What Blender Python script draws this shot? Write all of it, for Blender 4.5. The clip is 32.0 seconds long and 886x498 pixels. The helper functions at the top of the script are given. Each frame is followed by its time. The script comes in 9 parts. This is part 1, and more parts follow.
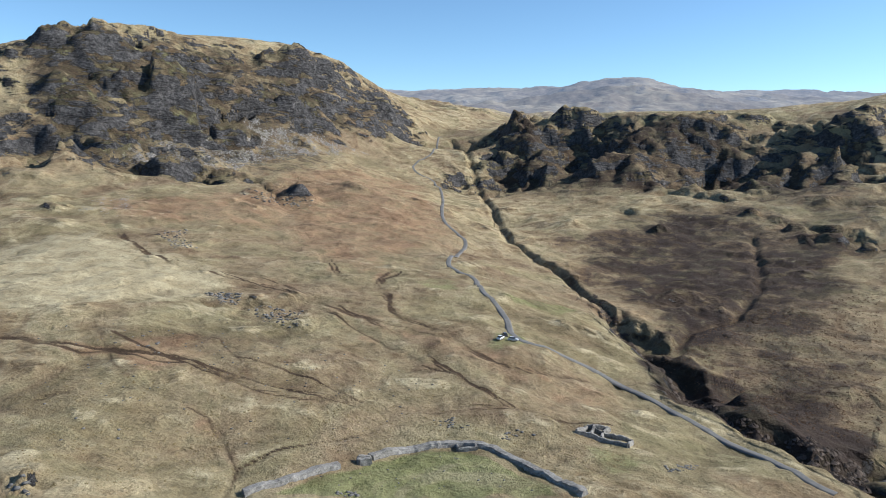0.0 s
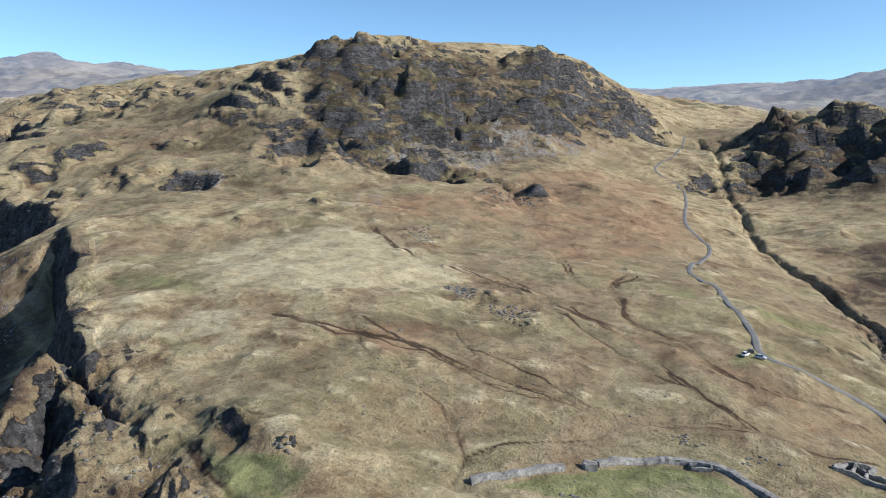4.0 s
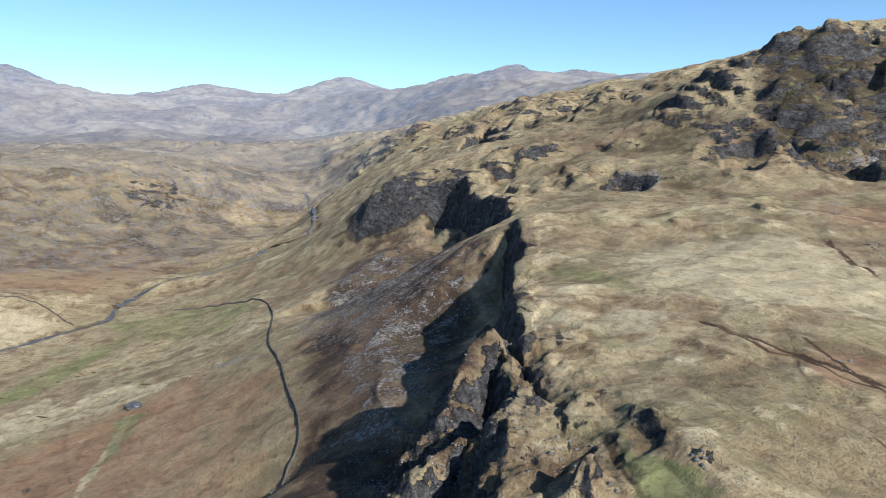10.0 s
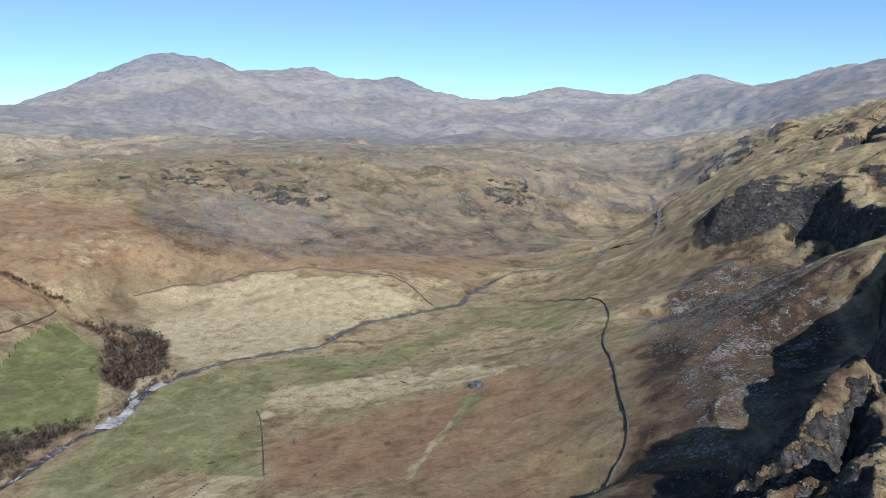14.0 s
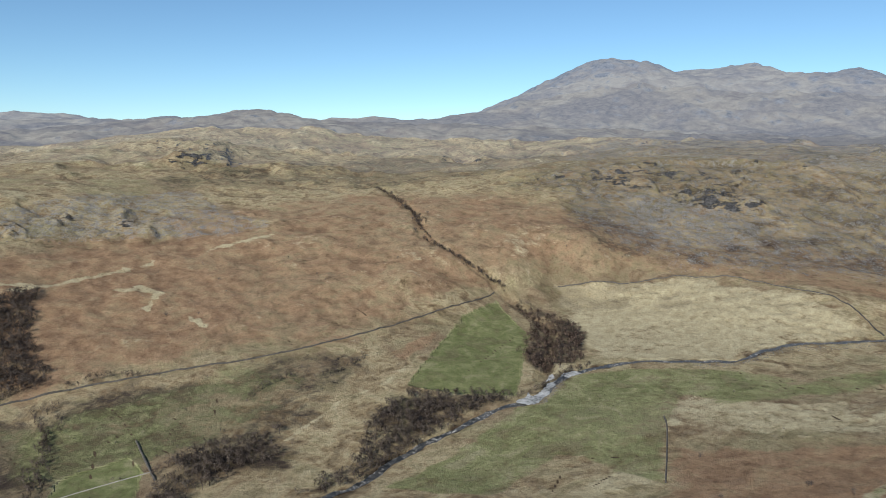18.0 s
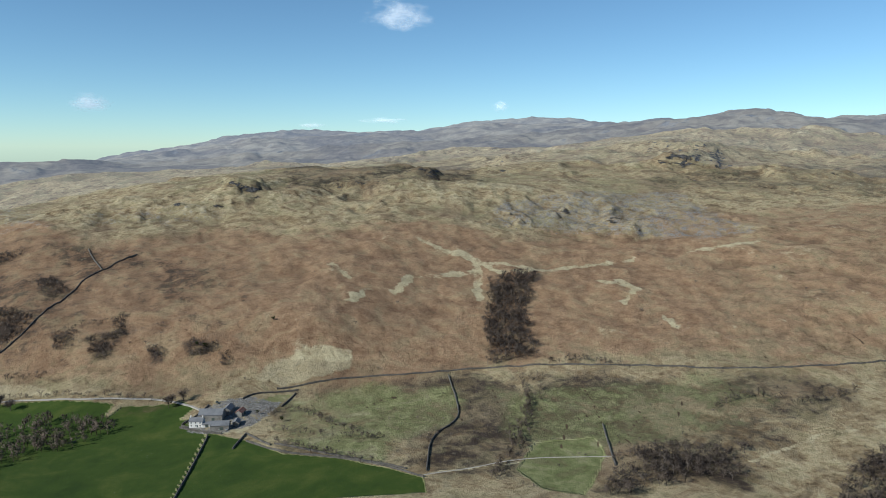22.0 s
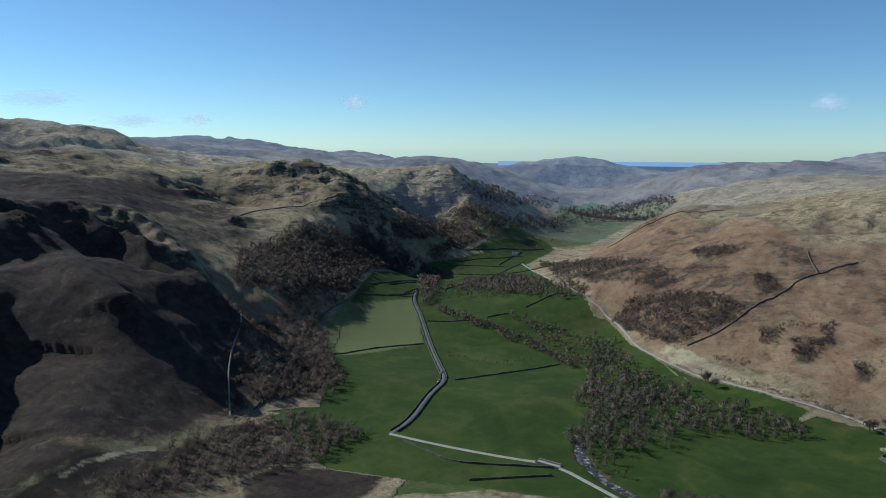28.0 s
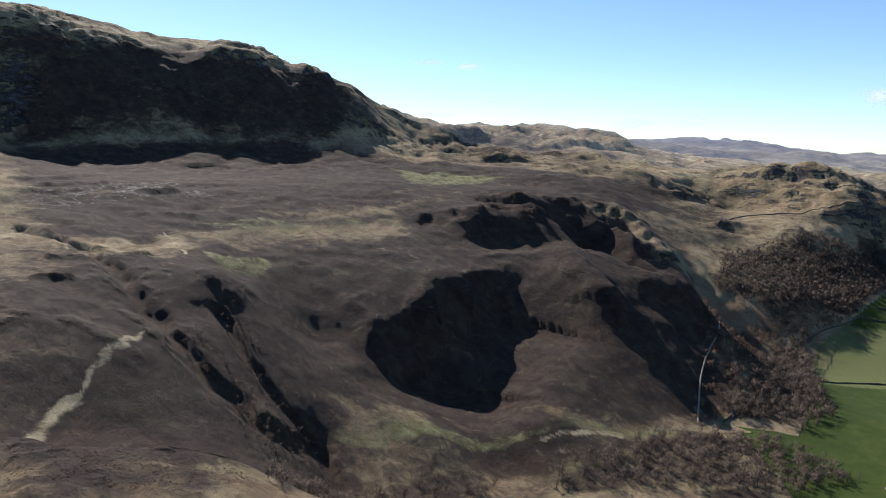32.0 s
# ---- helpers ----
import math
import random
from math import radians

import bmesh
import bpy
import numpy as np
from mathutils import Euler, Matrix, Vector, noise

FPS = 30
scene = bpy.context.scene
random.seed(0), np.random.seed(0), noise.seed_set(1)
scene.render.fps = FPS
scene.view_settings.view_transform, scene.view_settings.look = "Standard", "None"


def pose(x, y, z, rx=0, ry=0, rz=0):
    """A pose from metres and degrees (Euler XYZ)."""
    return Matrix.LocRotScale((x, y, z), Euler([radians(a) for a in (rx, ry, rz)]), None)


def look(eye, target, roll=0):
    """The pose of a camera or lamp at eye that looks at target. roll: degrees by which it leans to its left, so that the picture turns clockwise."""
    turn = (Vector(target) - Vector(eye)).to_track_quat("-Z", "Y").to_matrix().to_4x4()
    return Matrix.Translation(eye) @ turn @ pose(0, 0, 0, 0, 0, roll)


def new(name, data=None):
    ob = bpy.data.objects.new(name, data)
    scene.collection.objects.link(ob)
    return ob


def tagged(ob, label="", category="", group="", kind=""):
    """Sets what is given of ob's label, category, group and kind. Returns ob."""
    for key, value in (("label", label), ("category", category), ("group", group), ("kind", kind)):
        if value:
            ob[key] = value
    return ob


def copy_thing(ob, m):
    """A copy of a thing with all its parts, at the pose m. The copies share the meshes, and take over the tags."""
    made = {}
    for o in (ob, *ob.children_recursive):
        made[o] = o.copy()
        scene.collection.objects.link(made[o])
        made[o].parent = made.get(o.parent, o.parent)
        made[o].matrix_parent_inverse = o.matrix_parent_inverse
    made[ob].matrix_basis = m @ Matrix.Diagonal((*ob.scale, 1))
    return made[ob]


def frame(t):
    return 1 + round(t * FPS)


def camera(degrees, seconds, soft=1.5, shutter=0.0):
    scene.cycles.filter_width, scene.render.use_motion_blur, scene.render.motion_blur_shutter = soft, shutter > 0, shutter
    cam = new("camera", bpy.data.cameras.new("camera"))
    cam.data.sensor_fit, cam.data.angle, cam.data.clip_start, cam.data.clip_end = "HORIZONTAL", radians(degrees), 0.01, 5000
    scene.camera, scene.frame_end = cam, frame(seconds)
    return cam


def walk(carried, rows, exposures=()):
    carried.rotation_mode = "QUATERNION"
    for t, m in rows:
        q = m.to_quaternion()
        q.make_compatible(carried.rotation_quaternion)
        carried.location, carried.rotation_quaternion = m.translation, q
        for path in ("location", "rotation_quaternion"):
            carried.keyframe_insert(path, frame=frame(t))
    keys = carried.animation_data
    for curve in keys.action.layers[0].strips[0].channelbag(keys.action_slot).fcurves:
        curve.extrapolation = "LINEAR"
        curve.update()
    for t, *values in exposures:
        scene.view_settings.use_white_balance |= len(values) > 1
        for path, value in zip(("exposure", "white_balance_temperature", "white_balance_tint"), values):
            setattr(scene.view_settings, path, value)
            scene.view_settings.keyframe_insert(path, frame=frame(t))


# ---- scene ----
cam = camera(64.14, 32.0, soft=0.95)
EYE = (0.0, 0.0, 230.0)
# seconds, yaw, pitch, roll: the drone hovers on the spot and turns to its left
PATH = [
    (0, -0, -8.27, -0.29), (0.5, 1.66, -8.3, -0.23), (1, 3.73, -8.28, -0.26), (1.5, 5.68, -8.29, -0.16),
    (2, 7.61, -8.3, -0.2), (2.5, 10.3, -8.3, -0.11), (3, 13.09, -8.29, -0.09), (3.5, 16.1, -8.28, -0.09),
    (5.5, 27.08, -8.27, -0.09), (6, 29.88, -8.26, -0.07), (6.5, 32.87, -8.25, -0.06), (7, 35.68, -8.24, -0.04),
    (7.5, 38.63, -8.25, -0.01), (8, 41.46, -8.24, -0.11), (8.5, 44.5, -8.26, -0.1), (9, 47.4, -8.25, -0.11),
    (9.5, 50.47, -8.24, -0.13), (10, 53.33, -8.23, -0.16), (10.5, 56.39, -8.24, -0.17), (11, 59.4, -8.21, -0.19),
    (11.5, 62.74, -8.22, -0.17), (12, 65.9, -8.23, -0.23), (12.5, 69.26, -8.23, -0.16), (13, 72.5, -8.23, -0.18),
    (13.5, 76.63, -8.24, -0.13), (14, 80.72, -8.24, -0.18), (14.5, 85.09, -8.24, -0.17), (16.5, 101.81, -8.19, -0.12),
    (17, 105.87, -8.19, -0.14), (17.5, 110.16, -8.19, -0.06), (18, 114.19, -8.19, -0.08), (18.5, 118.56, -8.17, -0.11),
    (19, 123.02, -8.18, -0.14), (19.5, 128.24, -8.18, -0.19), (20, 132.85, -8.19, -0.21), (20.5, 137.82, -8.17, -0.15),
    (21, 142.43, -8.18, -0.15), (21.5, 147.39, -8.19, -0.15), (22, 152.05, -8.17, -0.13), (22.5, 157.03, -8.19, -0.2),
    (23, 161.5, -8.19, -0.2), (23.5, 166.46, -8.18, -0.16), (24, 171.28, -8.17, -0.21), (24.5, 176.41, -8.17, -0.27),
    (25, 181.01, -8.17, -0.26), (25.5, 186.02, -8.2, -0.25), (26, 190.67, -8.22, -0.2), (26.5, 195.17, -8.22, -0.13),
    (28.5, 210.01, -8.24, -0.16), (29, 213.89, -8.24, -0.1), (29.5, 218.26, -8.23, -0.12), (30, 222.9, -8.23, -0.14),
    (30.5, 228.23, -8.23, -0.09), (31, 233.44, -8.23, -0.08), (31.5, 239.2, -8.23, -0.13), (32, 244.59, -8.22, -0.16),
]
EXPOSURES = [(0.0, 0.57, 6250, 11), (9.0, 0.66, 6250, 13), (14.0, 0.38, 6250, 13), (17.0, 0.12, 6350, 10), (20.0, 0.08, 6300, 7), (23.0, 0.0, 5950, 5),
             (26.0, -0.23, 5550, 5), (29.0, -0.08, 5800, 10), (32.0, 0.43, 6500, 18)]
walk(cam, [(t, pose(*EYE, 90 + pitch, roll, yaw)) for t, yaw, pitch, roll in PATH], EXPOSURES)

# ---- sky and sun ----
SUN_YAW, SUN_HEIGHT = 273.0, 33.0      # degrees, counted like the camera's yaw
world = bpy.data.worlds.new("sky")
scene.world = world
world.use_nodes = True
wn, wl = world.node_tree.nodes, world.node_tree.links
sky = wn.new("ShaderNodeTexSky")
sky.sky_type, sky.sun_disc = "NISHITA", False
sky.sun_elevation, sky.sun_rotation = radians(SUN_HEIGHT), radians(-SUN_YAW)
sky.altitude, sky.air_density, sky.dust_density, sky.ozone_density = 300, 0.72, 0.1, 2.3
tone = wn.new("ShaderNodeMix")
tone.data_type, tone.blend_type = "RGBA", "MULTIPLY"
tone.inputs[0].default_value, tone.inputs[7].default_value = 1.0, (0.885, 1.05, 1.05, 1)
wl.new(sky.outputs[0], tone.inputs[6])
wl.new(tone.outputs[2], wn["Background"].inputs[0])
wn["Background"].inputs[1].default_value = 0.108
sun_data = bpy.data.lights.new("sun", "SUN")
sun_data.energy, sun_data.angle, sun_data.color = 5.0, radians(0.55), (1.0, 0.95, 0.87)
sun = new("sun", sun_data)
sx, sy = -math.sin(radians(SUN_YAW)), math.cos(radians(SUN_YAW))
sun.matrix_world = look((sx * 500, sy * 500, 500 * math.tan(radians(SUN_HEIGHT)) + 100), (0, 0, 100))


# ---- the lie of the land: crests, brows, feet of slopes and stream beds (x, y, height) ----
# terrain begin
LAND = {}
LAND["knoll"] = [(0, 12, 149), (-10, -6, 148), (10, -6, 148), (0, 70, 150), (-45, 54, 150), (61, 35, 146), (24, 66, 148), (-59, 10, 150), (-118, 21, 140), (-52, -30, 146), (-21, -56, 142), (21, -56, 142), (52, -30, 142), (100, 0, 138), (121, 70, 132)]
LAND["west_slope"] = [(-118, -21, 122), (-92, -77, 118), (-41, -113, 112), (21, -118, 108), (69, -98, 110), (-193, -52, 88), (-153, -129, 76), (-68, -188, 70), (35, -197, 66), (129, -153, 75), (-282, -103, 42), (-193, -230, 32), (-52, -295, 28), (103, -282, 26), (212, -212, 38)]
LAND["plateau"] = [(-75, 130, 163), (-42, 144, 155), (6, 172, 152), (31, 147, 154), (-91, 144, 165), (-66, 164, 157), (-24, 204, 156), (-89, 184, 163), (20, 199, 154), (-122, 218, 169), (-76, 240, 163), (-28, 256, 159), (-148, 267, 173), (-92, 296, 167), (-35, 328, 164), (-191, 346, 179), (-135, 387, 173), (-78, 433, 171)]
LAND["plateau_back"] = [(-256, 430, 191), (-241, 517, 194), (-156, 538, 191), (-88, 492, 176), (-73, 636, 194), (-32, 479, 168)]
LAND["pass_road"] = [(95, 165, 144), (89, 203, 139), (67, 253, 141), (26, 267, 156), (19, 349, 161), (6, 420, 161), (1, 620, 176), (-10, 950, 222), (6, 1250, 256)]
LAND["gill"] = [(135, 204, 129), (129, 228, 130), (115, 266, 128), (100, 330, 135), (82, 443, 143), (57, 637, 156), (44, 839, 183), (27, 1100, 229)]
LAND["gill_bank"] = [(122, 201, 140), (113, 262, 138), (81, 310, 144), (58, 426, 148)]
LAND["gill_far_slope"] = [(176, 279, 130), (174, 343, 136), (142, 417, 140), (254, 419, 150), (186, 442, 145), (129, 504, 145), (245, 591, 165), (319, 555, 169), (110, 631, 165), (289, 703, 189), (386, 678, 199), (196, 776, 188), (79, 846, 183)]
LAND["south_crags"] = [(43, 1199, 253), (98, 1076, 267), (144, 1040, 272), (208, 958, 249), (279, 919, 270), (368, 908, 270), (430, 858, 258), (465, 805, 269), (157, 917, 230), (275, 836, 228), (415, 753, 229)]
LAND["behind_south"] = [(136, 1494, 274), (374, 1504, 285), (602, 1483, 285), (736, 1307, 284)]
LAND["far_east"] = [(-161, 3196, 406), (184, 3595, 493), (418, 3676, 520), (542, 3458, 498), (665, 3334, 532), (812, 3302, 545), (980, 3256, 522), (1198, 3289, 483), (1476, 3393, 469), (1985, 3814, 533), (2231, 3676, 512), (235, 2589, 350), (718, 2499, 358), (1089, 2250, 330)]
LAND["hard_crest"] = [(-483, 795, 337), (-455, 811, 345), (-420, 818, 362), (-393, 843, 374), (-357, 880, 371), (-325, 924, 366), (-286, 958, 364), (-235, 993, 359), (-179, 1025, 358), (-137, 1071, 340), (-91, 1116, 311), (-62, 1148, 287), (-36, 1179, 257)]
LAND["hard_face"] = [(-385, 678, 270), (-332, 728, 290), (-277, 814, 285), (-202, 908, 299), (-140, 970, 274), (-328, 607, 233), (-271, 710, 239), (-196, 817, 235)]
LAND["hard_foot"] = [(-324, 540, 211), (-269, 581, 210), (-217, 602, 205), (-181, 624, 198), (-136, 768, 211), (-93, 875, 215), (-55, 1079, 237)]
LAND["behind_hard"] = [(-522, 1406, 417), (-260, 1477, 393), (-731, 1310, 402)]
LAND["shoulder_crest"] = [(-442, 852, 355), (-528, 849, 333), (-626, 880, 339), (-709, 905, 326), (-829, 935, 314), (-912, 926, 295), (-885, 811, 272)]
LAND["shoulder"] = [(-239, 358, 175), (-271, 321, 170), (-327, 491, 192), (-392, 467, 196), (-487, 530, 213), (-446, 615, 230), (-331, 571, 219), (-585, 723, 265), (-674, 683, 251), (-704, 608, 236), (-547, 528, 206)]
LAND["cliff_edge"] = [(-119, 132, 158), (-140, 152, 158), (-179, 174, 163), (-216, 201, 166), (-279, 258, 169), (-303, 290, 172), (-360, 333, 181), (-471, 434, 188), (-587, 483, 201), (-624, 500, 213), (-678, 479, 203), (-733, 469, 190)]
LAND["cliff_inner"] = [(-131, 170, 160), (-178, 210, 164), (-230, 264, 169)]
LAND["cliff_foot"] = [(-153, 139, 146), (-193, 159, 145), (-230, 185, 146), (-291, 244, 155), (-481, 422, 184), (-601, 465, 175), (-639, 482, 185), (-691, 460, 177), (-743, 453, 178)]
LAND["cliff_slope"] = [(-159, 113, 134), (-192, 96, 116), (-225, 80, 100), (-181, 133, 124), (-215, 118, 107), (-249, 102, 91), (-216, 155, 120), (-246, 139, 101), (-276, 122, 84), (-257, 183, 121), (-291, 169, 103), (-325, 154, 86), (-317, 232, 129), (-348, 211, 109), (-380, 189, 92), (-355, 266, 140), (-399, 245, 116), (-442, 224, 94), (-417, 305, 145), (-464, 281, 118), (-512, 258, 94), (-517, 385, 146), (-555, 344, 118), (-593, 304, 92), (-632, 432, 137), (-669, 389, 108), (-706, 347, 82), (-674, 451, 142), (-716, 410, 110), (-758, 369, 81), (-733, 440, 135), (-779, 407, 104), (-825, 374, 76), (-793, 436, 134), (-843, 408, 101), (-893, 380, 72)]
LAND["north_spur"] = [(-806, 465, 152)]
LAND["mid_slope"] = [(-223, 149, 95)]
LAND["wall_foot"] = [(-305, 126, 64), (-393, 173, 79), (-590, 247, 75), (-742, 300, 63)]
LAND["esk_river"] = [(-637, -175, 6), (-734, -107, 10), (-791, 0, 14), (-871, 95, 17), (-994, 207, 22), (-1131, 363, 30), (-1277, 527, 38), (-1474, 741, 49), (-1757, 847, 109), (-1941, 925, 156)]
LAND["valley_floor"] = [(-443, -37, 26), (-371, 57, 46), (-538, -118, 14), (-525, 18, 24), (-477, 115, 44), (-643, -1, 18), (-643, 155, 36), (-759, 217, 38), (-741, 57, 17)]
LAND["north_foot"] = [(-986, -266, 30), (-1053, -181, 45), (-1072, -73, 48), (-1005, 80, 46), (-990, 157, 38), (-1031, 268, 42), (-1248, 468, 55)]
LAND["north_face"] = [(-1218, -282, 108), (-1288, -173, 97), (-1350, 9, 85), (-1432, 230, 70), (-1614, 532, 82)]
LAND["north_rim"] = [(-1550, -398, 195), (-1571, -305, 197), (-1613, -154, 193), (-1700, 17, 197), (-1787, 219, 201), (-1700, 414, 175), (-1757, 579, 172), (-1798, 755, 146)]
LAND["upper_moor"] = [(-2342, -523, 259), (-2296, -138, 244), (-2292, 194, 228), (-2404, 687, 249), (-2398, 1005, 251), (-2313, 1188, 261)]
LAND["moor_back"] = [(-3226, -694, 359), (-3294, -193, 334), (-3374, 418, 332), (-3303, 806, 348), (-3136, 1313, 323), (-2790, 1568, 318)]
LAND["far_north"] = [(-4469, -1089, 713), (-4510, -903, 768), (-4484, -773, 745), (-4450, -668, 746), (-4472, -502, 668), (-4589, -317, 680), (-4648, -128, 726), (-4650, 34, 688), (-4597, 164, 630), (-4491, 291, 625), (-4427, 454, 654), (-4456, 625, 578), (-4515, 882, 526), (-4517, 1103, 510), (-4476, 1261, 561), (-4429, 1418, 597), (-4344, 1658, 580), (-4297, 1776, 547), (-4172, 2053, 606), (-4032, 2214, 665), (-3946, 2364, 624), (-3819, 2565, 555)]
LAND["far_north_east"] = [(-2524, 1621, 345), (-2713, 1879, 458), (-2727, 2031, 519), (-2706, 2220, 597), (-2614, 2475, 614), (-2582, 2509, 587), (-2543, 2688, 619), (-2513, 2850, 614)]
LAND["far_neast_b"] = [(-2685, 2545, 609), (-2553, 2678, 609), (-2368, 2843, 579), (-2175, 2868, 572)]
LAND["mid_ridge"] = [(-1838, 1017, 223), (-1499, 996, 272), (-1267, 977, 273), (-1125, 992, 317), (-946, 892, 291)]
LAND["behind_shoulder"] = [(-1773, 1465, 332), (-1625, 1627, 376), (-1537, 1711, 402)]
LAND["east_side_valley"] = [(-1289, 767, 185), (-1288, 665, 129), (-1021, 529, 104), (-998, 666, 204)]
LAND["river_low"] = [(-417, -237, 2), (-502, -218, 3), (-561, -197, 5), (-643, -170, 6)]
LAND["floor_w"] = [(-469, -163, 6), (-375, -284, 3), (-290, -366, 2), (-218, -467, 2), (-144, -524, 1), (-621, -273, 10), (-527, -337, 8)]
LAND["foot_w"] = [(-172, -644, 5), (-243, -625, 8), (-337, -593, 12), (-476, -506, 18), (-636, -408, 22), (-749, -367, 24), (-889, -330, 30)]
LAND["face_w"] = [(-227, -704, 51), (-327, -686, 34), (-273, -836, 80), (-386, -802, 69), (-617, -655, 57), (-754, -578, 64), (-834, -411, 60), (-969, -318, 69), (-1073, -243, 88), (-393, -974, 116), (-689, -858, 100), (-896, -688, 106)]
LAND["rim_w"] = [(-327, -1207, 170), (-472, -1157, 162), (-587, -1138, 172), (-706, -1031, 158), (-814, -949, 147), (-1037, -864, 141), (-1245, -744, 148), (-1365, -622, 165)]
LAND["moor_w"] = [(-447, -1640, 182), (-697, -1551, 192), (-1016, -1606, 201), (-1255, -1557, 215), (-1440, -1388, 247), (-1585, -1220, 216), (-1972, -1183, 230), (-2031, -845, 210), (-2106, -637, 212), (-1609, -807, 179)]
LAND["skyline_w"] = [(-742, -2596, 190), (-1025, -2498, 199), (-1148, -2333, 225), (-1359, -2216, 245), (-1629, -2153, 261), (-1890, -2200, 303), (-2094, -2149, 337), (-2262, -2046, 358), (-2378, -1988, 382), (-2454, -1894, 387), (-2553, -1846, 363), (-2913, -1753, 364), (-3179, -1465, 368), (-3412, -1431, 399), (-3757, -1372, 462), (-4108, -1269, 575), (-4358, -1122, 698), (-4502, -943, 774)]
LAND["back_range_w"] = [(-1172, -4241, 329), (-1369, -4181, 333), (-1547, -4119, 315), (-1892, -3973, 304), (-2030, -3904, 350), (-2222, -3798, 392), (-2387, -3696, 402), (-2604, -3547, 412), (-2763, -3424, 400), (-2919, -3292, 365)]
LAND["behind_w"] = [(-4028, -2422, 352), (-4270, -1965, 360), (-4488, -1702, 420), (-3442, -1834, 377), (-3689, -1546, 390)]
LAND["foot_sw"] = [(218, -950, 0), (149, -827, 0), (70, -752, 0), (-63, -675, 1), (-103, -621, 2)]
LAND["face_sw"] = [(212, -998, 45), (105, -854, 41), (-14, -780, 36), (-128, -729, 40), (172, -1137, 73), (14, -950, 71), (-122, -892, 74), (-257, -842, 75), (53, -1119, 113), (-190, -1063, 111)]
LAND["brow_sw"] = [(311, -1293, 46), (273, -1312, 71), (234, -1340, 100), (175, -1369, 122), (111, -1376, 127), (34, -1330, 130), (-52, -1299, 146), (-185, -1256, 166), (-259, -1223, 183), (-349, -1179, 168), (-490, -1161, 172)]
LAND["moor_sw"] = [(18, -1700, 121), (-248, -1682, 158), (-539, -1718, 175), (-746, -1528, 179), (-778, -2481, 181), (-1087, -2471, 212)]
LAND["hills_sw"] = [(542, -2951, 107), (372, -2977, 157), (131, -2997, 175), (-82, -2999, 182), (363, -2473, 69), (101, -2198, 91), (-349, -2980, 165)]
LAND["back_range_sw"] = [(-153, -4397, 159), (-348, -4386, 203), (-647, -4352, 237), (-916, -4304, 300), (-1250, -4219, 339), (-1546, -4119, 316), (-1770, -4028, 310)]
LAND["floor_s"] = [(124, -477, 0), (279, -471, 0), (367, -574, 0), (212, -605, 0), (97, -558, 0), (520, -895, 0), (364, -927, 0), (247, -950, 0), (613, -1268, 0), (528, -1524, 0), (732, -2121, 0), (650, -2692, 0), (436, -2280, 0)]
LAND["coast"] = [(1524, -4021, 95), (1125, -4357, 89), (706, -4444, 90), (1095, -3534, 26), (677, -3536, 32), (533, -3964, 90)]
LAND["sea"] = [(2573, -4170, 128), (1736, -4582, 122), (1225, -4744, 122), (462, -4878, 125), (-70, -4900, 133)]
LAND["knoll_far"] = [(1388, -3752, 145), (1241, -3803, 167), (1061, -3857, 176), (939, -3888, 161), (846, -3910, 130)]
LAND["hill_se_far"] = [(2564, -2804, 251), (2465, -2892, 250), (2378, -2964, 224), (2148, -3012, 188), (1910, -3052, 197), (1803, -3116, 171), (1464, -2957, 178), (1269, -2938, 160), (1143, -2882, 133)]
LAND["crag_s"] = [(1040, -1216, 195), (971, -1272, 202), (930, -1302, 191), (964, -1637, 172), (831, -1709, 185), (788, -1784, 139), (746, -1963, 90), (652, -2101, 39)]
LAND["crag_s_foot"] = [(764, -990, 104), (779, -1163, 116), (746, -1301, 94), (735, -1533, 86), (654, -1677, 46)]
LAND["wood_foot_s"] = [(402, -458, 2), (423, -555, 3), (565, -830, 5), (692, -1158, 5), (764, -1526, 6)]
LAND["floor_behind"] = [(217, -1736, 25), (100, -1897, 60), (357, -1866, 10), (577, -2227, 4), (530, -2546, 4), (594, -1910, 2), (399, -1446, 0)]
LAND["spur_se"] = [(773, -376, 152), (760, -444, 157), (777, -511, 154), (831, -608, 160), (768, -641, 130), (695, -633, 106), (623, -621, 70), (558, -601, 46), (559, -652, 8)]
LAND["bench_se"] = [(916, -513, 170), (982, -689, 185), (1128, -989, 183), (1319, -1367, 185), (1008, -1111, 136), (959, -878, 139), (889, -948, 118), (747, -875, 84), (613, -790, 54)]
LAND["knolls_se"] = [(2078, -987, 286), (2059, -1024, 301), (2021, -1099, 309), (1993, -1148, 286), (1939, -1238, 305), (1878, -1327, 294), (1781, -1456, 273), (1739, -1506, 232), (1755, -1637, 207)]
LAND["far_s"] = [(3061, -2575, 270), (2818, -2839, 283), (2592, -3047, 253), (2446, -3165, 223), (2293, -3277, 185)]
LAND["foot_se"] = [(411, -426, 6), (386, -463, 2), (570, -735, 4)]
LAND["harter_crest"] = [(1493, 149, 474), (1519, 64, 466), (1550, -30, 455), (1574, -133, 444), (1586, -212, 445), (1579, -257, 450), (1567, -324, 432), (1559, -358, 412), (1542, -428, 402), (1528, -474, 370), (1509, -532, 329), (1492, -578, 290), (1487, -644, 258), (1436, -705, 228)]
LAND["harter_foot"] = [(1274, 127, 245), (1290, -15, 247), (1315, -198, 249), (1324, -353, 245), (1320, -523, 228)]
LAND["bench_s"] = [(846, 83, 189), (879, -36, 184), (934, -173, 179), (991, -347, 181), (1069, -546, 183), (965, -626, 168), (647, 62, 158), (680, -26, 150), (748, -137, 148), (774, -271, 142)]
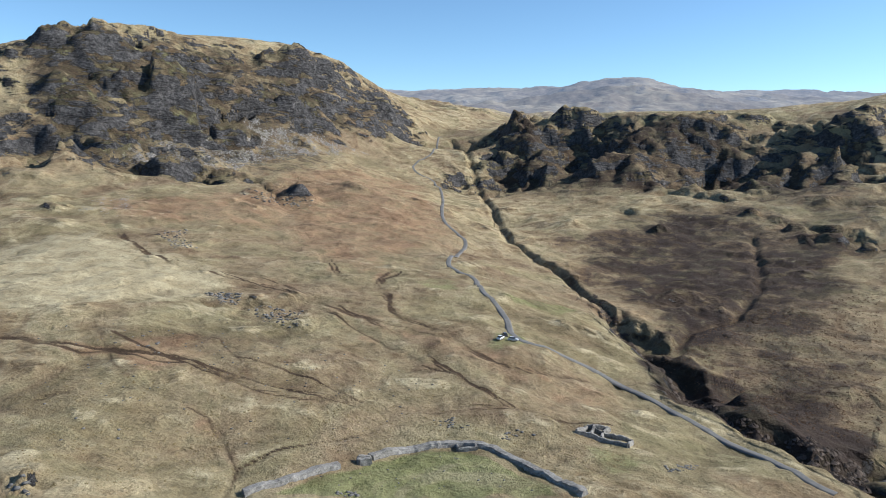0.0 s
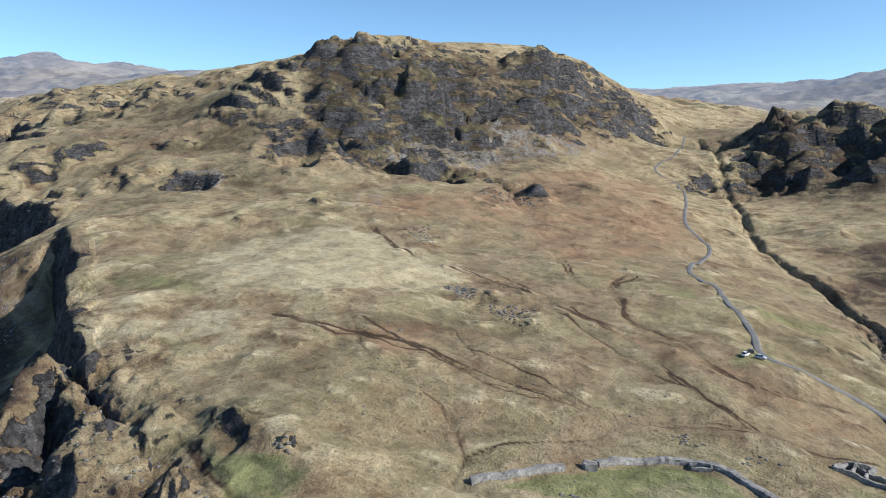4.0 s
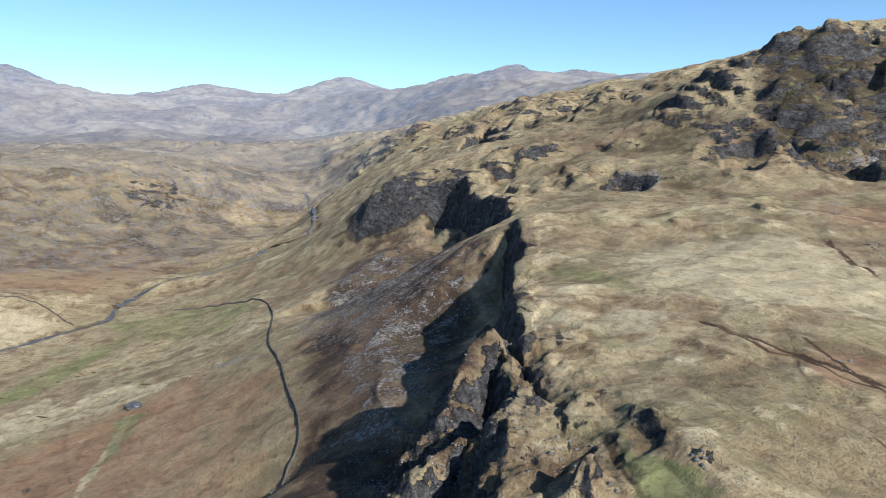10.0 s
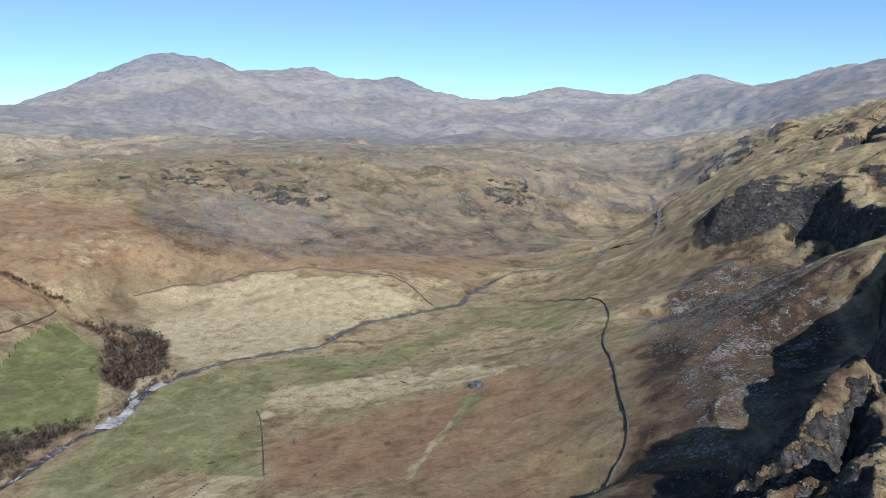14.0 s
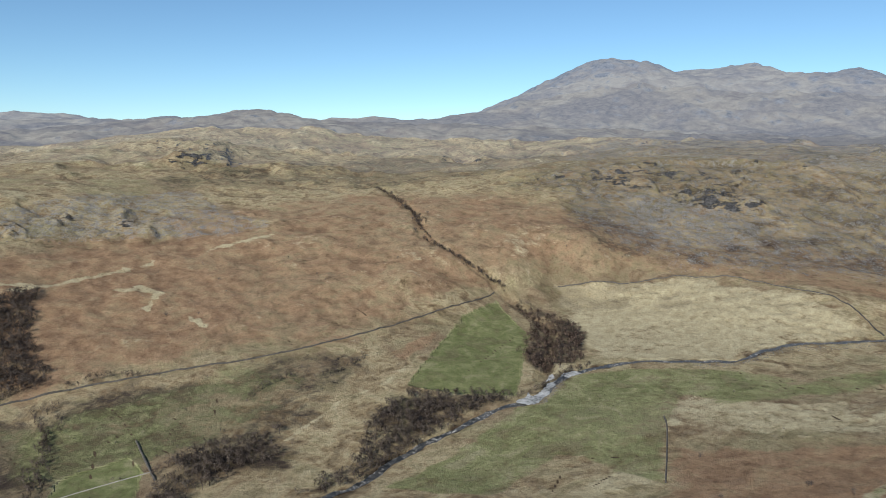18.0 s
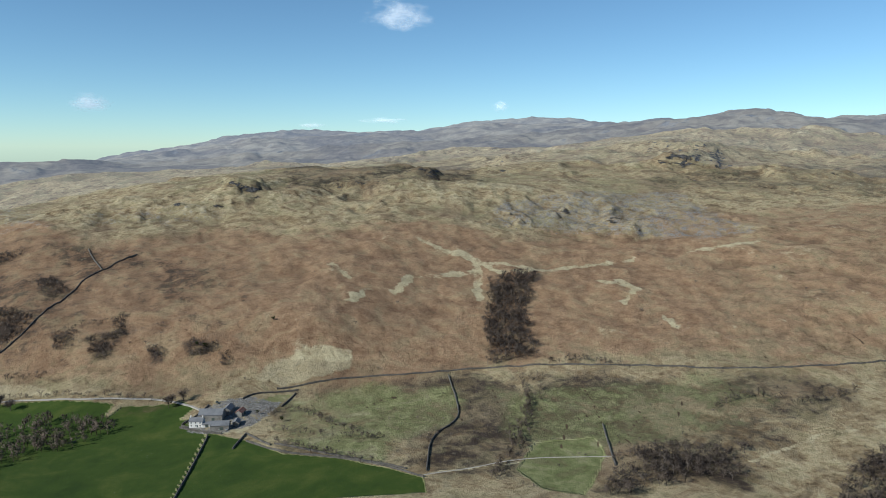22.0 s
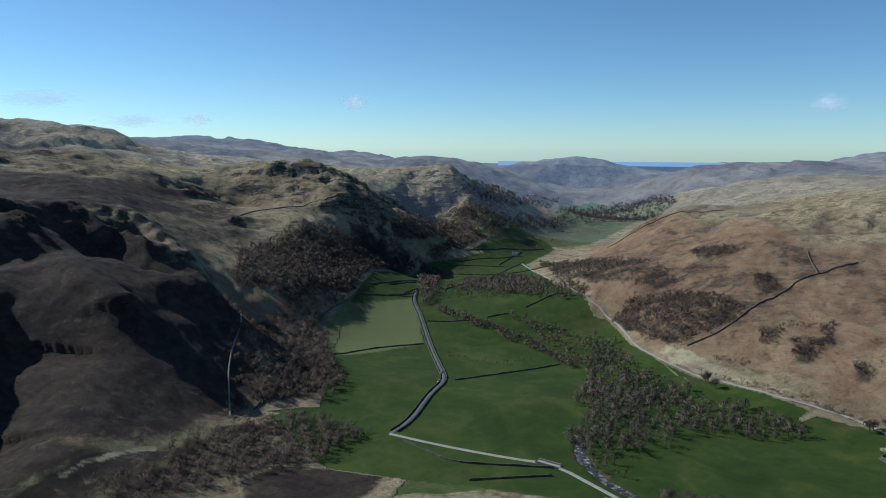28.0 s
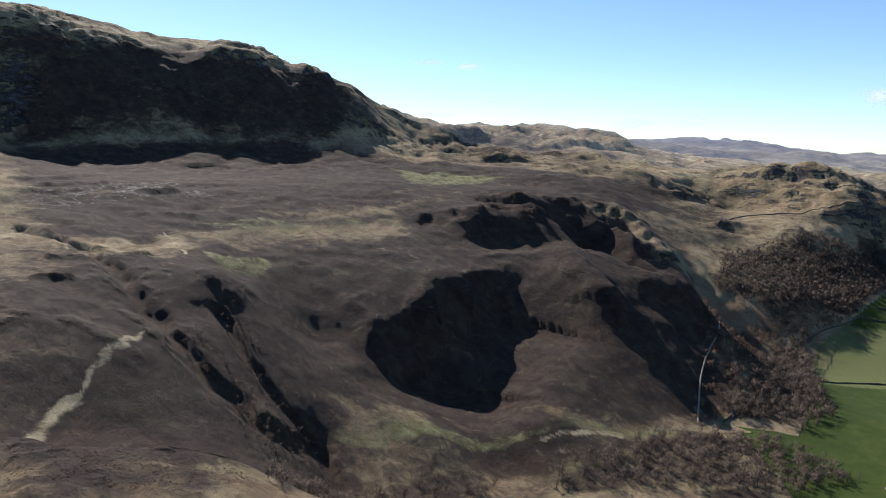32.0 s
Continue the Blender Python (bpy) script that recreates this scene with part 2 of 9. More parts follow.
LAND["brow_s"] = [(622, -190, 122), (619, -244, 121), (604, -279, 117), (784, -377, 153), (786, -468, 147), (768, -507, 140), (661, -468, 116), (619, -523, 104), (602, -557, 96), (659, -379, 115)]
LAND["face_s"] = [(527, -287, 74), (480, -288, 57), (509, -363, 60), (496, -450, 53), (497, -507, 46), (541, -145, 77)]
LAND["foot_s"] = [(408, -122, 44), (410, -181, 40), (414, -273, 36), (410, -347, 22), (402, -415, 10), (370, -110, 34), (390, -235, 14)]
LAND["slope_gill"] = [(516, 16, 141), (540, -77, 129), (430, 2, 122), (448, 41, 135), (473, -84, 94)]
LAND["gill_s"] = [(500, -20, 124), (448, -39, 109), (416, -57, 88), (402, -83, 72), (409, -112, 42)]
LAND["near_nose"] = [(248, 34, 141), (242, 16, 136), (243, -14, 129), (235, -35, 124), (221, -45, 120), (195, 3, 140), (193, 24, 147)]
LAND["gill_low"] = [(355, 44, 106), (357, 15, 96), (356, -29, 85), (366, -58, 76)]
LAND["unseen"] = [(1449, 388, 490), (1299, 750, 470), (919, 919, 400), (940, 342, 250), (689, 579, 220), (580, 155, 160), (491, 344, 160), (450, 536, 180), (386, 104, 125), (328, 229, 125), (286, 50, 100), (242, 140, 105), (184, 184, 112), (2719, 1268, 300), (1928, 2298, 280)]

_rng = np.random.default_rng(7)
_perm = np.concatenate([_rng.permutation(256)] * 3)
_ang = _rng.random(256) * 2 * np.pi
_gx, _gy = np.cos(_ang), np.sin(_ang)


def grad_noise(x, y, shift=0):
    """Smooth noise over the plan, about -0.7 to 0.7."""
    xi, yi = np.floor(x).astype(np.int64), np.floor(y).astype(np.int64)
    xf, yf = x - xi, y - yi
    u, v = xf * xf * xf * (xf * (xf * 6 - 15) + 10), yf * yf * yf * (yf * (yf * 6 - 15) + 10)

    def corner(i, j):
        k = _perm[(_perm[(xi + i + shift) & 255] + yi + j) & 255]
        return _gx[k] * (xf - i) + _gy[k] * (yf - j)

    a, b, c, d = corner(0, 0), corner(1, 0), corner(0, 1), corner(1, 1)
    return (a + (b - a) * u) * (1 - v) + (c + (d - c) * u) * v


def fbm(x, y, size, octaves, shift=0, gain=0.5):
    out, amp = 0.0, 1.0
    for k in range(octaves):
        out = out + amp * grad_noise(x / size + 17.3 * k, y / size - 9.1 * k, shift + 31 * k)
        size, amp = size * 0.5, amp * gain
    return out


def smooth(x, a, b):
    k = np.clip((x - a) / (b - a), 0, 1)
    return k * k * (3 - 2 * k)


# the land between the lines is a smooth sheet through them, evened out by distance from the middle of the plan
_pts = np.array([p for line in LAND.values() for p in line], float)


def _uv(x, y):
    r = np.hypot(x, y)
    return np.arctan2(-x, y), np.log(np.maximum(r, 1.0))


def _kernel(da, dv):
    d2 = (2 * np.sin(da / 2)) ** 2 + dv ** 2
    return np.sqrt(d2 + 0.02 ** 2)


_pa, _pv = _uv(_pts[:, 0], _pts[:, 1])
_K = _kernel(_pa[:, None] - _pa[None], _pv[:, None] - _pv[None])
_n = len(_pts)
_A = np.zeros((_n + 2, _n + 2))
_A[:_n, :_n] = _K - 0.002 * np.eye(_n)
_A[:_n, _n] = _A[_n, :_n] = 1
_A[:_n, _n + 1] = _A[_n + 1, :_n] = _pv
_w = np.linalg.solve(_A, np.concatenate([_pts[:, 2], [0, 0]]))


def base_height(x, y):
    x, y = np.asarray(x, float), np.asarray(y, float)
    a, v = _uv(x.ravel(), y.ravel())
    out = np.empty(a.size)
    for k in range(0, a.size, 20000):
        s = slice(k, k + 20000)
        out[s] = _kernel(a[s, None] - _pa[None], v[s, None] - _pv[None]) @ _w[:_n] + _w[_n] + _w[_n + 1] * v[s]
    return out.reshape(x.shape)


# polar grid of the ground, finer near the middle
COLS = np.concatenate([np.arange(-41, -33, 0.8), np.arange(-33, 278, 0.2), np.arange(278, 319, 1.0)])
RINGS = np.concatenate([[0.0, 4], np.geomspace(12, 132, 14), np.geomspace(140, 1800, 466), np.geomspace(1817, 4950, 112)])
GA, GR = np.meshgrid(np.radians(COLS), RINGS, indexing="ij")
GX, GY = -GR * np.sin(GA), GR * np.cos(GA)
_ca = np.radians(np.append(np.arange(-41, 319, 0.75), 319))
_cv = np.linspace(math.log(12), math.log(4950), 260)
_CA, _CV = np.meshgrid(_ca, _cv, indexing="ij")
_BASE = base_height(-np.exp(_CV) * np.sin(_CA), np.exp(_CV) * np.cos(_CA))


def base_fast(x, y):
    a, v = _uv(x, y)
    a = np.where(a < _ca[0], a + 2 * np.pi, a)
    fa = np.clip((a - _ca[0]) / (_ca[1] - _ca[0]), 0, len(_ca) - 1.001)
    fv = np.clip((v - _cv[0]) / (_cv[1] - _cv[0]), 0, len(_cv) - 1.001)
    i, j = fa.astype(int), fv.astype(int)
    p, q = fa - i, fv - j
    return ((_BASE[i, j] * (1 - p) + _BASE[i + 1, j] * p) * (1 - q)
            + (_BASE[i, j + 1] * (1 - p) + _BASE[i + 1, j + 1] * p) * q)


def base_slope(x, y):
    e = 0.012 * np.hypot(x, y) + 1
    return np.hypot(base_fast(x + e, y) - base_fast(x - e, y), base_fast(x, y + e) - base_fast(x, y - e)) / (2 * e)


# where rock breaks through: x, y, radius, height of the outcrops
CRAGS = [
    (-397, 810, 80, 10), (-439, 781, 80, 9), (-326, 868, 90, 9), (-262, 952, 80, 8), (-177, 1013, 80, 9), (-303, 723, 110, 16),
    (-332, 635, 100, 14), (-256, 747, 100, 14), (-224, 884, 100, 8), (-153, 1011, 110, 16), (-89, 1085, 90, 12), (-360, 795, 130, 8),
    (-263, 929, 130, 6), (-169, 882, 70, 10), (-219, 634, 80, 9), (-132, 584, 50, 7), (-87, 669, 45, 4), (-247, 451, 50, 4),
    (-153, 400, 28, 3), (-93, 291, 16, 4.5), (-71, 277, 24, 3.5), (-57, 267, 16, 3), (-83, 198, 10, 2.5), (157, 918, 150, 20),
] + [
    (285, 805, 120, 15), (427, 778, 150, 15), (95, 1039, 120, 13), (44, 839, 70, 12), (352, 866, 150, 10), (305, 528, 60, 7),
    (288, 572, 40, 5), (141, 415, 45, 4), (313, 719, 120, 6), (352, 661, 100, 5), (198, 673, 60, 4), (214, 512, 60, 2.5),
    (244, 451, 60, 2.5), (-368, 799, 150, 10), (-451, 738, 150, 8), (-626, 852, 120, 6), (-750, 820, 150, 10), (-531, 635, 120, 5),
    (-579, 568, 60, 6), (-340, 610, 80, 12), (-398, 506, 60, 5), (-275, 391, 28, 4), (-261, 467, 50, 3), (-177, 170, 38, 4),
] + [
    (-144, 147, 30, 4), (-190, 162, 30, 4), (-592, 480, 50, 7), (-600, 470, 45, 7), (-522, 460, 40, 6), (-186, 145, 40, 4),
    (-123, 121, 26, 3.5), (-101, 114, 22, 3), (-109, 143, 15, 2.5), (-83, 133, 8, 2), (-277, 253, 24, 3), (-254, 235, 20, 3),
    (-99, 138, 10, 2.5), (-126, 111, 40, 4), (-85, 131, 7, 2), (-100, 108, 25, 4), (-1494, -104, 120, 14), (-1496, -263, 100, 12),
    (-1641, 427, 90, 14), (-3077, 1204, 150, 14), (-2974, -217, 120, 14), (-3000, 99, 80, 12), (-2851, 695, 100, 8), (-2356, 817, 120, 8),
] + [
    (-1886, 159, 100, 8), (-1577, 906, 60, 12), (-1055, 908, 200, 20), (-915, 951, 150, 15), (-1091, 842, 150, 12), (-587, 557, 80, 8),
    (-463, 500, 60, 8), (-1789, 853, 80, 8), (-1336, -1303, 120, 12), (-1904, -1149, 80, 8), (-1909, -947, 80, 6), (-1112, -778, 60, 4),
    (-2222, -1776, 120, 8), (-1362, -439, 60, 3), (-661, -966, 150, 6), (-771, -886, 150, 7), (-943, -786, 100, 5), (-475, -1163, 200, 5),
    (-633, -1247, 150, 8), (-1309, -1282, 150, 10), (-414, -1231, 150, 6), (-254, -1199, 150, 7), (-74, -1193, 150, 6), (74, -1213, 120, 6),
] + [
    (-464, -1176, 100, 6), (143, -1232, 100, 4), (-120, -1201, 120, 5), (916, -1213, 200, 12), (829, -1205, 120, 10), (816, -1675, 160, 12),
    (926, -1568, 150, 8), (743, -1713, 150, 8), (1012, -1212, 150, 9), (1714, -1125, 200, 14), (1746, -948, 150, 10), (1619, -1229, 150, 12),
    (908, -1255, 150, 14), (839, -1285, 120, 16), (814, -1675, 200, 16), (1045, -1082, 120, 8), (1070, -1011, 100, 8), (1418, -744, 200, 10),
    (1217, -855, 150, 7), (1460, -121, 300, 1.2), (1392, -373, 250, 1.5), (1419, 64, 250, 1.2), (1567, -301, 200, 1.5), (904, 50, 150, 3.5),
] + [
    (904, -68, 150, 4), (1184, -267, 150, 4), (1273, -191, 150, 4), (1136, -558, 150, 5), (1355, -537, 120, 7), (833, -540, 120, 7),
    (743, -387, 90, 7), (781, -608, 100, 8), (713, -448, 60, 8),
    (658, -29, 16, 3), (600, 48, 26, 3), (1061, -1076, 100, 8),
]


def crag_amount(x, y):
    out = np.zeros(np.shape(x))
    for cx, cy, rad, amp in CRAGS:
        d = np.hypot(x - cx, y - cy) / rad
        out = np.maximum(out, 0.6 * amp * smooth(1.0 - d, 0.0, 0.6))
    return out


def rockiness(x, y):
    """Crags, and the scattered outcrops of the high moor."""
    r, z = np.hypot(x, y), base_fast(x, y)
    moor = smooth(r, 1050, 1500) * smooth(z, 110, 170) * (1 - smooth(r, 2600, 3600))
    return np.maximum(crag_amount(x, y), 5.0 * moor * smooth(fbm(x, y, 230, 3, 63), 0.0, 0.25))


# flat ground: valley fields
def flatness(x, y):
    return smooth(base_slope(x, y), 0.05, 0.2)


def ledges(s):
    """How far a slope cut into walls and ledges departs from an even one, in steps."""
    f = s - np.floor(s)
    return smooth(f, 0.55, 0.86) - f


def line_distance(x, y, line):
    """Distance from a line in the plan, and how far along it the nearest point lies (0 to 1)."""
    best, along = np.full(np.shape(x), 1e9), np.zeros(np.shape(x))
    n = len(line) - 1
    for k in range(n):
        (ax, ay), (bx, by) = line[k], line[k + 1]
        ux, uy = bx - ax, by - ay
        q = np.clip(((x - ax) * ux + (y - ay) * uy) / (ux * ux + uy * uy + 1e-9), 0, 1)
        d = np.hypot(x - ax - q * ux, y - ay - q * uy)
        near = d < best
        best, along = np.where(near, d, best), np.where(near, (k + q) / n, along)
    return best, along


# stream beds cut into the ground: width, depth, line
GULLIES = []
GULLIES.append((6, 4.5, [(14, 1148), (37, 923), (44, 829), (51.6, 665.2), (52.1, 553.3), (68.9, 510), (81.4, 461.7), (85.6, 408), (92.7, 368.1)]))
GULLIES.append((15, 9, [(92.7, 368.1), (96.2, 336.3), (101.6, 301), (98.5, 247.5), (104.9, 228.5), (111.7, 214.9), (115.8, 196.7), (143.9, 219.9)]))
GULLIES.append((7, 1.6, [(-1740, 830), (-1557, 766), (-1045, 525), (-1054, 484), (-1132, 467), (-1063, 409), (-1038, 333), (-1015, 246), (-987, 206), (-897, 172), (-886, 140), (-876, 96), (-849, 39), (-810, 12), (-763, -12), (-751, -56), (-734, -107), (-696, -149), (-671.7, -162.2), (-659, -165.6), (-623.4, -171.2), (-584.2, -172.3), (-555.8, -200), (-504.9, -214.9), (-460.6, -229.5), (-430.2, -235.5), (-379.3, -235.9), (68.2, -439.6), (104.9, -465.4), (129.3, -495.5), (144.7, -536.7)]))
GULLIES.append((11, 6, [(-1306, -767), (-1269, -707), (-1145, -592), (-1075, -530), (-985, -480), (-952, -429), (-928, -377), (-920, -343), (-907, -315), (-870, -261), (-811, -219), (-710, -195), (-649.4, -183.7)]))
GULLIES.append((10, 5, [(684.9, 69.5), (625.4, 18.3), (497.2, -19.6), (461.4, -30.3), (432.1, -40.1), (415.3, -56.6), (391.8, -68.1), (388.9, -83.1), (403.5, -106.6), (376, -112.2)]))
GULLIES.append((8, 4, [(506.9, -67.3), (456.2, -77), (435.5, -90.3), (414.3, -102.5)]))
GULLIES.append((5, 2, [(247.4, 556.4), (196.3, 428.8), (160.1, 377.5), (128.2, 356.7), (100.6, 305.8)]))
GULLIES.append((1.8, 0.29, [(-144.6, 224.6), (-125.6, 217.2), (-111.8, 214.6), (-97.6, 214.3), (-85.4, 214.5), (-70.2, 210.9), (-60.5, 207.5), (-52.9, 204.1)]))
GULLIES.append((1.8, 0.29, [(-109.6, 229.1), (-99.4, 222.6), (-85.1, 213.8), (-73.9, 206.6), (-60.3, 206.5), (-44.1, 202.4), (-29.8, 196.5), (-21.2, 193), (-16.7, 196.7)]))
GULLIES.append((1.8, 0.29, [(-89.5, 240.8), (-76.7, 237.7), (-66.1, 221.1), (-50.4, 215.9), (-38.7, 209.9), (-28.8, 201.7), (-19.9, 195.8)]))
GULLIES.append((1.8, 0.29, [(-125.6, 242.5), (-112.1, 226.5), (-97.6, 202.7), (-85.9, 190.9), (-74.9, 186.6), (-65.9, 183), (-59.8, 175.6)]))
GULLIES.append((2.4, 0.39, [(-32.4, 338.4), (-23.9, 316.8), (-22, 290.5), (-11.9, 276.9), (1.7, 269.2), (10, 253.6), (19.4, 240.3), (31.1, 237.7), (48.1, 243.8), (67.5, 255.2)]))
GULLIES.append((2.4, 0.39, [(-21.7, 366.7), (-28.8, 345), (-30.5, 332.5)]))
GULLIES.append((2.1, 0.34, [(-197.7, 422), (-163.9, 374), (-137.9, 345.7), (-119.8, 341.6), (-86.9, 320.9), (-64.6, 301.8), (-43.2, 289.5), (-27.7, 275.7)]))
GULLIES.append((1.5, 0.25, [(-66.1, 402.6), (-52.6, 354.6), (-42.6, 321.6)]))
GULLIES.append((1.8, 0.29, [(-43.9, 294), (-27.3, 272.4), (-17.7, 262.1), (-6.5, 244.2), (3.4, 228.3), (12.1, 213.4), (21.7, 202.5)]))
GULLIES.append((1.8, 0.29, [(-113.5, 173.9), (-109.4, 176.9), (-103.1, 181.6)]))
GULLIES.append((1.8, 0.29, [(-22.3, 188.6), (-13.1, 192.4), (3, 198.1), (19.7, 199.3), (31.6, 200.6), (39.8, 199.1), (51.3, 205.3)]))
GULLIES.append((1.5, 0.25, [(-46.5, 143.4), (-47.9, 156.7), (-36.9, 167.7), (-21.3, 179.4), (-13, 190.9)]))
GULLIES.append((1.8, 0.29, [(-120.2, 170), (-112, 176.3), (-101.2, 181.9)]))
GULLIES.append((2.4, 0.39, [(-119.4, 140.1), (-105.5, 129.8), (-93.3, 120.6), (-80.6, 111.5)]))
GULLIES.append((1.5, 0.25, [(578.7, -48.9), (542.6, -57), (526.7, -66.5)]))
GULLIES.append((1.8, 0.29, [(306.8, 42.5), (239, 18.6), (234.1, -13.5), (237.1, -35)]))
GULLIES.append((1.5, 0.25, [(-728, -453), (-713, -420)]))
GULLIES.append((1.8, 0.29, [(-618, -472), (-596, -439)]))
GULLIES.append((1.2, 0.20, [(-627.5, -287.4), (-609.2, -325.5), (-597, -376)]))
GULLIES.append((1.5, 0.25, [(-424.9, -533.1), (-401, -471.3), (-378.5, -430.6), (-340.8, -394.6), (-335.6, -363.5)]))
GULLIES.append((1.2, 0.20, [(-429.6, -457), (-416.4, -421.5), (-438.3, -394.7), (-473.5, -385.5)]))
GULLIES.append((1.2, 0.20, [(-470.6, -431.1), (-433, -403.2), (-437.4, -374.4)]))
GULLIES.append((1.2, 0.20, [(-389.6, -450.6), (-355.9, -447.7), (-323.1, -414)]))
GULLIES.append((1.2, 0.20, [(-413, -425.1), (-376.6, -400.9), (-367, -365.4)]))
GULLIES.append((1.5, 0.25, [(-316.4, -579), (-295.1, -523.2), (-282.3, -496.9), (-245.3, -482.6), (-217.1, -441.3)]))
GULLIES.append((1.2, 0.20, [(-339.1, -540), (-311.5, -472.6), (-278.8, -446.6)]))
GULLIES.append((1.2, 0.20, [(-217.8, -564), (-247, -577.5), (-278, -558.6)]))
GULLIES.append((1.2, 0.20, [(-156.6, -553.8), (-181.2, -557.3), (-194.1, -526.6)]))
GULLIES.append((1.5, 0.25, [(-631.1, -39.3), (-676.2, 9.1), (-687.5, 63.1), (-694, 121)]))
GULLIES.append((1.2, 0.20, [(-738, -28), (-689.7, 25.3), (-576.6, 70.9)]))
GULLIES.append((1.2, 0.20, [(-650.7, 80.5), (-630.1, 119.8), (-552.3, 143.1), (-531.1, 175.8)]))
GULLIES.append((1.5, 0.25, [(-396.4, -106.4), (-435.9, -109.2), (-466.9, -96.4), (-479, -62.1)]))
GULLIES.append((1.2, 0.20, [(-405.3, -87), (-434.6, -78.2), (-439.5, -53)]))
GULLIES.append((1.2, 0.20, [(-689.5, -19.4), (-707, 39), (-734, 104)]))
GULLIES.append((1.2, 0.20, [(-629.7, -256.4), (-712, -256), (-785, -254)]))


# brown streams and their wet margins on the near moor: width, line
STREAMS = []
STREAMS.append((3, [(-198.2, 423.0), (-164.4, 375.2), (-132.3, 338.1), (-101.0, 324.8), (-73.3, 318.5), (-54.5, 300.1), (-37.4, 281.4), (-18.3, 271.3), (-4.8, 263.6), (3.8, 260.0), (13.7, 244.2), (23.3, 238.7), (44.1, 243.7), (65.3, 255.1)]))
STREAMS.append((2, [(-145.0, 225.4), (-122.2, 217.7), (-102.3, 213.1), (-83.2, 208.8), (-69.6, 208.9), (-54.8, 198.5), (-40.8, 202.8), (-30.3, 200.0), (-21.3, 193.8), (-13.2, 193.2), (-0.3, 200.9), (16.6, 202.0), (33.4, 201.1), (41.4, 190.7)]))
STREAMS.append((1.4, [(-86.1, 242.4), (-72.0, 228.5), (-63.0, 216.6), (-48.1, 222.2)]))
STREAMS.append((2, [(-74.3, 412.7), (-50.9, 342.4), (-36.2, 311.7), (-26.2, 312.4), (-19.5, 288.5), (-5.0, 273.0)]))
STREAMS.append((2.4, [(-27.7, 367.4), (-33.2, 332.0), (-23.4, 310.2)]))
STREAMS.append((1.5, [(-13.2, 256.9), (-0.4, 231.4), (8.7, 217.4), (19.9, 201.1)]))
STREAMS.append((1.4, [(-68.6, 182.1), (-61.7, 179.2), (-53.5, 166.8), (-47.3, 154.7)]))
STREAMS.append((1.2, [(-114.7, 175.8), (-106.5, 176.9), (-100.3, 182.1)]))
STREAMS.append((1.8, [(-94.0, 318.7), (-64.8, 302.7), (-41.2, 275.9), (-21.2, 252.2), (-10.2, 238.0), (3.4, 225.6)]))
STREAMS.append((2.6, [(-209.3, 432.0), (-160.2, 367.2), (-132.2, 338.6), (-109.0, 338.3), (-80.3, 329.9), (-58.1, 303.4), (-38.6, 285.4), (-24.3, 271.7)]))
STREAMS.append((1.1, [(-136.3, 164.5), (-122.1, 169.0), (-111.2, 177.5), (-100.7, 183.3)]))
STREAMS.append((1.6, [(-144.0, 225.4), (-110.8, 209.3), (-96.9, 215.4), (-83.2, 215.9), (-66.5, 205.9), (-52.3, 197.1), (-39.9, 195.9), (-29.0, 197.4), (-15.5, 194.2)]))
GULLIES += [(1.2 * w, 0.2 * w, line) for w, line in STREAMS]


def gully_depth(x, y):
    out = np.zeros(np.shape(x))
    for width, depth, line in GULLIES:
        p = np.array(line)
        w = width * 1.6
        box = ((x > p[:, 0].min() - w) & (x < p[:, 0].max() + w) & (y > p[:, 1].min() - w) & (y < p[:, 1].max() + w))
        if box.any():
            bx, by = x[box], y[box]
            d, _ = line_distance(bx + 0.7 * width * fbm(bx, by, 26, 3, 7), by + 0.7 * width * fbm(bx, by, 26, 3, 8), line)
            out[box] = np.maximum(out[box], depth * smooth(1 - d / width, 0, 0.8))
    return out


# crags with a face: height, how far the rise reaches back, line of the foot (the rise is to its left)
SCARPS = []
SCARPS.append((32, 90, [(-318, 714), (-293, 714), (-273, 729), (-246, 726), (-229, 738)]))
SCARPS.append((24, 70, [(-241, 917), (-207, 933), (-166, 970), (-136, 1006), (-100, 1097)]))
SCARPS.append((24, 50, [(-98, 1002), (-72, 1053), (-45, 1106)]))
SCARPS.append((28, 60, [(-339, 567), (-310, 559), (-297, 574), (-278, 605)]))
SCARPS.append((22, 60, [(-368, 665), (-331, 645), (-304, 649)]))
SCARPS.append((14, 40, [(-265, 604), (-241, 605), (-209, 595), (-176, 595)]))
SCARPS.append((18, 40, [(-211, 854), (-176, 867), (-143, 900)]))
SCARPS.append((10, 25, [(-174, 819), (-141, 830)]))
SCARPS.append((10, 25, [(-122, 912), (-84, 919)]))
SCARPS.append((18, 60, [(-395, 757), (-365, 765), (-339, 787), (-321, 818)]))
SCARPS.append((12, 50, [(-447, 752), (-416, 783)]))
SCARPS.append((14, 50, [(-328, 819), (-305, 835), (-278, 866)]))
SCARPS.append((10, 40, [(-265, 864), (-232, 887)]))
SCARPS.append((10, 35, [(-388, 691), (-357, 704)]))
SCARPS.append((10, 25, [(-150, 535), (-137, 553), (-116, 553), (-95, 537)]))
SCARPS.append((6, 20, [(-108, 631), (-81, 615), (-58, 599)]))
SCARPS.append((5, 18, [(-264, 445), (-235, 431)]))
SCARPS.append((10, 40, [(-294, 774), (-270, 792)]))
SCARPS.append((9, 30, [(-239, 837), (-216, 846)]))
SCARPS.append((22, 90, [(387, 780), (399, 746), (419, 735), (442, 742)]))
SCARPS.append((12, 40, [(300, 704), (314, 702), (338, 695)]))
SCARPS.append((18, 60, [(267, 916), (297, 887), (335, 873), (389, 874)]))
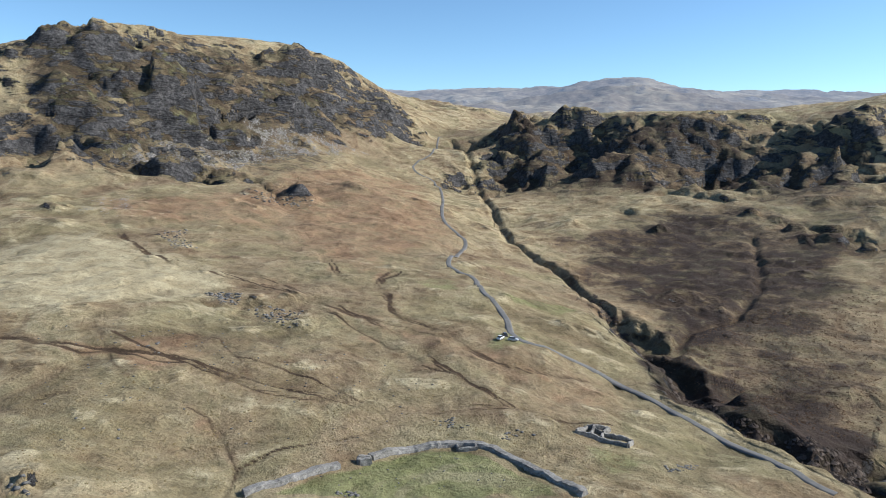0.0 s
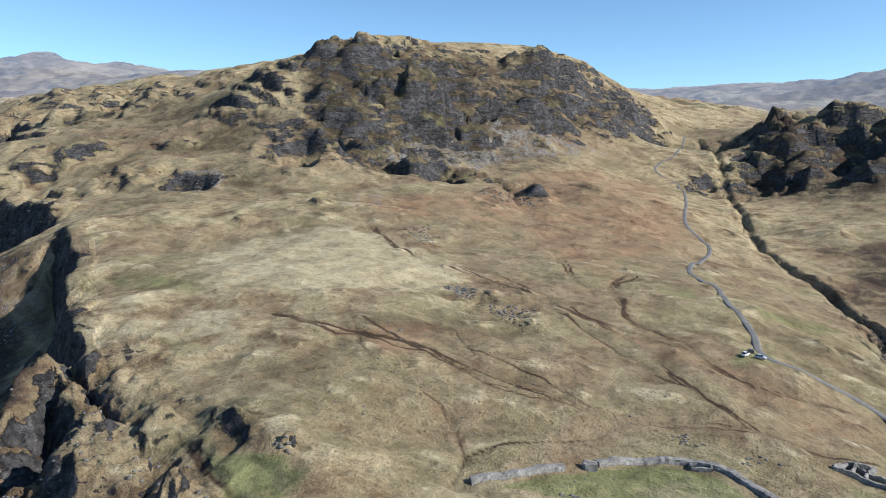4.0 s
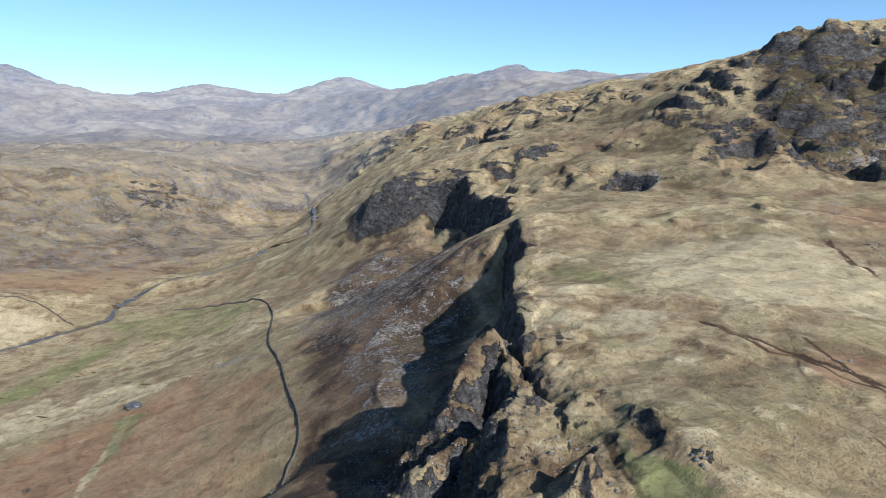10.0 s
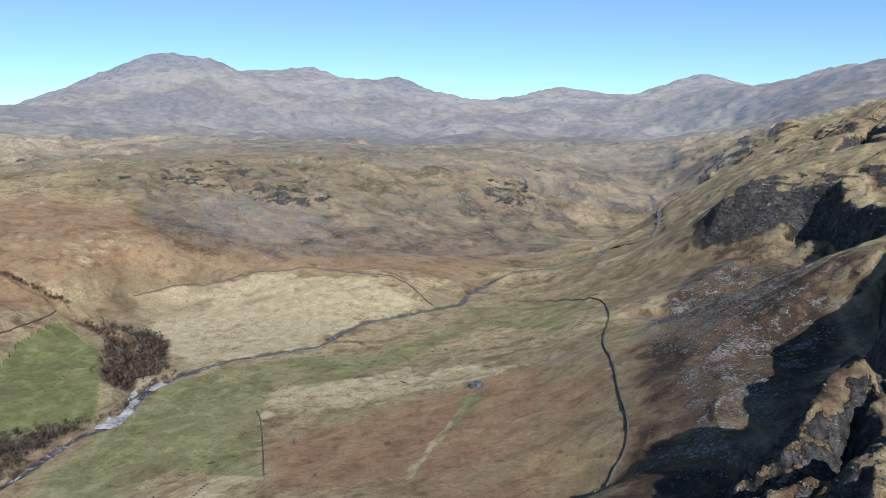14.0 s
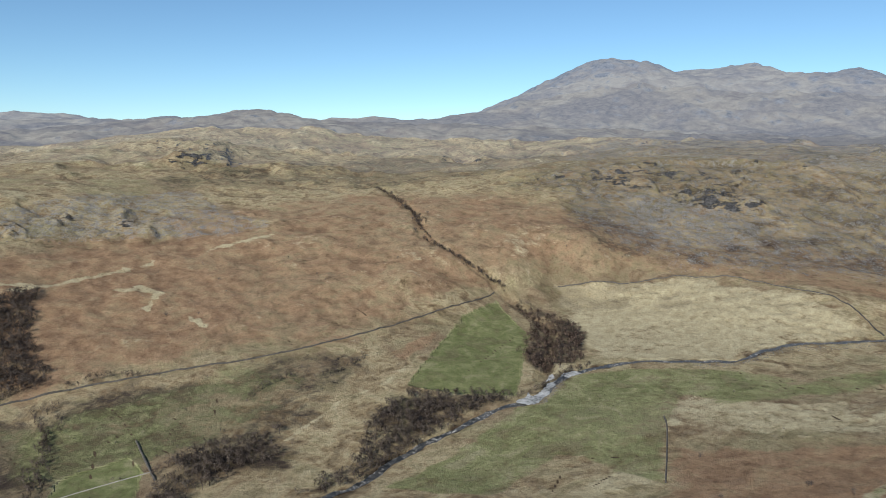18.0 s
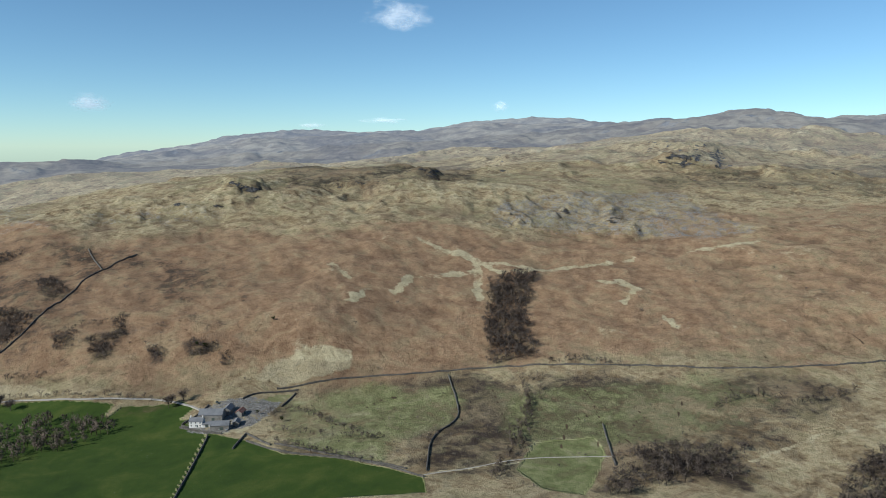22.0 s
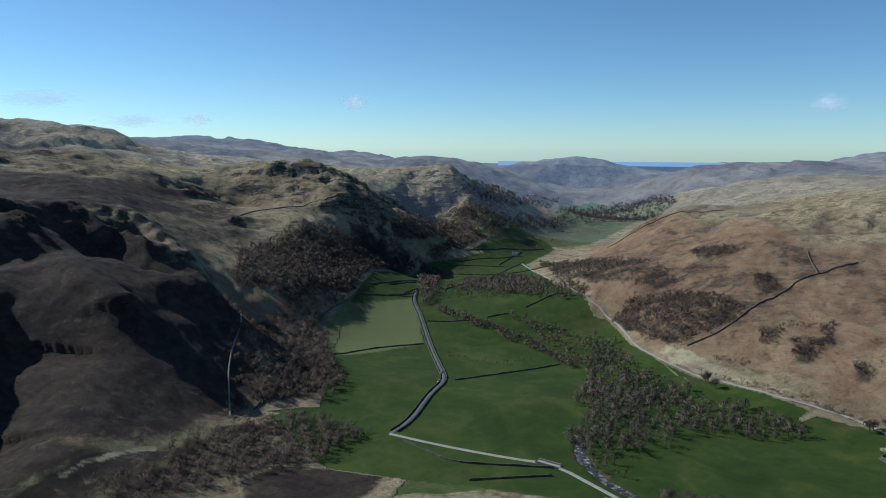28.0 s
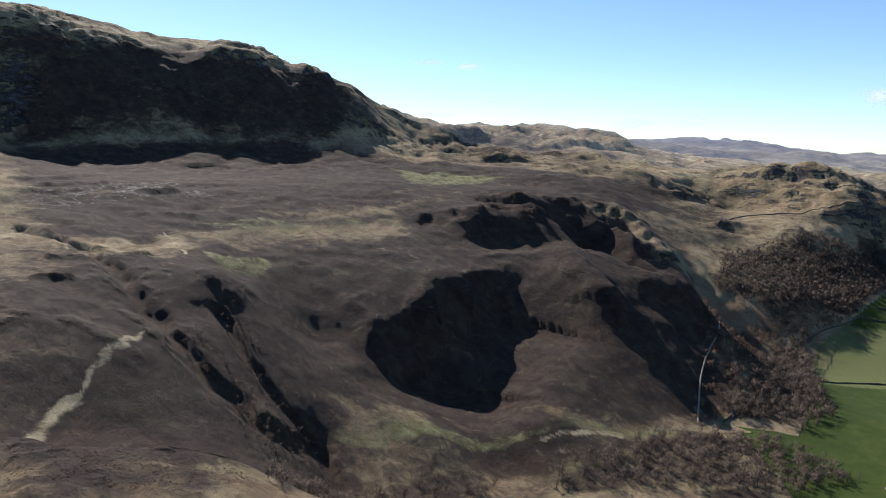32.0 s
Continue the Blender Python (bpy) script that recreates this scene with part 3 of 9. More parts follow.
SCARPS.append((16, 50, [(203, 864), (235, 837)]))
SCARPS.append((10, 40, [(358, 832), (386, 810)]))
SCARPS.append((8, 25, [(271, 558), (290, 550)]))
SCARPS.append((12, 30, [(277, 511), (309, 507)]))
SCARPS.append((9, 25, [(287, 488), (302, 478)]))
SCARPS.append((6, 20, [(257, 608), (273, 601)]))
SCARPS.append((6, 20, [(172, 583), (196, 584)]))
SCARPS.append((7, 30, [(309, 635), (328, 619), (357, 616)]))
SCARPS.append((5, 20, [(122, 401), (143, 414), (162, 418)]))
SCARPS.append((16, 50, [(61, 1178), (91, 1000), (123, 999)]))
SCARPS.append((10, 40, [(-544, 711), (-443, 669)]))
SCARPS.append((12, 60, [(-775, 817), (-644, 777)]))
SCARPS.append((14, 60, [(-808, 757), (-761, 800)]))
SCARPS.append((8, 25, [(-580, 518), (-561, 558), (-539, 560)]))
SCARPS.append((7, 25, [(-400, 474), (-362, 493)]))
SCARPS.append((6, 18, [(-274, 375), (-255, 384)]))
SCARPS.append((5, 18, [(-490, 487), (-437, 478)]))
SCARPS.append((4, 14, [(-255, 445), (-233, 446)]))
SCARPS.append((10, 40, [(-457, 770), (-400, 764)]))
SCARPS.append((8, 30, [(-490, 731), (-420, 706)]))
SCARPS.append((9, 30, [(-510, 590), (-474, 603)]))
SCARPS.append((30, 80, [(-784, 730), (-790, 803), (-764, 863)]))
SCARPS.append((22, 60, [(-1488, 965), (-1390, 1000)]))
SCARPS.append((30, 120, [(-2840, 925), (-2796, 1102), (-2992, 1353)]))
SCARPS.append((25, 90, [(-2285, 733), (-2293, 853)]))
SCARPS.append((12, 30, [(-1645, 912), (-1232, 730)]))
SCARPS.append((15, 50, [(-2249, 1152), (-2142, 1226)]))
SCARPS.append((9, 30, [(-580, 531), (-562, 546), (-539, 562)]))
SCARPS.append((8, 25, [(-481, 478), (-445, 474), (-430, 490)]))
SCARPS.append((20, 80, [(-1443, -331), (-1452, -265), (-1430, -187), (-1443, -165)]))
SCARPS.append((26, 90, [(-1419, -145), (-1401, -88), (-1423, -29), (-1411, 3)]))
SCARPS.append((22, 80, [(-1597, 345), (-1574, 397), (-1636, 485)]))
SCARPS.append((30, 100, [(-2539, -248), (-2677, -124)]))
SCARPS.append((25, 80, [(-2558, 50), (-2515, 151)]))
SCARPS.append((18, 70, [(-2299, 640), (-2273, 721)]))
SCARPS.append((20, 60, [(-1157, -1234), (-1303, -1178), (-1557, -1271)]))
SCARPS.append((14, 50, [(-1763, -1140), (-1967, -1074)]))
SCARPS.append((12, 40, [(-571, -1195), (-680, -1243)]))
SCARPS.append((10, 40, [(-402, -1206), (-485, -1180)]))
SCARPS.append((5, 20, [(-607, -971), (-650, -936)]))
SCARPS.append((5, 20, [(-719, -954), (-752, -906)]))
SCARPS.append((6, 25, [(-750, -875), (-788, -836)]))
SCARPS.append((5, 20, [(-950, -831), (-922, -731)]))
SCARPS.append((6, 25, [(-565, -1060), (-626, -1044)]))
SCARPS.append((6, 25, [(-28, -1152), (-88, -1147)]))
SCARPS.append((7, 25, [(-98, -1155), (-168, -1141)]))
SCARPS.append((8, 30, [(-205, -1199), (-287, -1172)]))
SCARPS.append((5, 20, [(99, -1202), (30, -1146)]))
SCARPS.append((16, 130, [(869, -1077), (801, -1083), (787, -1141), (818, -1295)]))
SCARPS.append((12, 130, [(779, -1245), (845, -1550), (776, -1586), (731, -1743)]))
SCARPS.append((14, 80, [(1032, -1191), (936, -1224), (902, -1279)]))
SCARPS.append((16, 100, [(1535, -732), (1586, -835), (1638, -949)]))
SCARPS.append((18, 120, [(1506, -911), (1487, -1048), (1503, -1226), (1491, -1302)]))
SCARPS.append((15, 50, [(1011, -920), (1009, -1087)]))
SCARPS.append((15, 60, [(1334, -695), (1255, -827)]))
SCARPS.append((12, 40, [(831, -858), (815, -955)]))
SCARPS.append((12, 50, [(720, -346), (698, -387), (662, -409)]))
SCARPS.append((14, 50, [(712, -412), (668, -428), (657, -453)]))
SCARPS.append((12, 45, [(779, -561), (733, -599), (699, -619), (662, -646)]))
SCARPS.append((8, 45, [(603, -391), (558, -409), (526, -430), (512, -448)]))
SCARPS.append((12, 60, [(558, -470), (539, -516), (521, -555)]))
SCARPS.append((6, 20, [(668, -489), (653, -512)]))
SCARPS.append((4, 14, [(575, 45), (575, 30)]))
SCARPS.append((3.5, 12, [(594, -12), (602, -37)]))
SCARPS.append((3, 12, [(517, 57), (524, 15)]))
SCARPS.append((12, 50, [(1524, -213), (1523, -326)]))
SCARPS.append((6, 30, [(851, 68), (880, 16)]))
SCARPS.append((6, 30, [(836, -28), (868, -90)]))
SCARPS.append((6, 30, [(1248, -205), (1262, -305)]))
SCARPS.append((6, 30, [(1156, -89), (1146, -187)]))
SCARPS.append((8, 30, [(1223, -507), (1136, -558)]))
SCARPS.append((9, 20, [(-193, 167), (-177, 165), (-175, 170)]))
SCARPS.append((8, 14, [(-141, 143), (-120, 130)]))
SCARPS.append((4, 9, [(-124, 149), (-110, 141), (-94, 135)]))
SCARPS.append((3, 6, [(-85, 129), (-80, 130)]))
SCARPS.append((5, 8, [(-130, 121), (-116, 115)]))
SCARPS.append((8, 14, [(-101, 103), (-90, 108)]))
SCARPS.append((7, 10, [(-189, 142), (-178, 144)]))


def scarp_rise(x, y):
    out = np.zeros(np.shape(x))
    for tall, back, line in SCARPS:
        p = np.array(line, float)
        w = back + 12
        box = ((x > p[:, 0].min() - w) & (x < p[:, 0].max() + w) & (y > p[:, 1].min() - w) & (y < p[:, 1].max() + w))
        if not box.any():
            continue
        bx, by = x[box], y[box]
        k = 0.12 * back + 1.5
        jx, jy = bx + k * fbm(bx, by, 5 * k, 2, 161, 0.4), by + k * fbm(bx, by, 5 * k, 2, 171, 0.4)
        d, along = line_distance(jx, jy, line)
        n = len(line) - 1
        seg = np.clip((along * n).astype(int), 0, n - 1)
        ax, ay, ux, uy = p[seg, 0], p[seg, 1], p[seg + 1, 0] - p[seg, 0], p[seg + 1, 1] - p[seg, 1]
        side = ux * (jy - ay) - uy * (jx - ax)
        d = np.where(side > 0, d, -d)
        ends = smooth(along, 0.0, 0.4) * smooth(1 - along, 0.0, 0.4)
        face = 1.15 * tall + 1.0
        lift = smooth(d, -0.3 * face, face) * (1 - smooth(d, face, back))
        out[box] = np.maximum(out[box], 0.85 * tall * lift * ends * (0.9 + 0.4 * fbm(bx, by, 1.5 * tall + 10, 2, 181)))
    return out


# cliffs: sheer drop, how far out it goes, slope below it, reach of the slope, line of the edge (x, y, height); the ground falls away to its left
CLIFFS = []
CLIFFS.append((40, 12, 0.54, 125, [(-104, 122, 157), (-128, 140, 158), (-150, 156, 160), (-179, 174, 163), (-216, 201, 166), (-250, 232, 168), (-279, 258, 170), (-308, 293, 173), (-345, 322, 179), (-385, 350, 182)]))
CLIFFS.append((58, 22, 0.48, 260, [(-405, 372, 178), (-440, 402, 184), (-480, 440, 191), (-540, 470, 198), (-587, 483, 203), (-620, 498, 213), (-655, 488, 207), (-686, 474, 192)]))
CLIFFS.append((34, 48, 0.38, 170, [(662, -400, 116), (646, -365, 115), (630, -330, 113), (603, -289, 110), (580, -253, 102), (560, -218, 92), (535, -185, 82), (505, -150, 72), (480, -120, 68)]))
CLIFFS.append((25, 60, 0.25, 150, [(750, -580, 130), (770, -520, 141), (786, -468, 149), (784, -420, 152), (784, -377, 154), (792, -300, 152)]))
CLIFFS.append((17, 55, 0.32, 120, [(530, -596, 36), (600, -618, 62), (640, -622, 82), (695, -630, 108), (768, -634, 134), (831, -606, 158), (880, -585, 165)]))
CLIFFS.append((30, 16, 0.45, 80, [(-229, 766, 240), (-256, 786, 270), (-270, 761, 292), (-300, 746, 300), (-326, 734, 297)]))
CLIFFS.append((26, 14, 0.45, 70, [(-292, 623, 221), (-328, 655, 243), (-356, 651, 251), (-392, 650, 246)]))
CLIFFS.append((32, 18, 0.45, 90, [(-43, 1114, 251), (-80, 1084, 290), (-122, 1081, 325), (-154, 1014, 343), (-204, 953, 338)]))
CLIFFS.append((14, 9, 0.45, 40, [(-173, 606, 198), (-217, 644, 209), (-240, 612, 218), (-287, 631, 221)]))
CLIFFS.append((16, 10, 0.45, 50, [(-334, 840, 346), (-365, 867, 366), (-384, 836, 366)]))
CLIFFS.append((6, 8, 0.45, 40, [(-95, 554, 187), (-113, 561, 199), (-144, 595, 201), (-151, 550, 197)]))
CLIFFS.append((24, 16, 0.45, 80, [(316, 774, 194), (336, 847, 221), (311, 860, 229), (258, 844, 220)]))
CLIFFS.append((26, 16, 0.45, 80, [(198, 815, 204), (218, 964, 244), (176, 990, 259), (114, 987, 255)]))
CLIFFS.append((20, 14, 0.45, 70, [(447, 788, 228), (441, 805, 256), (433, 851, 257)]))
CLIFFS.append((28, 16, 0.45, 90, [(-825, 745, 269), (-989, 833, 265), (-948, 749, 246), (-743, 559, 219)]))
CLIFFS.append((16, 12, 0.45, 60, [(-683, 781, 297), (-779, 840, 296), (-785, 784, 279)]))
CLIFFS.append((14, 9, 0.45, 45, [(-366, 507, 203), (-394, 510, 209), (-423, 505, 205)]))
CLIFFS.append((4, 6, 0.12, 30, [(-90, 134, 163), (-95, 139, 165), (-111, 147, 164), (-125, 156, 161)]))


def cliff_fall(x, y, z):
    for drop, wide, fall, reach, line in CLIFFS:
        p = np.array(line, float)
        w = reach + 12
        box = ((x > p[:, 0].min() - w) & (x < p[:, 0].max() + w) & (y > p[:, 1].min() - w) & (y < p[:, 1].max() + w))
        if not box.any():
            continue
        bx, by, bz = x[box], y[box], z[box]
        k = min(0.5 * wide, 9.0)
        jx, jy = bx + k * fbm(bx, by, 6.4 * k, 4, 251, 0.55), by + k * fbm(bx, by, 6.4 * k, 4, 261, 0.55)
        d, along = line_distance(jx, jy, [(a, b) for a, b, _ in line])
        n = len(line) - 1
        seg = np.clip((along * n).astype(int), 0, n - 1)
        side = (p[seg + 1, 0] - p[seg, 0]) * (jy - p[seg, 1]) - (p[seg + 1, 1] - p[seg, 1]) * (jx - p[seg, 0])
        top = np.interp(along * n, np.arange(n + 1), p[:, 2])
        uneven = 0.4 * fbm(bx, by, 2.5 * wide, 2, 271) * (1 - smooth(d, wide, 3 * wide))
        cap = top - drop * smooth(d, 0, wide) * (1 - 0.8 * smooth(d, wide, reach)) * (0.95 + uneven) - fall * d
        taper = 0.22 if wide < 40 else 0.34
        ends = smooth(along, 0.0, taper) * smooth(1 - along, 0.0, taper) * (1 - smooth(d, 0.6 * reach, reach))
        z[box] = bz - np.where(side > 0, np.maximum(bz - cap, 0) * ends, 0)
    return z


# rounded spurs running down a slope: height, half width, line of the crest
RIDGES = []
RIDGES.append((13, 33, [(600, -286), (541, -289), (488, -287)]))
RIDGES.append((16, 26, [(769, -482), (661, -457), (548, -431), (499, -432)]))
RIDGES.append((16, 26, [(865, -689), (743, -665), (651, -644), (544, -591)]))
RIDGES.append((12, 20, [(610, -549), (574, -557), (517, -552)]))
RIDGES.append((7, 24, [(598, -182), (558, -189), (500, -192)]))
RIDGES.append((4, 22, [(689, -69), (584, -75), (513, -80)]))


# knobs and ribs by their crests: half width of the top, slope of the sides, line (x, y, height)
KNOBS = []
KNOBS.append((1.5, 1.25, [(-195, 169, 163), (-192, 160, 157), (-188, 150, 152), (-180, 139, 147), (-176, 132, 144)]))
KNOBS.append((1.0, 1.3, [(-152, 140, 152), (-152, 131, 148), (-154, 122, 145), (-154, 111, 142), (-154, 105, 140)]))
KNOBS.append((7.0, 0.85, [(-141, 136, 157), (-133, 130, 156), (-122, 121, 155), (-114, 110, 152), (-110, 104, 151)]))
KNOBS.append((1.0, 1.3, [(-196, 174, 158), (-181, 165, 155), (-166, 156, 152), (-151, 149, 152)]))


def knob_rise(x, y, z):
    for half, side, line in KNOBS:
        p = np.array(line, float)
        box = ((x > p[:, 0].min() - 40) & (x < p[:, 0].max() + 40) & (y > p[:, 1].min() - 40) & (y < p[:, 1].max() + 40))
        if not box.any():
            continue
        bx, by = x[box], y[box]
        jx, jy = bx + 4 * fbm(bx, by, 11, 4, 281, 0.6), by + 4 * fbm(bx, by, 11, 4, 291, 0.6)
        d, along = line_distance(jx, jy, [(a, b) for a, b, _ in line])
        top = np.interp(along * (len(line) - 1), np.arange(len(line)), p[:, 2]) + 2.5 * fbm(bx, by, 9, 3, 301, 0.6)
        z[box] = np.maximum(z[box], top - side * np.maximum(d - half, 0) - 0.02 * d * d)
    return z


# ribs of rock standing out from the cliff
RIBS = []
RIBS.append((8, 9, [(-231, 214), (-246, 200), (-258, 190)]))
RIBS.append((20, 16, [(-706, 482), (-722, 462), (-738, 440), (-748, 424)]))
RIBS.append((16, 16, [(-452, 416), (-470, 398), (-482, 384)]))


def spur_rise(x, y, ridges):
    out = np.zeros(np.shape(x))
    for tall, width, line in ridges:
        d, along = line_distance(x + 0.3 * width * fbm(x, y, 2 * width, 2, 191), y + 0.3 * width * fbm(x, y, 2 * width, 2, 195), line)
        out = np.maximum(out, tall * np.exp(-(d / width) ** 2) * (0.35 + 0.65 * smooth(along, 0.0, 0.3)) * smooth(1 - along, 0.0, 0.35))
    return out


def height(x, y):
    """Height of the ground at x, y."""
    x, y = np.asarray(x, float), np.asarray(y, float)
    r = np.hypot(x, y)
    z = base_fast(x, y)
    rough = 0.25 + 0.75 * flatness(x, y)
    rough = np.where(z < 40, rough * smooth(z, -20, 40) , rough)
    far = np.clip(r / 700, 0.5, 3.0)
    z = z + rough * far * (3.6 * fbm(x, y, 80, 3, 5) + 1.8 * fbm(x, y, 21, 3, 11) * np.minimum(1, 900 / r))
    # tussocky hummocks of the near moor
    z = z + 2.1 * smooth(z, 100, 130) * (1 - smooth(r, 650, 900)) * smooth(r, 60, 140) * (fbm(x, y, 26, 4, 15, 0.55) + 0.8 * fbm(x, y, 60, 2, 16))
    # knolls of the high moor, and the far relief
    knoll = smooth(r, 1250, 1700) * smooth(z, 110, 190)
    z = z + knoll * 11 * (smooth(fbm(x, y, 260, 3, 61, 0.45), 0.0, 0.25) - 0.3 + 0.3 * fbm(x, y, 80, 2, 62))
    z = z + smooth(r, 1900, 3300) * (44 * (0.2 - np.abs(fbm(x, y, 620, 5, 33, 0.42))) + 9 * (0.15 - np.abs(fbm(x, y, 200, 3, 44))))
    amp = rockiness(x, y)
    near = 1 - smooth(r, 420, 560)
    sheer = smooth(base_slope(x, y), 0.55, 1.0) * near
    wx, wy = x + 5 * grad_noise(x / 25, y / 25, 3), y + 5 * grad_noise(x / 25, y / 25, 57)
    n1 = fbm(wx, wy, 190, 3, 71, 0.42)
    n2 = fbm(wx, wy, 55, 2, 83, 0.35)
    n1 = n1 + 0.22 * fbm(x, y, 24, 3, 77, 0.6)
    n2 = n2 + 0.2 * fbm(x, y, 11, 2, 78)
    broken = smooth(fbm(x, y, 75, 2, 95), -0.22, 0.12)
    z = z + sheer * np.minimum(amp, 3) * (1.3 * fbm(wx, wy, 26, 3, 121) - 0.8 * np.abs(fbm(x, y, 13, 3, 131)))
    z = z + near * np.minimum(amp, 2) * (1.0 * fbm(x, y, 10, 3, 141) - 0.7 * np.abs(fbm(x, y, 5, 2, 142)))
    # walls and ledges of rock: low ones close by, tall ones on the far fells
    amount, tilt = np.clip(amp / 5.0, 0, 1), 0.2 * x + 0.08 * y
    away = smooth(r, 1150, 1500)
    for weight, big, small in ((0.4 * near, 8.0, 2.6), (0.85 * (1 - near) * (1 - away), 20.0, 7.0), (0.5 * away, 26.0, 9.0)):
        step = 0.62 * broken * ledges((z + tilt) / big + 1.3 * n1) * big + 0.5 * ledges((z - 0.5 * tilt) / small + 1.2 * n2) * small
        z = z + weight * (1 - 0.6 * sheer) * amount * step
    # buttresses: blocks of rock with sheer sides, drawn out along the dip of the beds
    u, v = 0.8 * wx + 0.6 * wy, 0.8 * wy - 0.6 * wx
    for size, tall, shift in ((150.0, 10.0, 221), (62.0, 8.0, 223), (24.0, 3.6, 227)):
        n = fbm(u / 1.7, v, size, 3, shift, 0.42)
        z = z + (1 - near) * (1 - 0.4 * away) * np.clip((amp - 2.2) / 5.5, 0, 1.0) * tall * (smooth(n, -0.03, 0.03) - 0.6 + 0.5 * smooth(n, 0.2, 0.28) + 0.5 * n)
    z = z + (1 - 0.8 * near) * np.minimum(amp, 12) * 1.2 * (0.17 - np.abs(fbm(wx, wy, 95, 3, 205, 0.45)))
    z = z + scarp_rise(x, y) + spur_rise(x, y, RIDGES)
    return knob_rise(x, y, cliff_fall(x, y, z) + spur_rise(x, y, RIBS)) - gully_depth(x, y)


# the rock on the crests is cut back so that every skyline keeps its height
CRESTS = ("hard_crest", "shoulder_crest", "harter_crest", "knolls_se", "south_crags", "brow_sw", "rim_w", "skyline_w", "crag_s", "far_north", "far_north_east",
          "far_neast_b", "far_east", "back_range_w", "back_range_sw", "hills_sw", "cliff_edge", "spur_se", "north_rim", "mid_ridge", "behind_shoulder", "far_s",
          "hill_se_far", "knoll_far", "moor_sw", "bench_se", "brow_s", "coast", "behind_w", "moor_w", "upper_moor", "moor_back")
_crest = np.array([key in CRESTS for key, line in LAND.items() for _ in line])
_pr = np.hypot(_pts[:, 0], _pts[:, 1])
_up = np.max([(height(_pts[:, 0] * f, _pts[:, 1] * f) - 230) / (_pr * f) for f in np.linspace(0.97, 1.03, 9)], axis=0)
_excess = np.where(_crest, np.clip(_up * _pr - (_pts[:, 2] - 230), -12, 40), 0)
_w = np.linalg.solve(_A, np.concatenate([_pts[:, 2] - _excess, [0, 0]]))
_BASE = base_height(-np.exp(_CV) * np.sin(_CA), np.exp(_CV) * np.cos(_CA))
# terrain end


GZ = height(GX, GY)
# an even knoll right under the drone
GZ = 150 + (GZ - 150) * smooth(GR, 15, 90)


# ---- materials ----
def nodes_of(name):
    m = bpy.data.materials.new(name)
    m.use_nodes = True
    return m, m.node_tree.nodes, m.node_tree.links, m.node_tree.nodes["Principled BSDF"]


def noise_node(n, l, scale, detail=4.0, rough=0.6, coords=None, warp=0.0):
    t = n.new("ShaderNodeTexNoise")
    t.inputs["Scale"].default_value, t.inputs["Detail"].default_value = scale, detail
    t.inputs["Roughness"].default_value, t.inputs["Distortion"].default_value = rough, warp
    if coords:
        l.new(coords, t.inputs["Vector"])
    return t.outputs[0]


def ramp(n, l, value, *stops):
    r = n.new("ShaderNodeValToRGB")
    while len(r.color_ramp.elements) < len(stops):
        r.color_ramp.elements.new(0.5)
    for e, (at, c) in zip(r.color_ramp.elements, stops):
        e.position, e.color = at, (*c, 1) if len(c) == 3 else c
    l.new(value, r.inputs[0])
    return r.outputs[0]


def mixed(n, l, fac, a, b):
    m = n.new("ShaderNodeMix")
    m.data_type = "RGBA"
    for value, k in ((fac, 0), (a, 6), (b, 7)):
        if isinstance(value, (int, float)):
            m.inputs[k].default_value = value
        elif isinstance(value, tuple):
            m.inputs[k].default_value = (*value, 1)
        else:
            l.new(value, m.inputs[k])
    return m.outputs[2]


def calc(n, l, op, a, b=0.0, c=0.0):
    m = n.new("ShaderNodeMath")
    m.operation = op
    for value, k in ((a, 0), (b, 1), (c, 2)):
        if isinstance(value, (int, float)):
            m.inputs[k].default_value = value
        else:
            l.new(value, m.inputs[k])
    return m.outputs[0]


def span(n, l, value, a, b):
    m = n.new("ShaderNodeMapRange")
    m.interpolation_type = "SMOOTHSTEP"
    l.new(value, m.inputs[0])
    m.inputs[1].default_value, m.inputs[2].default_value = a, b
    return m.outputs[0]


def attr(n, name):
    a = n.new("ShaderNodeAttribute")
    a.attribute_name = name
    return a


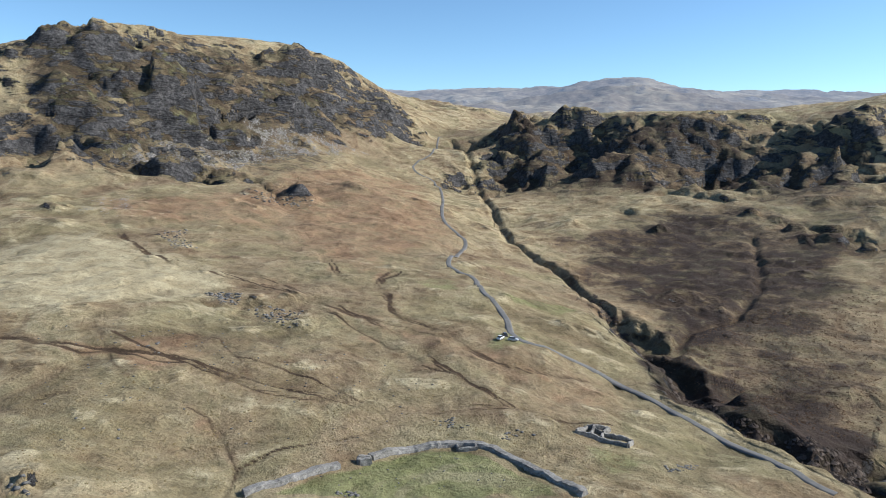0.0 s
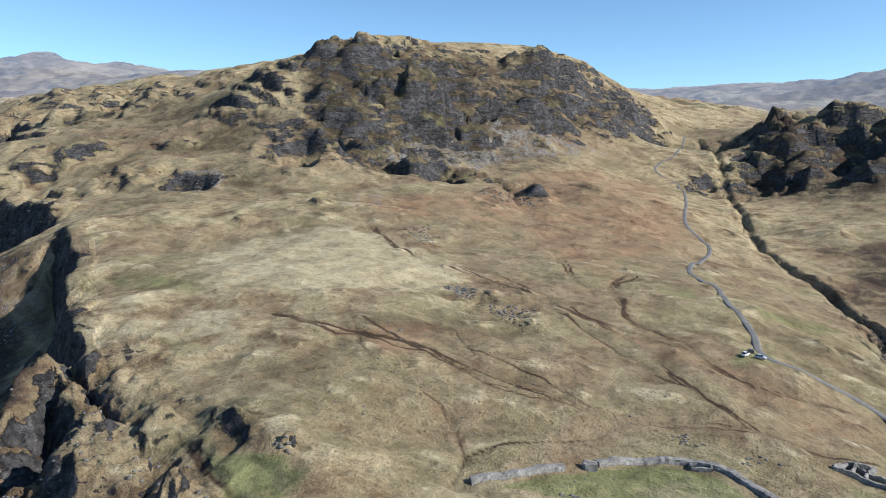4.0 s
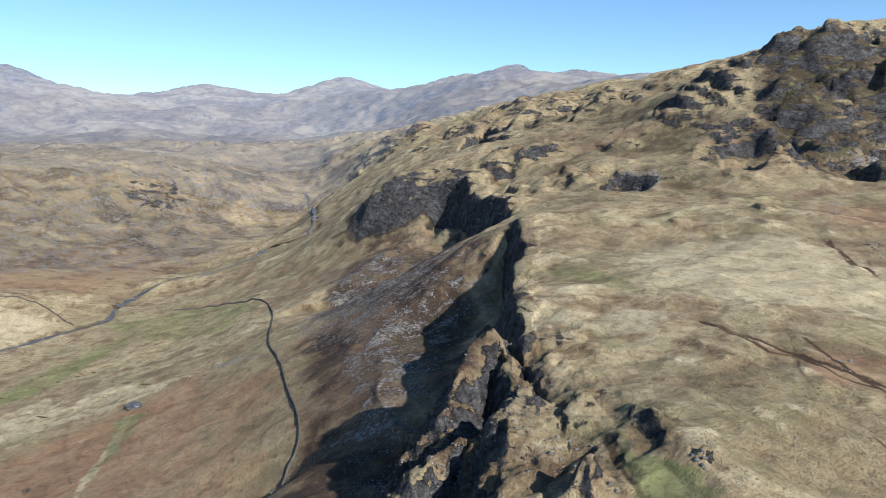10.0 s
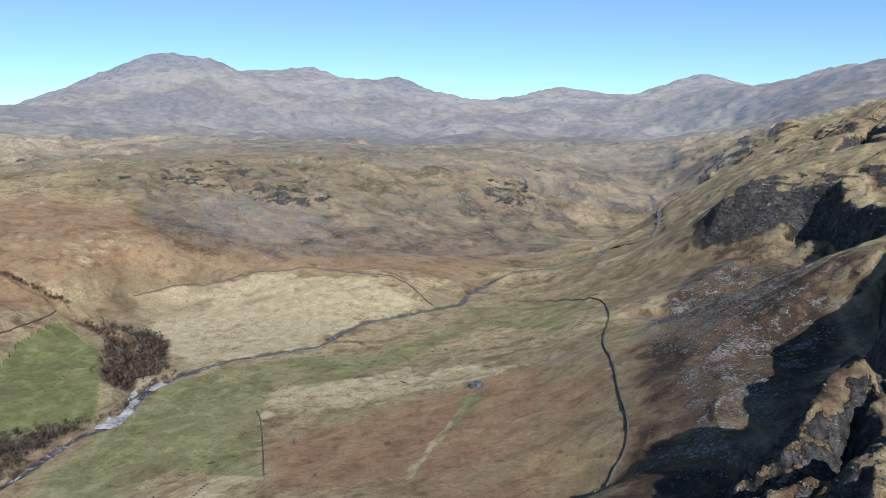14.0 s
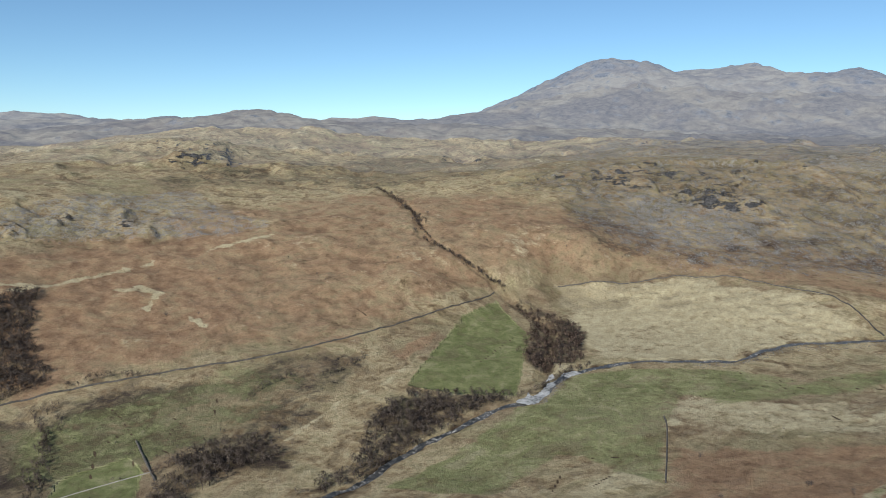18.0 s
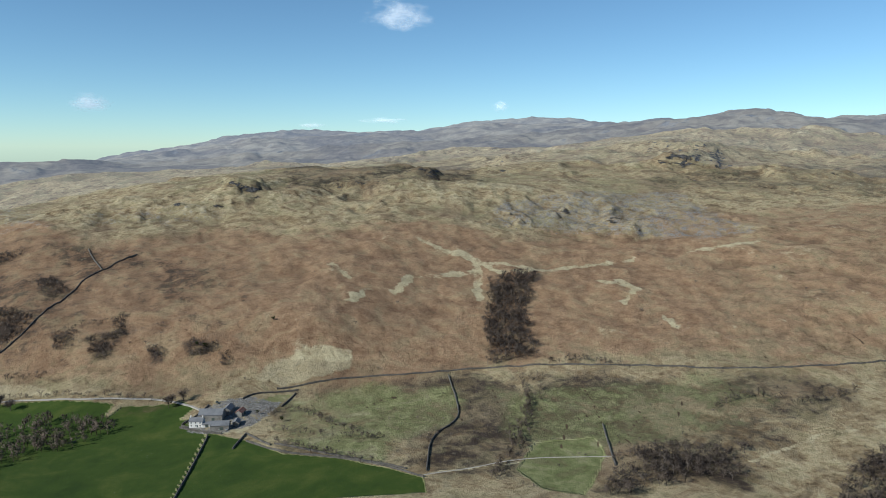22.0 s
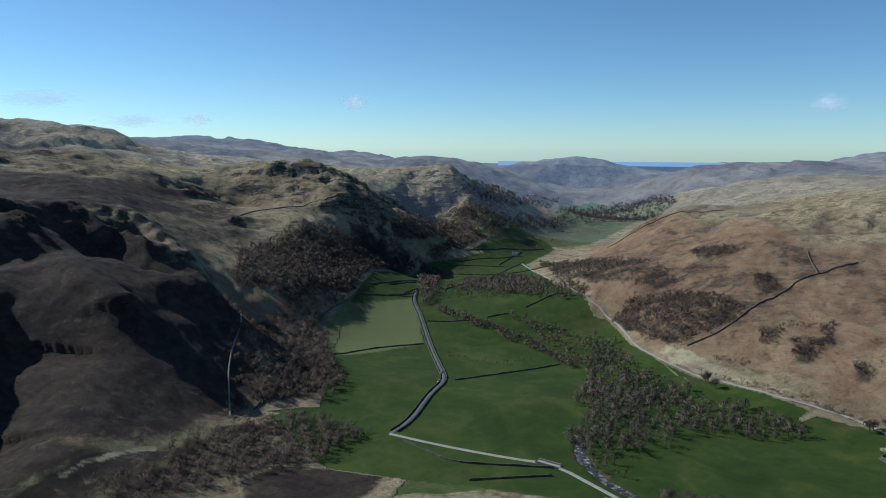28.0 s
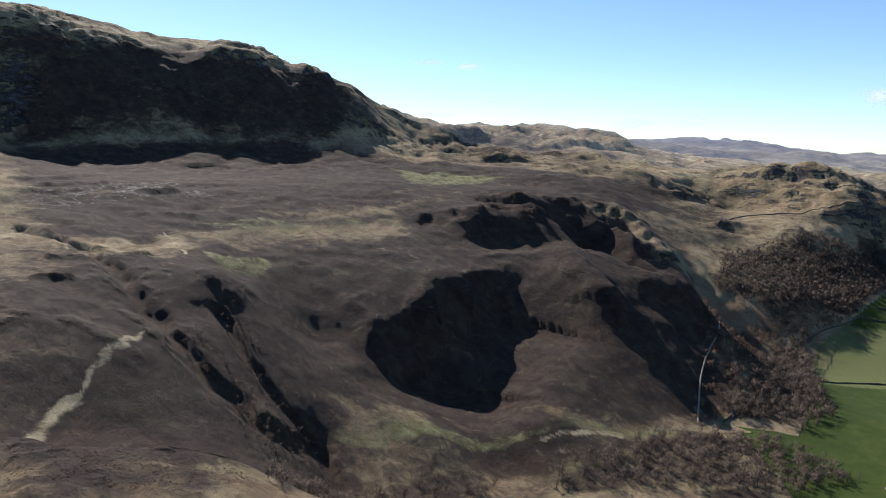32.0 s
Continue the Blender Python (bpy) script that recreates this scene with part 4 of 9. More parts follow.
def ground_material(name="moorland", haze=0.0):
    m, n, l, p = nodes_of(name)
    geo = n.new("ShaderNodeNewGeometry")
    pos = geo.outputs["Position"]
    nz = n.new("ShaderNodeSeparateXYZ")
    l.new(geo.outputs["Normal"], nz.inputs[0])
    fine = noise_node(n, l, 1.1, 5, 0.75, pos)
    mid = noise_node(n, l, 0.085, 6, 0.68, pos, 0.5)
    broad = noise_node(n, l, 0.014, 5, 0.62, pos, 0.8)
    first, second = n.new("ShaderNodeSeparateColor"), n.new("ShaderNodeSeparateColor")
    cov, cov2 = attr(n, "cover"), attr(n, "cover_more")
    l.new(cov.outputs["Color"], first.inputs[0])
    l.new(cov2.outputs["Color"], second.inputs[0])
    pasture, brackens, peaty = first.outputs[0], first.outputs[1], first.outputs[2]
    pale, heath, crag = second.outputs[0], second.outputs[1], cov2.outputs["Alpha"]
    scree = cov.outputs["Alpha"]
    patch = calc(n, l, "ADD", calc(n, l, "MULTIPLY_ADD", mid, 1.3, -0.65), calc(n, l, "MULTIPLY_ADD", broad, 1.2, -0.6))

    def cover_by(amount, a, b, lo=0.25, hi=0.75, ragged=1.0):
        return mixed(n, l, span(n, l, calc(n, l, "ADD", amount, calc(n, l, "MULTIPLY", patch, ragged)), lo, hi), a, b)

    clump = noise_node(n, l, 0.031, 6, 0.66, pos, 0.9)
    vast = noise_node(n, l, 0.0042, 4, 0.6, pos, 0.6)
    straw = ramp(n, l, mid, (0.38, (0.175, 0.13, 0.076)), (0.48, (0.365, 0.293, 0.175)), (0.6, (0.528, 0.45, 0.288)))
    tint = ramp(n, l, clump, (0.38, (0.121, 0.077, 0.041)), (0.45, (0.286, 0.198, 0.106)), (0.53, (0.506, 0.418, 0.244)), (0.61, (0.286, 0.248, 0.132)))
    col = mixed(n, l, 0.55, straw, tint)
    col = mixed(n, l, span(n, l, vast, 0.42, 0.58), col, mixed(n, l, 0.45, col, ramp(n, l, broad, (0.42, (0.19, 0.125, 0.085)), (0.58, (0.23, 0.215, 0.115)))))
    bracken = mixed(n, l, 0.5, ramp(n, l, mid, (0.37, (0.23, 0.142, 0.083)), (0.5, (0.325, 0.214, 0.126)), (0.63, (0.41, 0.285, 0.176))), ramp(n, l, clump, (0.38, (0.195, 0.113, 0.068)), (0.5, (0.335, 0.212, 0.125)), (0.62, (0.375, 0.295, 0.173))))
    col = cover_by(brackens, col, bracken)
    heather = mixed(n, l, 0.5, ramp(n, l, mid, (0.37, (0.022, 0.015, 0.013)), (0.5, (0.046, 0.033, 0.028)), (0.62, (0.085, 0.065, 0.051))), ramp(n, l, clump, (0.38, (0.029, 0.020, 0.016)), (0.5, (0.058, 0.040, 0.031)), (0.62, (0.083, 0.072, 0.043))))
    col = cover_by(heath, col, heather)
    col = cover_by(pale, col, ramp(n, l, mid, (0.36, (0.41, 0.342, 0.205)), (0.64, (0.58, 0.505, 0.325))))
    rough = mixed(n, l, 0.5, ramp(n, l, mid, (0.38, (0.155, 0.165, 0.068)), (0.62, (0.35, 0.34, 0.175))), ramp(n, l, clump, (0.38, (0.18, 0.14, 0.08)), (0.47, (0.16, 0.18, 0.065)), (0.56, (0.28, 0.29, 0.125)), (0.64, (0.42, 0.37, 0.225))))
    lush = ramp(n, l, calc(n, l, "MULTIPLY_ADD", clump, 0.4, calc(n, l, "MULTIPLY_ADD", broad, 0.4, calc(n, l, "MULTIPLY", mid, 0.2))), (0.38, (0.027, 0.052, 0.008)), (0.5, (0.042, 0.072, 0.011)), (0.62, (0.078, 0.1, 0.02)))
    col = cover_by(pasture, col, rough, 0.25, 0.6, 0.5)
    col = mixed(n, l, span(n, l, pasture, 0.72, 0.95), col, lush)
    col = mixed(n, l, calc(n, l, "MULTIPLY", second.outputs[2], 0.8), col, (0.17, 0.19, 0.075))
    peat = ramp(n, l, mid, (0.3, (0.045, 0.03, 0.02)), (0.7, (0.12, 0.08, 0.048)))
    col = cover_by(peaty, col, peat, 0.3, 0.95, 0.6)
    grain = noise_node(n, l, 0.28, 4, 0.7, pos, 0.3)
    rank = calc(n, l, "SUBTRACT", 1.0, calc(n, l, "MULTIPLY", span(n, l, pasture, 0.7, 0.95), 0.75))
    tufts = calc(n, l, "ADD", calc(n, l, "MULTIPLY", span(n, l, calc(n, l, "SUBTRACT", 1.0, fine), 0.42, 0.68), 0.36), calc(n, l, "MULTIPLY", span(n, l, calc(n, l, "SUBTRACT", 1.0, grain), 0.48, 0.66), 0.34))
    col = mixed(n, l, calc(n, l, "MULTIPLY", tufts, rank), col, mixed(n, l, 0.75, col, (0.03, 0.024, 0.014)))
    high = n.new("ShaderNodeSeparateXYZ")
    l.new(pos, high.inputs[0])
    outcrop = calc(n, l, "MULTIPLY", span(n, l, noise_node(n, l, 0.035, 6, 0.7, pos, 0.4), 0.56, 0.66), span(n, l, high.outputs[2], 95.0, 175.0))
    outcrop = calc(n, l, "MULTIPLY", outcrop, calc(n, l, "MULTIPLY_ADD", span(n, l, calc(n, l, "ADD", calc(n, l, "ABSOLUTE", high.outputs[0]), calc(n, l, "ABSOLUTE", high.outputs[1])), 700.0, 1300.0), 0.22, 0.0))
    face = calc(n, l, "MULTIPLY_ADD", noise_node(n, l, 0.3, 6, 0.75, pos, 0.6), 0.5, calc(n, l, "MULTIPLY", noise_node(n, l, 0.07, 7, 0.75, pos, 1.2), 0.5))
    rock = ramp(n, l, face, (0.38, (0.026, 0.026, 0.028)), (0.47, (0.066, 0.065, 0.066)), (0.55, (0.13, 0.126, 0.124)), (0.65, (0.27, 0.26, 0.25)))
    steep = calc(n, l, "SUBTRACT", 1.0, nz.outputs[2])
    stony = calc(n, l, "ADD", steep, calc(n, l, "MULTIPLY_ADD", fine, 0.24, -0.12))
    stony = calc(n, l, "ADD", calc(n, l, "ADD", stony, outcrop), calc(n, l, "MULTIPLY_ADD", span(n, l, crag, 0.0, 0.4), 0.08, -0.08))
    stony = calc(n, l, "SUBTRACT", stony, calc(n, l, "MULTIPLY", span(n, l, heath, 0.66, 0.9), 0.25))
    beds = n.new("ShaderNodeMapping")
    beds.inputs["Rotation"].default_value, beds.inputs["Scale"].default_value = (0.25, -0.3, 0.0), (0.8, 0.8, 2.6)
    l.new(pos, beds.inputs["Vector"])
    ribs = noise_node(n, l, 0.04, 7, 0.66, beds.outputs[0], 0.5)
    stony = calc(n, l, "ADD", stony, calc(n, l, "MULTIPLY", crag, calc(n, l, "MULTIPLY_ADD", ribs, 3.4, -1.72)))
    bare = span(n, l, stony, 0.25, 0.36)
    stones = noise_node(n, l, 0.55, 5, 0.8, pos, 0.2)
    rubble = span(n, l, calc(n, l, "ADD", calc(n, l, "MULTIPLY", scree, 0.42), calc(n, l, "ADD", calc(n, l, "MULTIPLY_ADD", stones, 0.9, -0.45), calc(n, l, "MULTIPLY_ADD", mid, 1.0, -0.5))), 0.24, 0.4)
    col = mixed(n, l, rubble, col, ramp(n, l, stones, (0.36, (0.07, 0.065, 0.06)), (0.5, (0.19, 0.18, 0.165)), (0.66, (0.40, 0.385, 0.36))))
    col = mixed(n, l, 0.13, mixed(n, l, bare, col, rock), (0.0, 0.0, 0.0))
    l.new(col, p.inputs["Base Color"])
    p.inputs["Roughness"].default_value = 0.95
    p.inputs["Specular IOR Level"].default_value = 0.15
    # the haze of far ground is put in as an even bluish glow
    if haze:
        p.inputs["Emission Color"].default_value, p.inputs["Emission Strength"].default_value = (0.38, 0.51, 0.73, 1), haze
    b = n.new("ShaderNodeBump")
    b.inputs["Strength"].default_value, b.inputs["Distance"].default_value = 1.0, 1.0
    calm = calc(n, l, "SUBTRACT", 1.0, calc(n, l, "MULTIPLY", span(n, l, pasture, 0.6, 0.9), 0.85))
    soft_part = calc(n, l, "MULTIPLY", calc(n, l, "ADD", calc(n, l, "MULTIPLY", fine, 0.9), calc(n, l, "ADD", calc(n, l, "MULTIPLY", mid, 1.7), calc(n, l, "MULTIPLY", grain, 1.0))), calm)
    hard_part = calc(n, l, "MULTIPLY", calc(n, l, "MAXIMUM", bare, calc(n, l, "MULTIPLY", crag, 0.5)), calc(n, l, "MULTIPLY_ADD", ribs, 15.0, calc(n, l, "MULTIPLY", stones, 1.5)))
    l.new(calc(n, l, "ADD", soft_part, hard_part), b.inputs["Height"])
    l.new(b.outputs[0], p.inputs["Normal"])
    return m


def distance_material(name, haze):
    """Fells a mile and more away; a bluish glow stands in for the haze between."""
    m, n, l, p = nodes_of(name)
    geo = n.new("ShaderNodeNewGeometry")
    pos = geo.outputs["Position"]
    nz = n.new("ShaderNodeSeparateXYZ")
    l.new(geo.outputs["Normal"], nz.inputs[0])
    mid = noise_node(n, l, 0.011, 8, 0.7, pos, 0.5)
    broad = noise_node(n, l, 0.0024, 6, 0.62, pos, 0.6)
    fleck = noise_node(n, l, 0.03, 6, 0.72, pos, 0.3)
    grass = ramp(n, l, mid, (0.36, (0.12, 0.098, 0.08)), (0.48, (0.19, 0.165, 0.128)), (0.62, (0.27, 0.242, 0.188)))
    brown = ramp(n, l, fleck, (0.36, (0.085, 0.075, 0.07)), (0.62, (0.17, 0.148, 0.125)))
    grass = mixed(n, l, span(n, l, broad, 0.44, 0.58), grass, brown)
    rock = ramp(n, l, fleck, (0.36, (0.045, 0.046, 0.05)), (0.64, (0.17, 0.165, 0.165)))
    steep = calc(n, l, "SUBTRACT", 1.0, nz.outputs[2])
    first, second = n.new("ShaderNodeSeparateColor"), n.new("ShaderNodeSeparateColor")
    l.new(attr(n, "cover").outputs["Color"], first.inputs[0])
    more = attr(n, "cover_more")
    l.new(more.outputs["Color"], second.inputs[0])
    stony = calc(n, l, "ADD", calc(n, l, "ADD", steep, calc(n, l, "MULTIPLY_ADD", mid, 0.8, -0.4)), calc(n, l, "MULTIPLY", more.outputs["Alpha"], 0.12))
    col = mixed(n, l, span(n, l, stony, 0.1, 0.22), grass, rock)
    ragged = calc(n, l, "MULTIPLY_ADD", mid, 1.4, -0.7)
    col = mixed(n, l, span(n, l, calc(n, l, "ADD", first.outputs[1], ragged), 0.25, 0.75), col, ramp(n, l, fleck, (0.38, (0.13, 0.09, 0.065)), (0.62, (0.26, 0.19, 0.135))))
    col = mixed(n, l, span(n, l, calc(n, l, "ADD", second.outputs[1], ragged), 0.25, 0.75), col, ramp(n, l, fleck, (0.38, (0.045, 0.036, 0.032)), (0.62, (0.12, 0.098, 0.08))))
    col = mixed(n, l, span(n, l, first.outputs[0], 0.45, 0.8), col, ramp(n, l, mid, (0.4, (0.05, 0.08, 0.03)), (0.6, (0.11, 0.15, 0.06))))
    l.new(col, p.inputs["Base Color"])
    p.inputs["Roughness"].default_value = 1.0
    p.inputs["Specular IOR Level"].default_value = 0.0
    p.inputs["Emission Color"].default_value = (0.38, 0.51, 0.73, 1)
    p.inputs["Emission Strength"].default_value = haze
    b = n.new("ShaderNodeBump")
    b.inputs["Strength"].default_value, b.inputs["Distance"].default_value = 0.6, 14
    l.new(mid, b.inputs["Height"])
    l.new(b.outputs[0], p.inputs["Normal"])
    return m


MOOR = ground_material()


def sheet(name, i0, i1, j0, j1, closed, material, cover=None):
    """A part of the polar grid as one mesh."""
    ni, nj = i1 - i0, j1 - j0
    co = np.stack([GX[i0:i1, j0:j1], GY[i0:i1, j0:j1], GZ[i0:i1, j0:j1]], -1).reshape(-1, 3)
    idx = np.arange(ni * nj).reshape(ni, nj)
    if closed:
        idx = np.vstack([idx, idx[:1]])
    q = np.stack([idx[:-1, :-1], idx[:-1, 1:], idx[1:, 1:], idx[1:, :-1]], -1).reshape(-1, 4)
    me = bpy.data.meshes.new(name)
    me.vertices.add(len(co))
    me.vertices.foreach_set("co", co.ravel())
    me.loops.add(q.size)
    me.loops.foreach_set("vertex_index", q.ravel().astype(np.int32))
    me.polygons.add(len(q))
    me.polygons.foreach_set("loop_start", np.arange(0, q.size, 4, dtype=np.int32))
    me.polygons.foreach_set("use_smooth", np.ones(len(q), bool))
    me.update(calc_edges=True)
    if cover is not None:
        for key, k in (("cover", 0), ("cover_more", 4)):
            a = me.color_attributes.new(key, "FLOAT_COLOR", "POINT")
            a.data.foreach_set("color", cover[i0:i1, j0:j1, k:k + 4].reshape(-1).astype(np.float32))
    me.materials.append(material)
    return new(name, me)


# ---- ground cover ----
# channels: 0 pasture, 1 bracken, 2 peat, 3 scree, 4 pale grass and trodden ground, 5 heather, also used to darken
# shaded slopes
COVER = np.zeros(GX.shape + (8,), np.float32)


def box_of(line, margin):
    p = np.array(line)
    return ((GX > p[:, 0].min() - margin) & (GX < p[:, 0].max() + margin)
            & (GY > p[:, 1].min() - margin) & (GY < p[:, 1].max() + margin))


def inside(x, y, poly):
    out = np.zeros(np.shape(x), bool)
    for (ax, ay), (bx, by) in zip(poly, poly[1:] + poly[:1]):
        if ay != by:
            out ^= ((ay > y) != (by > y)) & (x < (bx - ax) * (y - ay) / (by - ay) + ax)
    return out


def paint(channel, value, poly, soft, warp):
    """Give the ground inside an outline one kind of cover, with a soft or ragged edge."""
    b = box_of(poly, soft + warp)
    x, y = GX[b], GY[b]
    if warp:
        x, y = (x + warp * fbm(x, y, 3 * warp + 5, 3, 101), y + warp * fbm(x, y, 3 * warp + 5, 3, 151))
    d, _ = line_distance(x, y, poly + poly[:1])
    d = np.where(inside(x, y, poly), d, -d)
    COVER[b, channel] = np.maximum(COVER[b, channel], value * smooth(d, -soft, soft))


def streak(channel, value, line, width):
    """A stream, ditch or trodden way on the ground."""
    b = box_of(line, width * 3)
    x, y = GX[b], GY[b]
    w = width * (1 + 0.9 * fbm(x, y, 25, 2, 40))
    d, _ = line_distance(x + width * grad_noise(x / 12, y / 12, 21), y + width * grad_noise(x / 12, y / 12, 22), line)
    ragged = np.clip(0.95 + 1.1 * fbm(x, y, 34, 3, 91), 0.4, 1.25)
    COVER[b, channel] = np.maximum(COVER[b, channel], value * ragged * smooth(1 - d / (1.3 * w), 0, 0.9))


def evened(z, wide, deep):
    """The ground with its small rises and hollows smoothed away."""
    for axis, k in ((0, wide), (1, deep)):
        pad = [(k + 1, k) if a == axis else (0, 0) for a in (0, 1)]
        c = np.cumsum(np.pad(z, pad, mode="edge"), axis=axis)
        z = (np.take(c, range(2 * k + 1, c.shape[axis]), axis=axis) - np.take(c, range(0, c.shape[axis] - 2 * k - 1), axis=axis)) / (2 * k + 1)
    return z


# peat-brown cover in the hollows, pale cover on the rises, and rock on the sharpest rises
RISE = (GZ - evened(GZ, 9, 9)) / (0.0020 * GR + 0.25)
COVER[..., 7] = np.maximum(0.75 * np.clip(rockiness(GX, GY) / np.where(GR < 450, 3.2, 9.0), 0, 1), 0.6 * smooth(RISE, 0.9, 2.0) * smooth(GR, 150, 250) * smooth(GZ, 60, 110))
COVER[..., 2] = 0.5 * smooth(-RISE, 0.12, 0.9)
paint(1, 0.6, [(-210, 412.8), (-132.7, 454.4), (-24.7, 367.2), (18.7, 494.9), (-15, 800), (-119, 817), (-166.1, 572.3), (-237.3, 508.9)], 30, 40)
paint(1, 0.45, [(76.4, 568.8), (258.7, 624.5), (322.9, 515.3), (154.6, 235.6), (103.1, 238.4), (98.2, 343.9), (81.4, 461.7)], 30, 40)
paint(1, 0.5, [(-32.5, 278.3), (8.1, 261.2), (44.4, 245.6), (72.4, 235.6), (39.2, 215.1), (7.4, 235.7), (-17.4, 257.4)], 8, 8)
paint(1, 0.55, [(-106.2, 210.5), (-89.5, 248.3), (-71, 225.2), (-73.7, 205.4), (-87.9, 194)], 6, 8)
# dark cover on the brown slope, also deepening the shade under the cliff
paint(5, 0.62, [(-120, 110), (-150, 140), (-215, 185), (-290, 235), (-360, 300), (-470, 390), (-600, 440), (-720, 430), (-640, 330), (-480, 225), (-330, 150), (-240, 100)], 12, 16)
paint(3, 0.62, [(-200, 150), (-290, 215), (-360, 280), (-470, 370), (-600, 420), (-700, 400), (-620, 320), (-480, 245), (-350, 180), (-260, 130)], 20, 25)
paint(1, 0.6, [(-120, 110), (-150, 140), (-215, 185), (-290, 235), (-360, 300), (-470, 390), (-600, 440), (-720, 430), (-640, 330), (-480, 225), (-330, 150), (-240, 100)], 12, 16)
paint(1, 0.8, [(-254.9, 109.1), (-328.1, 151), (-452.4, 198.9), (-504.2, 269.9), (-539.4, 386), (-354.4, 285.3), (-336.2, 224.2), (-284, 150.7), (-226.8, 110.5)], 30, 40)
paint(1, 0.5, [(-419, -35.1), (-541.4, 48.7), (-543, 169.8), (-455.9, 193.8), (-331.1, 148), (-255.3, 102)], 40, 40)
paint(1, 0.22, [(-992, -267), (-1427, -369), (-1419, -90), (-1605, 259), (-1692, 557), (-1643, 784), (-1126, 539), (-1204, 452), (-1040, 165), (-1091, -75)], 70, 60)
paint(5, 0.5, [(-1037, -277), (-1427, -369), (-1419, -90), (-1605, 259), (-1692, 557), (-1352, 608), (-1204, 452), (-1126, 179), (-1107, -75)], 70, 60)
paint(5, 0.45, [(-1075, -1185), (-1901, -1033), (-2512, -273), (-2885, 806), (-1676, 477), (-1583, -170), (-1244, -804), (-905, -1002)], 120, 70)
paint(1, 0.6, [(-465, -534), (-815, -905), (-1140, -738), (-1234, -674), (-1293, -463), (-1271, -237), (-1344, 159), (-1423, 414), (-1171, 345), (-969, 139), (-1060, -110), (-947, -289), (-892, -329), (-746, -367), (-575, -444)], 70, 60)
paint(1, 0.7, [(-641, -349), (-740, -336), (-695, -323), (-617.1, -323.9)], 4, 6)
paint(1, 0.8, [(-498.8, -44.2), (-548.8, 168.3), (-378.2, 119.8), (-390, -38.5)], 10, 12)
paint(1, 0.95, [(243, -959), (403, -1630), (145, -1249), (-41, -1068), (-220, -1041), (-423, -958), (-658, -871), (-883, -727), (-603, -484), (-477, -536), (-363.5, -595), (-227.3, -648.5), (-116.4, -667.2), (71, -780)], 60, 60)
paint(1, 0.95, [(-186, -886), (-273, -823), (-236, -674), (-136, -706)], 30, 40)
paint(1, 0.6, [(-538, -718), (-828, -635), (-1003, -546), (-905, -329), (-655, -421), (-489, -520), (-448, -600)], 30, 40)
paint(1, 0.7, [(643, -684), (598, -799), (565, -818), (573, -701), (408.2, -454.5), (408.7, -422.5)], 10, 10)
paint(5, 0.95, [(193.3, 27.9), (578.3, 70.7), (617.2, -43.9), (680, -220), (601.9, -283.9), (506, -331.5), (415.6, -441.9), (474, -529), (575, -518), (624, -442), (506, -331.5), (422.1, -253.8), (430.9, -129.5), (260.5, -77.7)], 60, 60)
paint(5, 0.8, [(94, 373.7), (126.5, 293.9), (158.3, 241.7), (121.4, 183.3), (103.6, 198.7), (89.7, 229), (79.4, 284.3)], 8, 14)
paint(5, 0.6, [(44, 1205), (143, 1031), (364, 899), (485, 795), (330.1, 527.5), (285, 692), (133, 767), (63, 824)], 50, 50)
paint(5, 0.68, [(100.2, 573.9), (270, 654), (322.9, 515.3), (148.4, 225.5), (121, 233.4), (100.8, 332.8)], 45, 45)
paint(5, 0.9, [(594.8, -259.2), (730, -377), (698, -564), (616, -614), (527, -577), (396.8, -431.7), (395, -353.8), (411.1, -277.6), (448.5, -187.8)], 45, 45)
paint(5, 0.4, [(793, -871), (762, -1167), (707, -1299), (686, -1150), (576, -852), (578, -675)], 45, 45)
paint(5, 0.85, [(1256, 140), (1318, -299), (1221, -599), (1038, -994), (841, -809), (812, -249), (720, 85)], 45, 45)
# heather tone over the fell face, laid on to darken its shaded side
paint(5, 0.85, [(1494, 150), (1526, -29), (1557, -241), (1544, -428), (1447, -560), (1324, -408), (1300, -102), (1256, 140)], 60, 60)
paint(5, 0.9, [(193.3, 27.9), (302, 41.9), (233.5, 3), (235, -34.7), (220.6, -44.8), (193.5, -10.6)], 45, 45)
paint(5, 0.4, [(242, -950), (477, -1945), (145, -1249), (-40, -1051), (-237, -906), (-147, -705), (-27, -800), (71, -772)], 45, 45)
paint(5, 0.36, [(1093, -1189), (923, -1292), (756, -1746), (629, -2028), (608, -1597), (671, -1268), (734, -1016), (776, -833)], 50, 60)
paint(5, 0.54, [(802, -1645), (1072, -2828), (390, -2737), (325, -2422), (727, -2812), (862, -2499)], 80, 60)
paint(6, 1, [(478, -648), (545, -755), (569, -836), (510, -932), (436, -811), (413, -777)], 1, 0)
paint(0, 0.6, [(-38, 143.6), (-28.8, 154), (-19.4, 162.4), (-6, 172.6), (7.1, 171.9), (16.2, 161.3), (25.2, 149.4), (27.1, 145.5)], 1.5, 2)
paint(0, 0.5, [(14.4, 257.2), (21.8, 271.7), (34.4, 283.2), (33.1, 262.9), (20.3, 251.8)], 3, 4)
paint(0, 0.5, [(26.6, 335.3), (75.7, 374.3), (58.5, 328.2), (34.2, 328.6)], 5, 5)
paint(0, 0.45, [(-17.4, 341.5), (-6.7, 359), (13.6, 354.3), (1.9, 323.7)], 5, 5)
paint(0, 0.4, [(36.6, 182.7), (53, 180.3), (58, 172), (43.2, 159.6), (37.5, 171.7)], 4, 5)
paint(0, 0.45, [(-263.1, 255.1), (-246.8, 274.7), (-194.5, 253.9), (-183.1, 234.9), (-218.2, 242.5)], 9, 8)
